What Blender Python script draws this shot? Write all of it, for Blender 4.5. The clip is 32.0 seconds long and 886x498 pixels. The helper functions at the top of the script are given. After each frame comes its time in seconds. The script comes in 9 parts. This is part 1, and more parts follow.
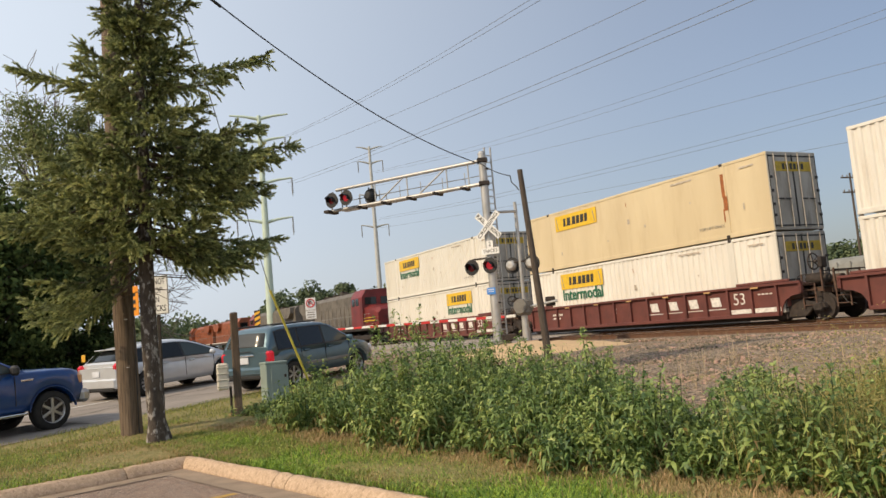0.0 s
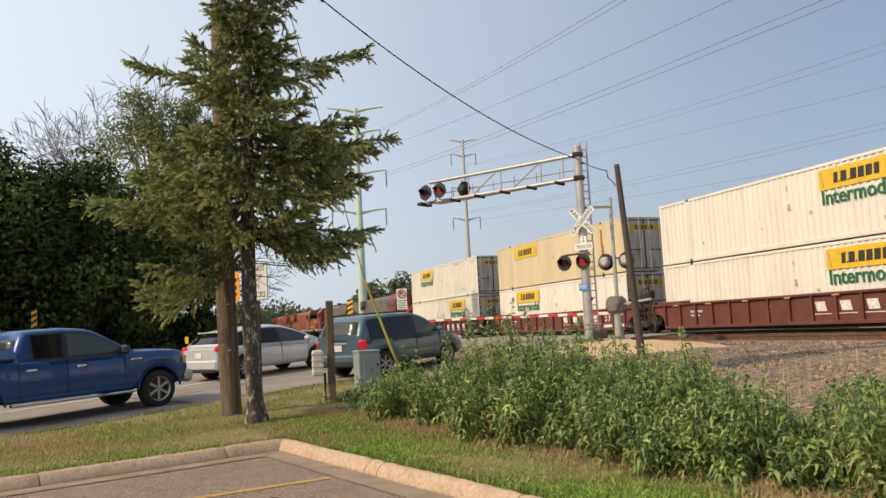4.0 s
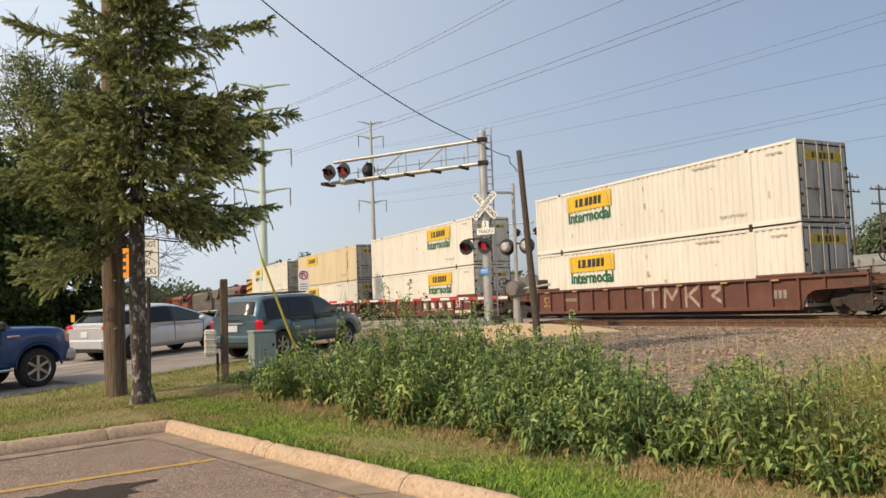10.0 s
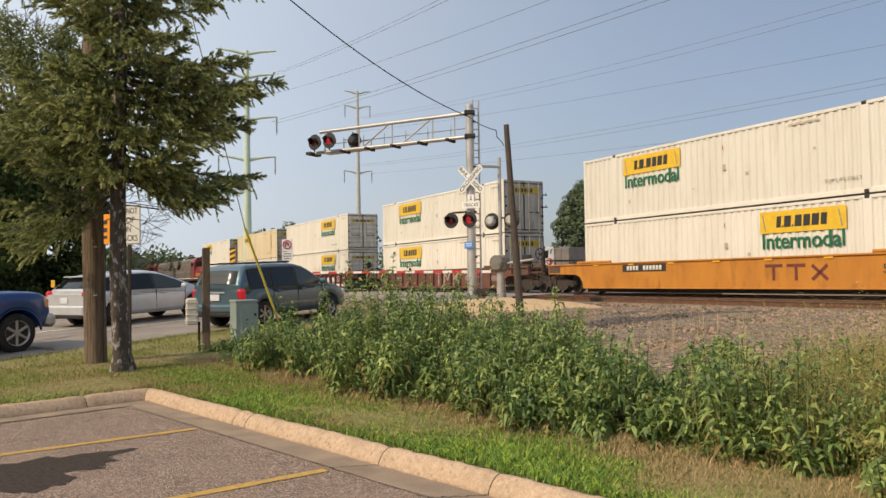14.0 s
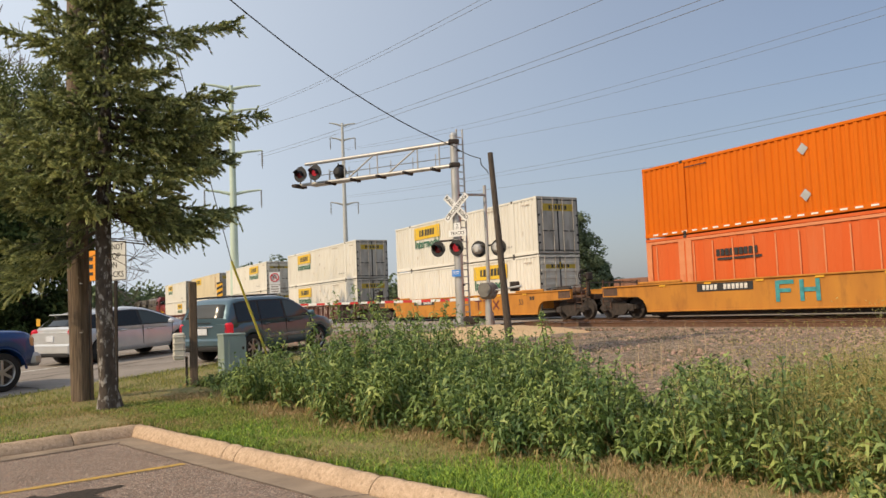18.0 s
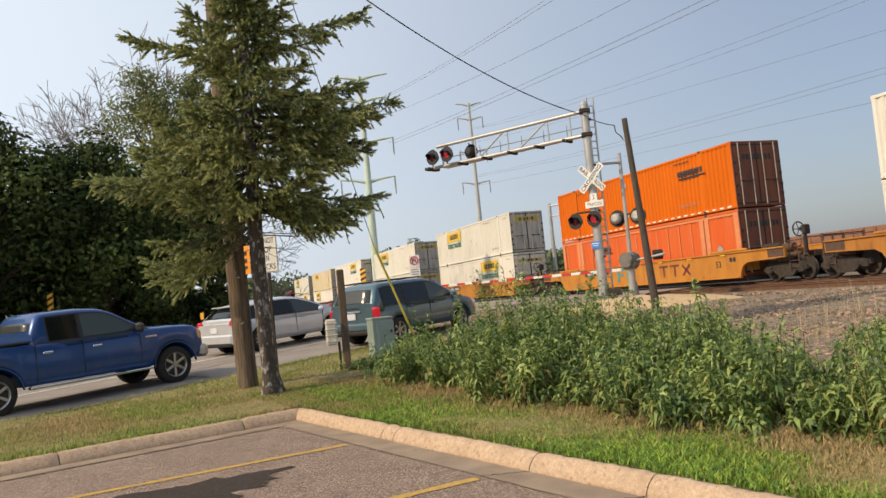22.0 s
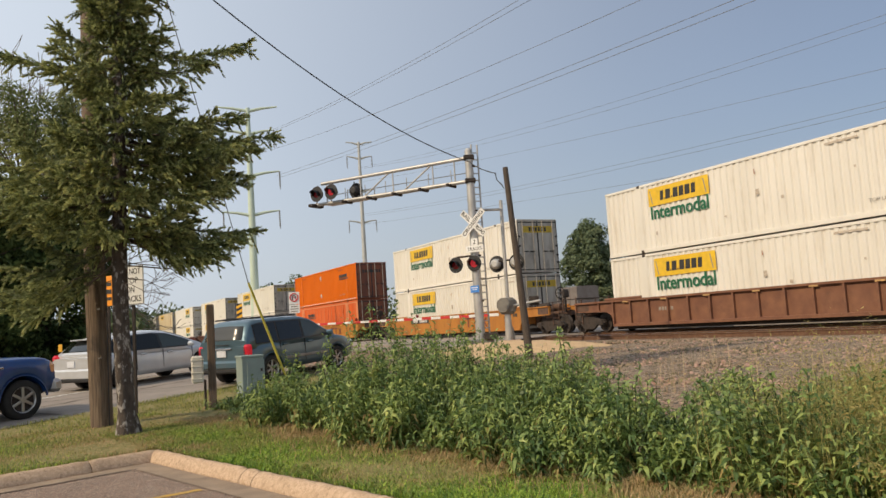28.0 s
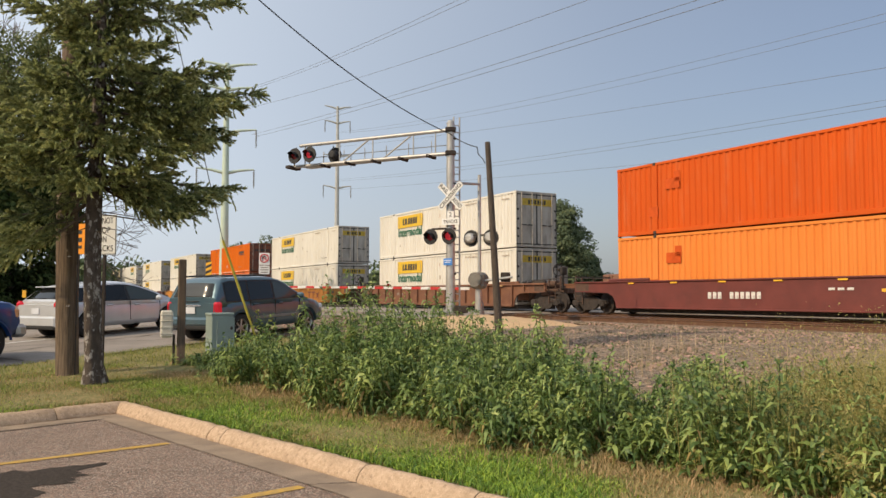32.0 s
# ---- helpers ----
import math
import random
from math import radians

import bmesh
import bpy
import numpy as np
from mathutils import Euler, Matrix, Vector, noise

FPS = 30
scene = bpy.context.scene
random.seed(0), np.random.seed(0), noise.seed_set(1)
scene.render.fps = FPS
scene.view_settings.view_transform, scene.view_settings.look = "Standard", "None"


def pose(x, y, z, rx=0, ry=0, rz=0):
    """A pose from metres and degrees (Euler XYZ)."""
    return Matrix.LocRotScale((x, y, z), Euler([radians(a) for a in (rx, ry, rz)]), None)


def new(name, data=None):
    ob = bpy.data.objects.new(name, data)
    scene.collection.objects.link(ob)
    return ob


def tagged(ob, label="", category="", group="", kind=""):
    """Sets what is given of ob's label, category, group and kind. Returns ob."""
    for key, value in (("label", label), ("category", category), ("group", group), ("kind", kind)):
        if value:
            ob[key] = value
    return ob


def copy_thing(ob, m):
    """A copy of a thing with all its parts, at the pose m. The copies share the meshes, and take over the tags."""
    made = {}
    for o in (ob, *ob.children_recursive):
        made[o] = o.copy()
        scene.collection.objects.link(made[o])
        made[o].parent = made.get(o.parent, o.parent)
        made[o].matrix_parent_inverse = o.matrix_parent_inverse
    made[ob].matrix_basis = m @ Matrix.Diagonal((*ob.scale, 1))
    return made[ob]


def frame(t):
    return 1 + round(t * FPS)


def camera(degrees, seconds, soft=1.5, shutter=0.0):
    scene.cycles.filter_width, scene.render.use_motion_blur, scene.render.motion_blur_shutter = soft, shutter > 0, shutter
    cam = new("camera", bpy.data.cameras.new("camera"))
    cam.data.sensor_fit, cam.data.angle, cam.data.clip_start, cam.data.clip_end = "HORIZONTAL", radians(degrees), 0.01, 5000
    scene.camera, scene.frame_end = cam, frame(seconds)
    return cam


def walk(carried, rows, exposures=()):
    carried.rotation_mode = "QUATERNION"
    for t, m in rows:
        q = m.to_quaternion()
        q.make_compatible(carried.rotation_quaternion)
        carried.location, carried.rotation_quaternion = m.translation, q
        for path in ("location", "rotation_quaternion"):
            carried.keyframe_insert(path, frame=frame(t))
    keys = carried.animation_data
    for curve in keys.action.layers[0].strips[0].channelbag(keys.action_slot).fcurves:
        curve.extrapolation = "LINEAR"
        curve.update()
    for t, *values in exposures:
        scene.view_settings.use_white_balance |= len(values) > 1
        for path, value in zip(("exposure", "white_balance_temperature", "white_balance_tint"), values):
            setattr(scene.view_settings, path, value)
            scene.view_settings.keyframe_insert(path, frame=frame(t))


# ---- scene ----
cam = camera(58.15, 32.0)

PATH = [
    (0.0, pose(-0.013, -0.102, 1.623, 95.73, 4.87, 1.92)),
    (0.5, pose(-0.009, -0.088, 1.626, 95.21, 4.28, 3.10)),
    (1.0, pose(-0.003, -0.107, 1.637, 95.73, 3.65, 1.95)),
    (1.5, pose(-0.023, -0.089, 1.628, 95.89, 2.57, 0.96)),
    (2.0, pose(-0.035, -0.099, 1.627, 95.38, 1.73, 0.77)),
    (2.5, pose(-0.040, -0.112, 1.621, 94.77, 1.57, 1.34)),
    (3.0, pose(-0.067, -0.100, 1.616, 95.14, 2.12, 4.59)),
    (3.5, pose(-0.075, -0.101, 1.633, 95.69, 2.86, 7.90)),
    (5.5, pose(-0.051, -0.104, 1.614, 95.61, 2.87, 8.72)),
    (6.0, pose(-0.049, -0.077, 1.622, 96.36, 2.91, 9.33)),
    (6.5, pose(-0.029, -0.088, 1.605, 95.98, 2.41, 6.30)),
    (7.0, pose(-0.015, -0.076, 1.613, 95.72, 2.52, 0.03)),
    (7.5, pose(-0.061, -0.036, 1.602, 96.03, 3.03, -4.95)),
    (8.0, pose(-0.079, -0.139, 1.608, 96.56, 2.89, -5.70)),
    (8.5, pose(-0.086, -0.092, 1.618, 96.86, 2.63, -3.17)),
    (9.0, pose(-0.043, -0.091, 1.612, 96.32, 2.16, -0.65)),
    (9.5, pose(-0.013, -0.010, 1.600, 95.20, 1.44, 0.88)),
    (10.0, pose(0.028, -0.010, 1.587, 94.21, 2.02, 1.39)),
    (10.5, pose(0.037, 0.021, 1.593, 93.70, 2.42, 2.36)),
    (11.0, pose(0.048, 0.031, 1.593, 93.56, 2.76, 3.72)),
    (11.5, pose(0.036, 0.068, 1.593, 93.53, 2.23, 4.30)),
    (12.0, pose(0.035, 0.055, 1.608, 93.77, 2.08, 3.72)),
    (12.5, pose(0.034, 0.036, 1.607, 93.91, 2.19, 3.60)),
    (13.0, pose(0.007, 0.070, 1.607, 93.53, 1.08, 3.50)),
    (13.5, pose(0.012, 0.057, 1.604, 92.68, 0.57, 2.07)),
    (14.0, pose(0.029, 0.034, 1.608, 92.20, 0.85, 0.21)),
    (14.5, pose(0.025, 0.011, 1.601, 92.73, 1.15, -1.22)),
    (15.0, pose(-0.005, 0.000, 1.601, 93.48, 1.40, -1.58)),
    (15.5, pose(-0.001, -0.003, 1.603, 94.45, 1.77, -4.45)),
    (17.5, pose(0.052, 0.002, 1.589, 95.15, 2.27, -1.34)),
    (18.0, pose(0.053, -0.013, 1.583, 94.28, 2.30, -0.57)),
    (18.5, pose(0.036, -0.012, 1.582, 93.12, 1.97, -0.43)),
    (19.0, pose(0.034, 0.003, 1.581, 92.07, 2.24, -0.66)),
    (19.5, pose(0.048, 0.018, 1.578, 91.55, 3.03, -0.87)),
    (20.0, pose(0.060, 0.044, 1.578, 91.46, 3.53, -0.03)),
    (20.5, pose(0.084, 0.022, 1.567, 91.59, 4.23, 2.80)),
    (21.0, pose(0.035, 0.039, 1.587, 92.00, 5.26, 5.80)),
    (21.5, pose(-0.008, 0.058, 1.593, 92.65, 5.98, 7.64)),
    (22.0, pose(-0.038, 0.042, 1.590, 93.30, 5.47, 9.34)),
    (22.5, pose(-0.050, 0.022, 1.593, 93.61, 4.01, 10.02)),
    (23.0, pose(-0.052, 0.022, 1.590, 94.06, 3.34, 8.63)),
    (23.5, pose(-0.059, 0.007, 1.594, 94.30, 3.29, 7.13)),
    (24.0, pose(-0.072, -0.055, 1.594, 94.95, 3.27, 6.52)),
    (24.5, pose(-0.082, -0.053, 1.591, 95.35, 3.27, 5.70)),
    (25.0, pose(-0.023, -0.042, 1.605, 95.51, 2.98, 3.73)),
    (25.5, pose(0.011, -0.017, 1.604, 95.37, 3.26, 1.34)),
    (27.5, pose(0.098, 0.033, 1.607, 95.25, 3.87, -2.52)),
    (28.0, pose(0.110, 0.091, 1.605, 95.49, 3.61, 0.92)),
    (28.5, pose(0.120, 0.118, 1.596, 93.97, 4.34, 4.71)),
    (29.0, pose(0.085, 0.142, 1.594, 93.11, 4.47, 5.60)),
    (29.5, pose(0.033, 0.154, 1.601, 92.78, 3.54, 5.12)),
    (30.0, pose(0.026, 0.116, 1.587, 92.44, 2.90, 4.35)),
    (30.5, pose(0.034, 0.102, 1.591, 92.70, 2.52, 2.50)),
    (31.0, pose(0.020, 0.126, 1.588, 93.00, 1.96, 0.54)),
    (31.5, pose(0.015, 0.110, 1.579, 93.01, 0.89, -0.20)),
    (32.0, pose(-0.016, 0.095, 1.593, 93.40, -0.06, -1.44)),
]
EXPOSURES = ((0, 0.0), (7.2, 0.0), (8.0, -0.2), (9.0, -0.07), (10.0, 0.04), (11.0, 0.06), (13.0, 0.0), (14.0, -0.05), (19.0, -0.05), (22.0, 0.03), (24.0, -0.03), (26.5, -0.08), (28.0, -0.14), (29.0, -0.03), (30.0, 0.04), (31.0, -0.04), (32.0, -0.05))
walk(cam, PATH, EXPOSURES)

# ---- world and sun ----
SUN_AZ = math.atan2(-0.51, -0.86)          # the sun stands behind the camera's left shoulder
SUN_EL = radians(37)
world = bpy.data.worlds.new("sky")
scene.world = world
world.use_nodes = True
wn = world.node_tree.nodes
sky = wn.new("ShaderNodeTexSky")
sky.sky_type = "NISHITA"
sky.sun_disc = False
sky.sun_elevation = SUN_EL
sky.sun_rotation = math.pi / 2 - SUN_AZ
sky.air_density, sky.dust_density, sky.ozone_density = 1.2, 2.4, 3.2
wl = world.node_tree.links
# haze that whitens the sky towards the sun's side and near the horizon
geo = wn.new("ShaderNodeTexCoord")
sunward = wn.new("ShaderNodeVectorMath")
sunward.operation = "DOT_PRODUCT"
sunward.inputs[1].default_value = (math.cos(SUN_AZ), math.sin(SUN_AZ), -0.12)
wl.new(geo.outputs["Generated"], sunward.inputs[0])
haze = wn.new("ShaderNodeMapRange")
haze.interpolation_type = "SMOOTHSTEP"
haze.inputs["From Min"].default_value, haze.inputs["From Max"].default_value = -1.05, 0.25
haze.inputs["To Min"].default_value, haze.inputs["To Max"].default_value = 0.13, 0.96
wl.new(sunward.outputs["Value"], haze.inputs["Value"])
cloud = wn.new("ShaderNodeTexNoise")
cloud.inputs["Scale"].default_value, cloud.inputs["Detail"].default_value = 1.6, 4
wl.new(geo.outputs["Generated"], cloud.inputs["Vector"])
thin = wn.new("ShaderNodeMath")
thin.operation = "MULTIPLY_ADD"
thin.inputs[1].default_value, thin.inputs[2].default_value = 0.10, -0.05
wl.new(cloud.outputs["Fac"], thin.inputs[0])
total = wn.new("ShaderNodeMath")
total.operation = "ADD"
total.use_clamp = True
wl.new(haze.outputs[0], total.inputs[0])
wl.new(thin.outputs[0], total.inputs[1])
bright = wn.new("ShaderNodeMix")
bright.data_type = "RGBA"
wl.new(total.outputs[0], bright.inputs["Factor"])
cast = wn.new("ShaderNodeMix")
cast.data_type, cast.blend_type = "RGBA", "MULTIPLY"
cast.inputs["Factor"].default_value = 1.0
cast.inputs["B"].default_value = (0.97, 0.92, 0.97, 1)
wl.new(sky.outputs[0], cast.inputs["A"])
wl.new(cast.outputs["Result"], bright.inputs["A"])
bright.inputs["B"].default_value = (8.2, 9.0, 10.0, 1)
wn["Background"].inputs["Strength"].default_value = 0.10
wl.new(bright.outputs["Result"], wn["Background"].inputs["Color"])

sun_data = bpy.data.lights.new("sun", "SUN")
sun_data.energy, sun_data.angle, sun_data.color = 3.75, radians(0.6), (1.0, 0.80, 0.55)
sun = new("sun", sun_data)
to_sun = Vector((math.cos(SUN_AZ) * math.cos(SUN_EL), math.sin(SUN_AZ) * math.cos(SUN_EL), math.sin(SUN_EL)))
sun.matrix_world = Matrix.Translation((-40, -40, 60)) @ to_sun.to_track_quat("Z", "Y").to_matrix().to_4x4()

# ---- materials ----
def mat(name, color, rough=0.6, metal=0.0, var=0.12, scale=4.0, bump=0.0, bump_scale=40.0, color2=None,
        stain=0.0, stain_scale=1.2, stain_color=(0.05, 0.04, 0.03), rand=0.0, island=0.0, gloss=0.5, emit=0.0, emit_color=None,
        stretch=(1, 1, 1), trans=0.0, stain_from=(0.52, 0.75)):
    """A surface with a base colour, variation at two scales, stains and fine relief."""
    m = bpy.data.materials.new(name)
    m.use_nodes = True
    nt = m.node_tree
    n, l = nt.nodes, nt.links
    b = n["Principled BSDF"]
    b.inputs["Roughness"].default_value = rough
    b.inputs["Metallic"].default_value = metal
    b.inputs["Specular IOR Level"].default_value = gloss
    tc = n.new("ShaderNodeTexCoord")
    mp = n.new("ShaderNodeMapping")
    mp.inputs["Scale"].default_value = stretch
    l.new(tc.outputs["Object"], mp.inputs["Vector"])
    no = n.new("ShaderNodeTexNoise")
    no.inputs["Scale"].default_value, no.inputs["Detail"].default_value = scale, 6
    l.new(mp.outputs[0], no.inputs["Vector"])
    mix = n.new("ShaderNodeMix")
    mix.data_type = "RGBA"
    c2 = color2 or tuple(c * (1 - var) for c in color)
    c1 = color if color2 else tuple(min(1, c * (1 + var)) for c in color)
    mix.inputs["A"].default_value, mix.inputs["B"].default_value = (*c1, 1), (*c2, 1)
    ramp = n.new("ShaderNodeMapRange")
    ramp.inputs["From Min"].default_value, ramp.inputs["From Max"].default_value = 0.3, 0.7
    l.new(no.outputs["Fac"], ramp.inputs["Value"])
    l.new(ramp.outputs[0], mix.inputs["Factor"])
    out = mix.outputs["Result"]
    if stain:
        s = n.new("ShaderNodeTexNoise")
        s.inputs["Scale"].default_value, s.inputs["Detail"].default_value, s.inputs["Roughness"].default_value = stain_scale, 8, 0.65
        l.new(mp.outputs[0], s.inputs["Vector"])
        r = n.new("ShaderNodeMapRange")
        r.inputs["From Min"].default_value, r.inputs["From Max"].default_value = stain_from
        r.inputs["To Max"].default_value = stain
        l.new(s.outputs["Fac"], r.inputs["Value"])
        mx = n.new("ShaderNodeMix")
        mx.data_type = "RGBA"
        l.new(r.outputs[0], mx.inputs["Factor"])
        l.new(out, mx.inputs["A"])
        mx.inputs["B"].default_value = (*stain_color, 1)
        out = mx.outputs["Result"]
    if rand or island:
        if rand:
            src = n.new("ShaderNodeObjectInfo").outputs["Random"]
        else:
            src = n.new("ShaderNodeNewGeometry").outputs["Random Per Island"]
        amount = rand or island
        r = n.new("ShaderNodeMapRange")
        r.inputs["To Min"].default_value, r.inputs["To Max"].default_value = 1 - amount, 1 + amount
        l.new(src, r.inputs["Value"])
        hsv = n.new("ShaderNodeHueSaturation")
        l.new(r.outputs[0], hsv.inputs["Value"])
        r2 = n.new("ShaderNodeMapRange")
        r2.inputs["To Min"].default_value, r2.inputs["To Max"].default_value = 0.5 + amount * 0.06, 0.5 - amount * 0.06
        l.new(src, r2.inputs["Value"])
        l.new(r2.outputs[0], hsv.inputs["Hue"])
        l.new(out, hsv.inputs["Color"])
        out = hsv.outputs["Color"]
    l.new(out, b.inputs["Base Color"])
    if bump:
        bn = n.new("ShaderNodeTexNoise")
        bn.inputs["Scale"].default_value, bn.inputs["Detail"].default_value = bump_scale, 5
        l.new(mp.outputs[0], bn.inputs["Vector"])
        bp = n.new("ShaderNodeBump")
        bp.inputs["Strength"].default_value, bp.inputs["Distance"].default_value = bump, 0.02
        l.new(bn.outputs["Fac"], bp.inputs["Height"])
        l.new(bp.outputs[0], b.inputs["Normal"])
    if emit:
        b.inputs["Emission Color"].default_value = (*(emit_color or color), 1)
        b.inputs["Emission Strength"].default_value = emit
    if trans:
        t = n.new("ShaderNodeBsdfTranslucent")
        l.new(out, t.inputs["Color"])
        ms = n.new("ShaderNodeMixShader")
        ms.inputs["Fac"].default_value = trans
        l.new(b.outputs[0], ms.inputs[1])
        l.new(t.outputs[0], ms.inputs[2])
        l.new(ms.outputs[0], n["Material Output"].inputs["Surface"])
    return m


def glass_mat(name, tint, rough=0.06):
    m = bpy.data.materials.new(name)
    m.use_nodes = True
    b = m.node_tree.nodes["Principled BSDF"]
    b.inputs["Base Color"].default_value = (*tint, 1)
    b.inputs["Roughness"].default_value = rough
    b.inputs["Specular IOR Level"].default_value = 0.5
    return m


def paint_mat(name, color, flake=0.25):
    """Glossy car paint with a clear coat and a film of road dust."""
    m = mat(name, color, rough=0.38, metal=flake, var=0.05, scale=3, stain=0.10, stain_scale=2.5, stain_color=(0.25, 0.22, 0.18))
    b = m.node_tree.nodes["Principled BSDF"]
    b.inputs["Coat Weight"].default_value, b.inputs["Coat Roughness"].default_value = 0.8, 0.08
    return m


def ground_mat():
    """Thin turf over soil: green, straw and bare brown spots at three scales."""
    m = mat("grass_soil", (0.165, 0.168, 0.047), rough=0.95, color2=(0.33, 0.25, 0.11), scale=9, bump=1.0, bump_scale=40,
            stain=0.6, stain_scale=1.6, stain_color=(0.12, 0.13, 0.035))
    return m


def speckled(m, rows):
    """Scattered grains over a surface: size, share, colour of each sort."""
    n, l = m.node_tree.nodes, m.node_tree.links
    b = n["Principled BSDF"]
    under = b.inputs["Base Color"].links[0].from_socket
    tc = n.new("ShaderNodeTexCoord")
    for size, share, amount, tone in rows:
        vo = n.new("ShaderNodeTexVoronoi")
        vo.inputs["Scale"].default_value = size
        l.new(tc.outputs["Object"], vo.inputs["Vector"])
        sep = n.new("ShaderNodeSeparateColor")
        l.new(vo.outputs["Color"], sep.inputs[0])
        mr = n.new("ShaderNodeMapRange")
        mr.inputs["From Min"].default_value, mr.inputs["From Max"].default_value = 1 - share - 0.04, 1 - share
        mr.inputs["To Max"].default_value = amount
        l.new(sep.outputs[0], mr.inputs["Value"])
        mx = n.new("ShaderNodeMix")
        mx.data_type = "RGBA"
        l.new(mr.outputs[0], mx.inputs["Factor"])
        l.new(under, mx.inputs["A"])
        mx.inputs["B"].default_value = (*tone, 1)
        under = mx.outputs["Result"]
    l.new(under, b.inputs["Base Color"])
    return m


def asphalt_mat():
    """Old parking lot asphalt: worn, with the pale and reddish stones standing out of the binder."""
    m = mat("lot_asphalt", (0.15, 0.102, 0.075), rough=0.92, color2=(0.245, 0.173, 0.127), scale=2.2, bump=0.7, bump_scale=70,
            stain=0.45, stain_scale=0.9, stain_color=(0.115, 0.088, 0.072))
    return speckled(m, ((105, 0.23, 0.8, (0.62, 0.51, 0.41)), (150, 0.28, 0.8, (0.04, 0.03, 0.026)), (85, 0.16, 0.8, (0.40, 0.24, 0.17))))


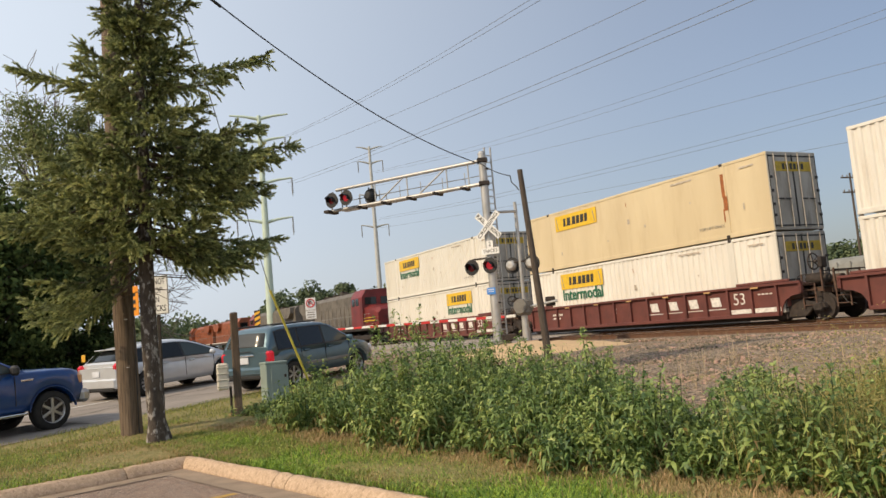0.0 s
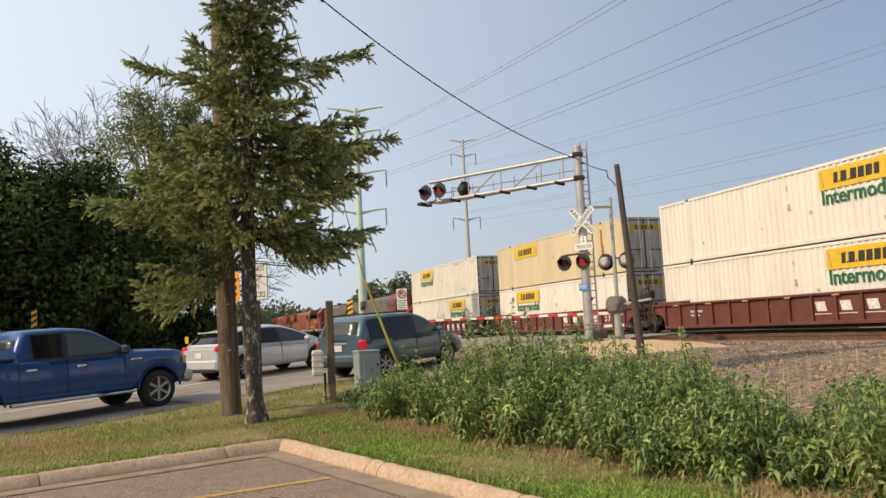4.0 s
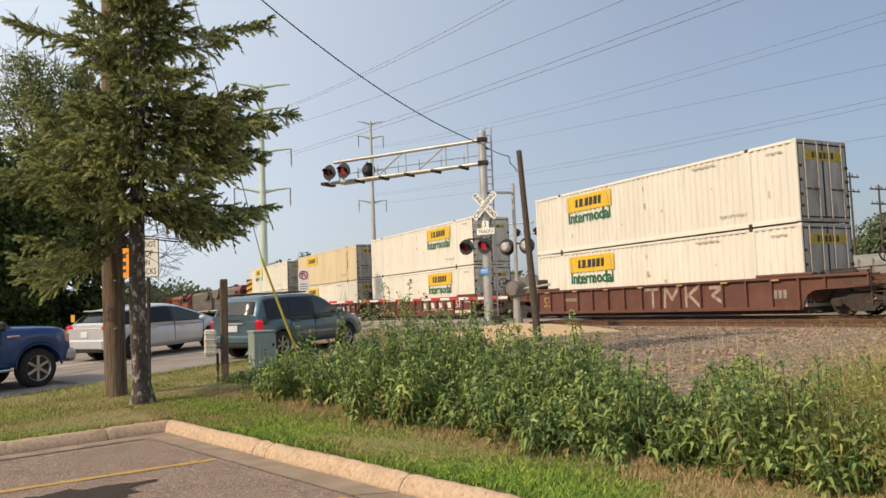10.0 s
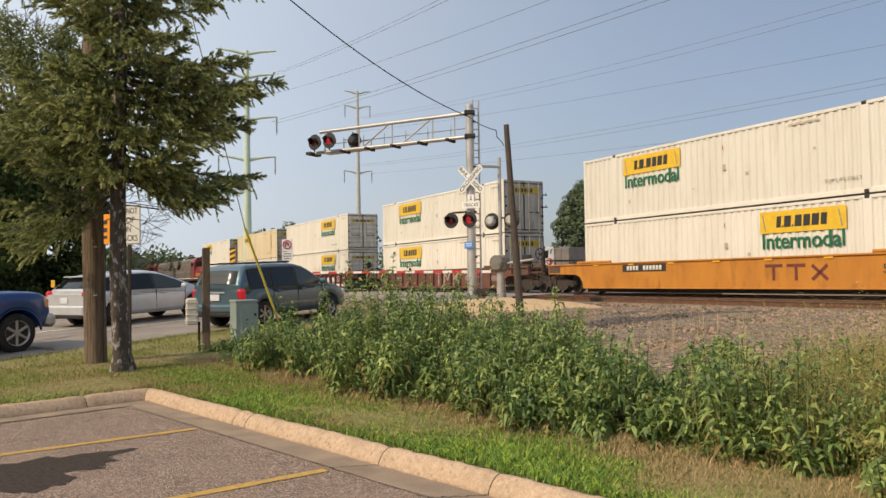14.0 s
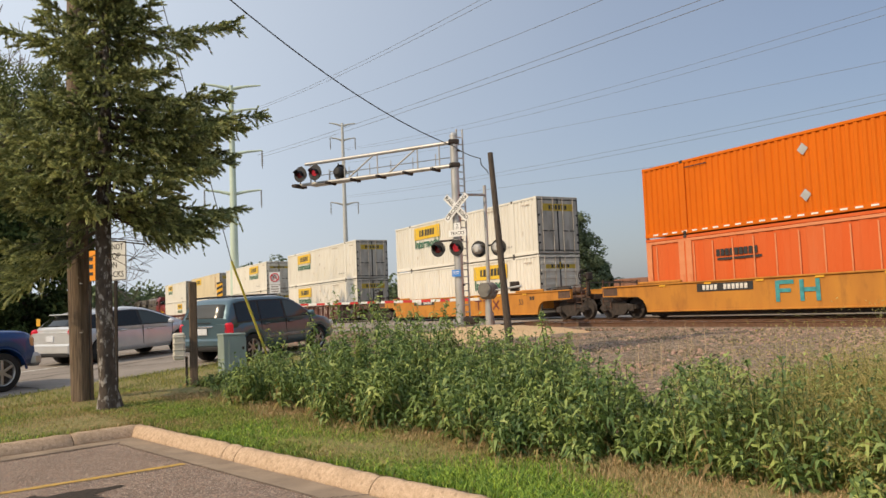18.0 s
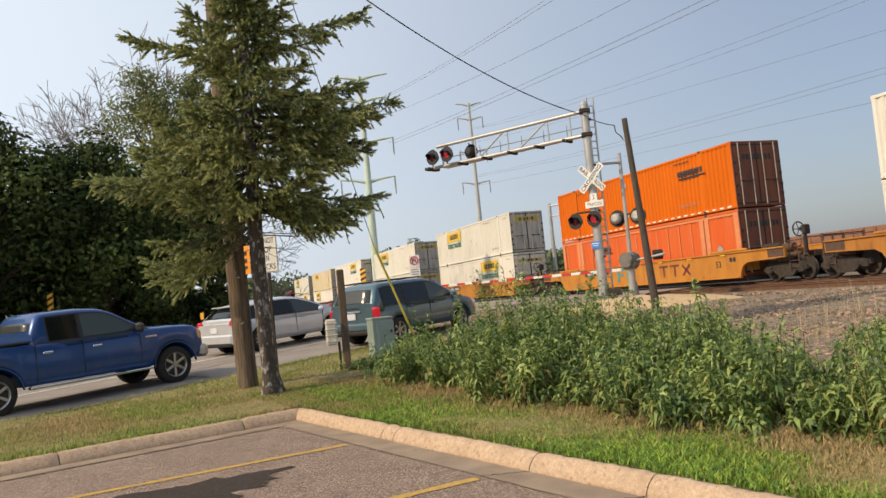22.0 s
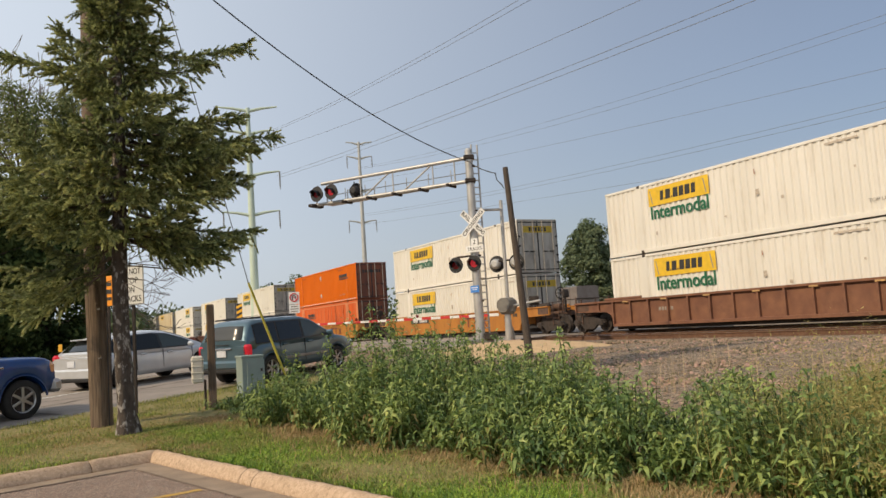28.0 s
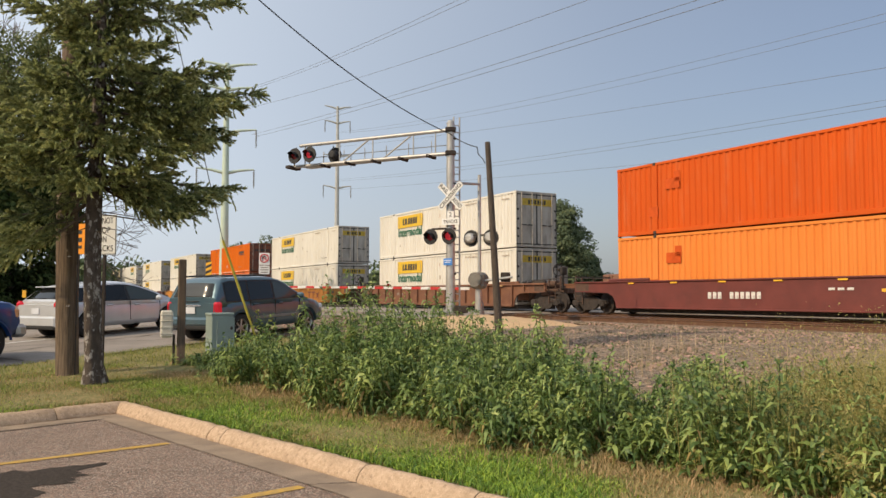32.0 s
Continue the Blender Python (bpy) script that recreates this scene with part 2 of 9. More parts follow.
M = {
    "grass": ground_mat(),
    "blade": mat("grass_blade", (0.185, 0.242, 0.05), rough=0.7, color2=(0.34, 0.325, 0.095), scale=3, island=0.5, trans=0.25),
    "lush": mat("lush_grass_blade", (0.12, 0.215, 0.028), rough=0.6, color2=(0.31, 0.46, 0.06), scale=7, island=0.6, trans=0.3),
    "dry_blade": mat("dead_grass_blade", (0.44, 0.32, 0.16), rough=0.85, color2=(0.34, 0.265, 0.115), scale=1.5, island=0.45, trans=0.2),
    "straw_pale": mat("bleached_stalks", (0.38, 0.30, 0.18), rough=0.85, var=0.2, scale=2, island=0.35),
    "asphalt": asphalt_mat(),
    "road": mat("road_asphalt", (0.235, 0.20, 0.17), rough=0.9, color2=(0.31, 0.265, 0.225), scale=1.5, bump=0.25, bump_scale=120, stain=0.35, stain_scale=0.5, stain_color=(0.15, 0.13, 0.115)),
    "concrete": speckled(mat("kerb_concrete", (0.56, 0.405, 0.285), rough=0.97, gloss=0.2, color2=(0.42, 0.30, 0.195), scale=22, bump=0.45, bump_scale=90, stain=0.85, stain_scale=2.6, stain_color=(0.31, 0.22, 0.145)),
                         ((130, 0.10, 0.35, (0.24, 0.165, 0.11)), (38, 0.03, 0.45, (0.22, 0.15, 0.10)), (80, 0.12, 0.2, (0.72, 0.58, 0.43)))),
    "gutter": mat("gutter_concrete", (0.34, 0.255, 0.18), rough=0.95, color2=(0.235, 0.175, 0.125), scale=2.5, bump=0.6, bump_scale=50, stain=0.6, stain_scale=1.8, stain_color=(0.15, 0.11, 0.08)),
    "yellow_line": mat("worn_yellow_paint", (0.60, 0.35, 0.05), rough=0.8, color2=(0.38, 0.25, 0.085), scale=14, bump=0.3, stain=0.6, stain_scale=18, stain_color=(0.16, 0.13, 0.10)),
    "crack": mat("dark_crack", (0.085, 0.062, 0.047), rough=0.95, var=0.4, scale=20),
    "white_line": mat("road_white_paint", (0.7, 0.69, 0.65), rough=0.7, var=0.2, scale=6),
    "wet": mat("damp_asphalt", (0.032, 0.025, 0.02), rough=0.85, color2=(0.07, 0.054, 0.043), scale=26, bump=0.5, bump_scale=80, gloss=0.2),
    "sand": mat("sand", (0.60, 0.42, 0.235), rough=0.95, color2=(0.47, 0.325, 0.18), scale=3.0, bump=0.8, bump_scale=18, stain=0.3, stain_scale=6, stain_color=(0.36, 0.25, 0.15)),
    "ballast": speckled(mat("ballast", (0.21, 0.155, 0.103), rough=0.95, color2=(0.135, 0.098, 0.064), scale=5, bump=1.0, bump_scale=14, stain=0.3, stain_scale=0.9, stain_color=(0.13, 0.10, 0.082)),
                        ((16, 0.30, 0.85, (0.06, 0.046, 0.038)), (21, 0.20, 0.85, (0.36, 0.285, 0.20)), (13, 0.14, 0.8, (0.28, 0.19, 0.125)))),
    "stone": mat("ballast_stone", (0.235, 0.175, 0.118), rough=0.9, var=0.3, scale=8, island=0.7),
    "grime": mat("grimy_rusty_steel", (0.075, 0.045, 0.032), rough=0.85, color2=(0.13, 0.07, 0.045), scale=5, bump=0.4, stain=0.6, stain_scale=4, stain_color=(0.035, 0.026, 0.022)),
    "siding_brown": mat("dusty_brown_car_paint", (0.26, 0.12, 0.07), rough=0.8, color2=(0.20, 0.09, 0.055), scale=1.5, stain=0.4, stain_scale=2),
    "siding_grey": mat("pale_grey_car_paint", (0.24, 0.235, 0.21), rough=0.7, color2=(0.18, 0.175, 0.155), scale=1.5, stain=0.4, stain_scale=2),
    "siding_dull": mat("dull_car_paint", (0.19, 0.165, 0.15), rough=0.8, color2=(0.15, 0.125, 0.11), scale=1.5, stain=0.4, stain_scale=2),
    "rail": mat("rusty_rail", (0.16, 0.085, 0.05), rough=0.6, metal=0.4, var=0.25, scale=8, bump=0.3),
    "rail_head": mat("polished_rail_head", (0.5, 0.48, 0.46), rough=0.3, metal=1.0, var=0.1),
    "tie": mat("weathered_tie", (0.15, 0.11, 0.085), rough=0.95, var=0.35, scale=6, stretch=(1, 6, 6), bump=0.6),
    "pole_wood": mat("weathered_pole_wood", (0.235, 0.17, 0.115), rough=0.92, color2=(0.10, 0.066, 0.043), scale=6, stretch=(7, 7, 0.35), bump=1.0, bump_scale=14, stain=0.7, stain_scale=4, stain_color=(0.06, 0.043, 0.03), stain_from=(0.5, 0.62)),
    "old_pole": mat("dark_old_pole_wood", (0.085, 0.065, 0.05), rough=0.95, var=0.35, scale=8, stretch=(6, 6, 0.5), bump=0.8, bump_scale=14),
    "bark": mat("spruce_bark", (0.045, 0.033, 0.026), rough=0.95, color2=(0.095, 0.072, 0.056), scale=14, stretch=(1, 1, 0.45), bump=1.0, bump_scale=26, stain=0.8, stain_scale=15, stain_color=(0.36, 0.33, 0.295), stain_from=(0.54, 0.60)),
    "twig": mat("twig_bark", (0.10, 0.075, 0.055), rough=0.95, var=0.3, scale=8),
    "dead_wood": mat("bare_grey_branch", (0.19, 0.16, 0.148), rough=0.95, var=0.2),
    # dark inner and pale outer needles: shade and sun put into the tones
    "needle": mat("spruce_needles", (0.055, 0.076, 0.031), rough=0.5, color2=(0.34, 0.375, 0.145), scale=1.1, island=0.5, trans=0.26),
    "needle_tip": mat("young_sunlit_spruce_needles", (0.27, 0.31, 0.11), rough=0.5, color2=(0.55, 0.56, 0.23), scale=1.1, island=0.4, trans=0.32),
    # the wood's deep shade and lit clumps are put into this leaf tone
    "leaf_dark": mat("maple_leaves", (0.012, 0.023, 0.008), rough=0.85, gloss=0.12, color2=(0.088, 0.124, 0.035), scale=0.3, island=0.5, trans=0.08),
    "leaf_light": mat("elm_leaves", (0.15, 0.185, 0.07), rough=0.8, gloss=0.2, color2=(0.23, 0.25, 0.11), scale=0.5, island=0.4, trans=0.4),
    "leaf_far": mat("far_leaves", (0.07, 0.105, 0.048), rough=0.7, color2=(0.125, 0.155, 0.07), scale=0.3, island=0.4, trans=0.2),
    "weed": mat("ragweed_leaves", (0.115, 0.195, 0.05), rough=0.5, color2=(0.31, 0.395, 0.118), scale=2.2, island=0.6, trans=0.34),
    "weed_old": mat("withered_weed_leaves", (0.36, 0.30, 0.09), rough=0.7, color2=(0.24, 0.16, 0.07), scale=2.5, island=0.4, trans=0.3),
    "weed_dark": mat("ragweed_lower_leaves", (0.075, 0.115, 0.03), rough=0.6, var=0.3, scale=2, island=0.5, trans=0.3),
    "bush": mat("yellowing_weed_leaves", (0.24, 0.235, 0.06), rough=0.65, color2=(0.40, 0.34, 0.12), scale=1.4, island=0.5, trans=0.35),
    "straw": mat("dry_tall_grass", (0.43, 0.365, 0.13), rough=0.8, color2=(0.33, 0.325, 0.095), scale=1.2, island=0.45, trans=0.3),
    "steel": mat("galvanised_steel", (0.48, 0.47, 0.45), rough=0.5, metal=0.55, var=0.15, scale=3, stain=0.25, stain_scale=2, stain_color=(0.25, 0.2, 0.15)),
    "alu": mat("aluminium_truss", (0.44, 0.425, 0.40), rough=0.45, metal=0.5, var=0.12, scale=3, stain=0.2, stain_scale=3, stain_color=(0.3, 0.26, 0.2)),
    "black": mat("black_paint", (0.015, 0.014, 0.014), rough=0.55, var=0.3, scale=8),
    "dark_iron": mat("grimy_iron", (0.038, 0.029, 0.024), rough=0.85, var=0.4, scale=6, bump=0.4, stain=0.28, stain_scale=4, stain_color=(0.10, 0.055, 0.034)),
    "white_sign": mat("white_sign_sheeting", (0.74, 0.73, 0.70), rough=0.5, var=0.06, scale=5, stain=0.15, stain_scale=4, stain_color=(0.4, 0.36, 0.3)),
    "red_sign": mat("red_sign_sheeting", (0.55, 0.03, 0.03), rough=0.5, var=0.1),
    "yellow_sign": mat("yellow_sign_sheeting", (0.80, 0.42, 0.03), rough=0.5, var=0.08),
    "orange_sign": mat("orange_sign_sheeting", (0.85, 0.30, 0.01), rough=0.5, var=0.08),
    "blue_sign": mat("blue_sign_sheeting", (0.05, 0.22, 0.62), rough=0.5, var=0.08),
    "red_lens": mat("dark_red_lens", (0.16, 0.01, 0.012), rough=0.25, var=0.1),
    "red_lit": mat("lit_red_lens", (0.5, 0.02, 0.03), rough=0.3, emit=0.28, emit_color=(1.0, 0.06, 0.08)),
    "cabinet": mat("grey_green_enamel", (0.26, 0.32, 0.29), rough=0.5, var=0.08, scale=3, stain=0.2, stain_scale=5, stain_color=(0.14, 0.16, 0.13)),
    "guard": mat("faded_yellow_plastic", (0.55, 0.47, 0.07), rough=0.6, var=0.15, scale=5),
    "meter": mat("pale_plastic", (0.62, 0.58, 0.50), rough=0.6, var=0.1),
    "post": mat("weathered_timber", (0.17, 0.12, 0.085), rough=0.92, color2=(0.10, 0.075, 0.055), scale=8, stretch=(6, 6, 0.6), bump=0.6),
    "wire": mat("black_wire", (0.02, 0.02, 0.02), rough=0.6, var=0.1),
    "wire_far": mat("grey_conductor", (0.16, 0.17, 0.19), rough=0.7, var=0.1),
    "pylon": mat("pale_green_steel", (0.48, 0.56, 0.46), rough=0.6, var=0.08, scale=1),
    "pylon_grey": mat("weathered_steel_pole", (0.42, 0.42, 0.40), rough=0.7, var=0.1, scale=1),
    # cars
    "tyre": mat("tyre_rubber", (0.018, 0.017, 0.016), rough=0.85, var=0.3, scale=12),
    "alloy": mat("alloy_wheel", (0.42, 0.41, 0.40), rough=0.35, metal=0.8, var=0.12),
    "chrome": mat("chrome_trim", (0.75, 0.75, 0.75), rough=0.15, metal=1.0, var=0.04),
    "trim": mat("black_plastic", (0.022, 0.022, 0.023), rough=0.6, var=0.2, scale=8),
    "glass": glass_mat("tinted_glass", (0.010, 0.012, 0.012)),
    # opaque pane; light coming through the front door is put into its base
    "glass_front": glass_mat("backlit_door_glass", (0.055, 0.07, 0.068)),
    "glass_rear": glass_mat("tinted_rear_glass", (0.05, 0.052, 0.05), 0.25),
    "blue_paint": paint_mat("blue_car_paint", (0.004, 0.048, 0.20)),
    "teal_paint": paint_mat("grey_blue_car_paint", (0.072, 0.13, 0.165), 0.4),
    "silver_paint": paint_mat("silver_car_paint", (0.62, 0.63, 0.645), 0.4),
    "tail": mat("red_tail_lamp", (0.42, 0.012, 0.02), rough=0.2, emit=0.25, emit_color=(1, 0.03, 0.06)),
    "amber": mat("amber_lamp", (0.75, 0.38, 0.18), rough=0.2),
    "plate": mat("number_plate", (0.62, 0.63, 0.66), rough=0.5, var=0.1),
    # train
    "white_box": mat("cream_white_container_paint", (0.72, 0.682, 0.605), rough=0.55, color2=(0.655, 0.615, 0.535), scale=0.9, stain=0.35, stain_scale=2.2, stain_color=(0.42, 0.33, 0.22), stretch=(1, 1, 0.18), rand=0.06),
    "beige_box": mat("beige_container_panel", (0.64, 0.525, 0.33), rough=0.5, color2=(0.55, 0.44, 0.27), scale=0.9, stain=0.3, stain_scale=2.0, stain_color=(0.38, 0.26, 0.13), stretch=(1, 1, 0.2)),
    "orange_box": mat("orange_container_paint", (0.65, 0.142, 0.004), rough=0.7, gloss=0.15, color2=(0.57, 0.12, 0.004), scale=0.7, stain=0.25, stain_scale=1.8, stain_color=(0.38, 0.09, 0.02), stretch=(1, 1, 0.25)),
    "dull_orange_box": mat("dull_rusty_orange_container_paint", (0.64, 0.10, 0.010), rough=0.75, gloss=0.15, color2=(0.55, 0.09, 0.014), scale=0.8, stain=0.5, stain_scale=2.2, stain_color=(0.60, 0.17, 0.06), stretch=(1, 1, 0.2)),
    "faded_box": mat("faded_orange_container_paint", (0.62, 0.108, 0.024), rough=0.75, gloss=0.15, color2=(0.60, 0.13, 0.036), scale=0.9, stain=0.4, stain_scale=1.6, stain_color=(0.62, 0.20, 0.085), stretch=(1, 1, 0.15)),
    "chalk": mat("smeared_white_spray", (0.47, 0.40, 0.35), rough=0.8, color2=(0.27, 0.17, 0.14), scale=7, stain=0.6, stain_scale=5, stain_color=(0.20, 0.09, 0.07)),
    "bleached_rib": mat("bleached_orange_ribs", (0.66, 0.27, 0.13), rough=0.8, gloss=0.15, color2=(0.62, 0.21, 0.09), scale=2.5, stain=0.3, stain_scale=3, stain_color=(0.45, 0.12, 0.05)),
    "pale_orange_box": mat("pale_orange_container_paint", (0.76, 0.225, 0.04), rough=0.75, gloss=0.15, color2=(0.76, 0.26, 0.06), scale=0.6, stain=0.3, stain_scale=1.6, stain_color=(0.6, 0.15, 0.03), stretch=(1, 1, 0.2)),
    "touch_up": mat("repainted_orange_patch", (0.56, 0.085, 0.012), rough=0.7, gloss=0.2, var=0.15, scale=3),
    # doors darker than the walls: grime plus the rear end's shade in the colour
    "door_white": mat("shaded_grimy_white_doors", (0.42, 0.395, 0.35), rough=0.6, color2=(0.29, 0.27, 0.235), scale=2, stain=0.6, stain_scale=3, stain_color=(0.11, 0.09, 0.07), stretch=(1, 1, 0.3)),
    "door_orange": mat("shaded_grimy_orange_doors", (0.23, 0.06, 0.022), rough=0.65, color2=(0.11, 0.036, 0.02), scale=2, stain=0.5, stain_scale=3, stain_color=(0.12, 0.05, 0.03), stretch=(1, 1, 0.3)),
    "door_pale": mat("weathered_white_doors", (0.60, 0.56, 0.48), rough=0.6, color2=(0.50, 0.46, 0.385), scale=2, stain=0.5, stain_scale=3, stain_color=(0.22, 0.17, 0.12), stretch=(1, 1, 0.3)),
    "lock_rod": mat("worn_galvanised_rod", (0.40, 0.36, 0.31), rough=0.6, metal=0.2, var=0.25, scale=5),
    "box_yellow": mat("yellow_decal", (0.68, 0.43, 0.02), rough=0.6, var=0.12, scale=3, stain=0.3, stain_scale=4, stain_color=(0.5, 0.36, 0.12)),
    "box_green": mat("green_lettering", (0.014, 0.12, 0.055), rough=0.5, var=0.1),
    "ink": mat("black_lettering", (0.03, 0.028, 0.025), rough=0.6, var=0.15),
    # darker twin of box_yellow for the doors: grime and their shade mixed in
    "shaded_grimy_yellow": mat("shaded_grimy_yellow_decal", (0.44, 0.31, 0.03), rough=0.65, var=0.2, scale=4, stain=0.5, stain_scale=5, stain_color=(0.14, 0.11, 0.05)),
    "ink_grey": mat("faded_lettering", (0.27, 0.24, 0.20), rough=0.6, var=0.2),
    "scuff": mat("scuffed_paint", (0.46, 0.39, 0.31), rough=0.7, var=0.25, scale=12),
    "rust": mat("rust_patch", (0.30, 0.10, 0.03), rough=0.9, var=0.35, scale=8),
    "maroon_car": mat("oxide_red_wellcar", (0.105, 0.03, 0.024), rough=0.65, color2=(0.15, 0.045, 0.034), scale=1.5, stain=0.5, stain_scale=2.2, stain_color=(0.05, 0.026, 0.02), bump=0.2),
    "red_car": mat("maroon_wellcar", (0.15, 0.034, 0.026), rough=0.65, var=0.15, scale=1.5, stain=0.4, stain_scale=2.2, stain_color=(0.08, 0.03, 0.025), bump=0.2),
    "brown_car": mat("rusty_brown_wellcar", (0.145, 0.06, 0.034), rough=0.75, color2=(0.22, 0.098, 0.05), scale=2, stain=0.5, stain_scale=2.2, stain_color=(0.07, 0.032, 0.022), bump=0.3),
    "umber_car": mat("dull_umber_wellcar", (0.105, 0.042, 0.031), rough=0.75, color2=(0.15, 0.062, 0.043), scale=2, stain=0.5, stain_scale=2.2, stain_color=(0.06, 0.028, 0.02), bump=0.3),
    "yellow_car": mat("orange_yellow_wellcar", (0.52, 0.225, 0.038), rough=0.7, gloss=0.2, color2=(0.42, 0.17, 0.034), scale=1.3, stain=0.6, stain_scale=2.4, stain_color=(0.22, 0.09, 0.03), stretch=(1, 1, 0.4), bump=0.2),
    "dull_yellow_car": mat("dirty_ochre_wellcar", (0.44, 0.19, 0.04), rough=0.75, gloss=0.2, color2=(0.33, 0.135, 0.035), scale=1.3, stain=0.75, stain_scale=2.0, stain_color=(0.15, 0.065, 0.03), stretch=(1, 1, 0.4), bump=0.2),
    "white_ink": mat("white_lettering", (0.66, 0.63, 0.58), rough=0.6, var=0.2, scale=9, stain=0.4, stain_scale=9, stain_color=(0.25, 0.15, 0.1)),
    "ochre_ink": mat("ochre_lettering", (0.42, 0.25, 0.10), rough=0.7, var=0.25, scale=8),
    "teal_ink": mat("teal_spray_paint", (0.05, 0.26, 0.27), rough=0.6, var=0.25, scale=6),
    "gate_grey": mat("weathered_grey_casting", (0.20, 0.19, 0.17), rough=0.6, color2=(0.13, 0.12, 0.105), scale=4, stain=0.5, stain_scale=5, stain_color=(0.08, 0.07, 0.06)),
    "grey_box": mat("grey_steel", (0.20, 0.19, 0.175), rough=0.6, var=0.2),
    "loco_red": mat("loco_red", (0.17, 0.018, 0.016), rough=0.5, var=0.25, scale=1.2, stain=0.5, stain_color=(0.07, 0.022, 0.018)),
    "loco_silver": mat("loco_silver", (0.135, 0.115, 0.092), rough=0.6, metal=0.2, var=0.3, scale=1.2, stain=0.7, stain_color=(0.07, 0.055, 0.045)),
    "loco_orange": mat("loco_orange", (0.22, 0.055, 0.015), rough=0.6, var=0.3, scale=1.2, stain=0.7, stain_color=(0.05, 0.025, 0.015)),
}

# ---- mesh tools ----
class Shape:
    """Collects simple solids into one mesh."""

    def __init__(self):
        self.v, self.f, self.s, self.mi = [], [], [], []
        self.m = 0

    def add(self, verts, faces, smooth=False):
        o = len(self.v)
        self.v += [tuple(p) for p in verts]
        self.f += [tuple(i + o for i in f) for f in faces]
        self.s += [smooth] * len(faces)
        self.mi += [self.m] * len(faces)
        return self

    def box(self, c, size, b=0.0, turn=None):
        x, y, z = (d / 2 for d in size)
        b = min(b, 0.45 * min(size))
        vs, fs = [], []
        if b <= 0:
            vs = [(i * x, j * y, k * z) for i in (-1, 1) for j in (-1, 1) for k in (-1, 1)]
            fs = [(0, 1, 3, 2), (4, 6, 7, 5), (0, 4, 5, 1), (2, 3, 7, 6), (0, 2, 6, 4), (1, 5, 7, 3)]
        else:
            idx = {}
            for i in (-1, 1):
                for j in (-1, 1):
                    for k in (-1, 1):
                        for a in range(3):
                            p = [i * (x - b), j * (y - b), k * (z - b)]
                            p[a] = (i * x, j * y, k * z)[a]
                            idx[i, j, k, a] = len(vs)
                            vs.append(tuple(p))
            order = ((-1, -1), (1, -1), (1, 1), (-1, 1))
            for s in (-1, 1):
                q = order if s > 0 else order[::-1]
                fs.append(tuple(idx[s, j, k, 0] for j, k in q))
                fs.append(tuple(idx[i, s, k, 1] for k, i in q))
                fs.append(tuple(idx[i, j, s, 2] for i, j in q))
            for p in (-1, 1):
                for q in (-1, 1):
                    for a, e1, e2 in ((0, 1, 2), (1, 2, 0), (2, 0, 1)):
                        k1, k2 = [0, 0, 0], [0, 0, 0]
                        k1[e1] = k2[e1] = p
                        k1[e2] = k2[e2] = q
                        k1[a], k2[a] = -1, 1
                        f = [idx[(*k1, e1)], idx[(*k2, e1)], idx[(*k2, e2)], idx[(*k1, e2)]]
                        fs.append(tuple(f if p * q > 0 else f[::-1]))
            for i in (-1, 1):
                for j in (-1, 1):
                    for k in (-1, 1):
                        f = [idx[i, j, k, 0], idx[i, j, k, 1], idx[i, j, k, 2]]
                        fs.append(tuple(f if i * j * k > 0 else f[::-1]))
        if turn is not None:
            vs = [tuple(turn @ Vector(p)) for p in vs]
        return self.add([(p[0] + c[0], p[1] + c[1], p[2] + c[2]) for p in vs], fs)

    def tube(self, pts, radii, n=8, caps=True):
        """A round tube along points; radii is one number or one a point."""
        pts = [Vector(p) for p in pts]
        if not hasattr(radii, "__len__"):
            radii = [radii] * len(pts)
        vs, fs = [], []
        side = None
        for i, p in enumerate(pts):
            d = (pts[min(i + 1, len(pts) - 1)] - pts[max(i - 1, 0)]).normalized()
            if side is None:
                side = d.orthogonal().normalized()
            side = (side - d * side.dot(d)).normalized()
            up = d.cross(side)
            for k in range(n):
                a = 2 * math.pi * k / n
                vs.append(p + (side * math.cos(a) + up * math.sin(a)) * radii[i])
        for i in range(len(pts) - 1):
            for k in range(n):
                a, b = i * n + k, i * n + (k + 1) % n
                fs.append((a, b, b + n, a + n))
        self.add(vs, fs, n > 5)
        if caps:
            self.add(vs[:n], [tuple(range(n))[::-1]])
            self.add(vs[-n:], [tuple(range(n))])
        return self

    def loft(self, rings, closed=True, caps=True, smooth=True):
        n = len(rings[0])
        vs = [p for r in rings for p in r]
        fs = []
        for i in range(len(rings) - 1):
            for k in range(n if closed else n - 1):
                a, b = i * n + k, i * n + (k + 1) % n
                fs.append((a, b, b + n, a + n))
        self.add(vs, fs, smooth)
        if caps:
            self.add(rings[0], [tuple(range(n))[::-1]])
            self.add(rings[-1], [tuple(range(n))])
        return self

    def prism(self, poly, y0, y1, axis="y"):
        """A flat polygon of (a, b) pushed from y0 to y1 along an axis."""
        def at(a, b, c):
            return {"y": (a, c, b), "x": (c, a, b), "z": (a, b, c)}[axis]
        n = len(poly)
        vs = [at(a, b, y0) for a, b in poly] + [at(a, b, y1) for a, b in poly]
        fs = [tuple(range(n)), tuple(range(n, 2 * n))[::-1]] + [(i, i + n, (i + 1) % n + n, (i + 1) % n) for i in range(n)]
        return self.add(vs, fs)

    def mesh(self, name, mats):
        me = bpy.data.meshes.new(name)
        me.from_pydata(self.v, [], self.f)
        for m in (mats if isinstance(mats, (list, tuple)) else [mats]):
            me.materials.append(m)
        me.polygons.foreach_set("use_smooth", self.s)
        me.polygons.foreach_set("material_index", self.mi)
        bm = bmesh.new()
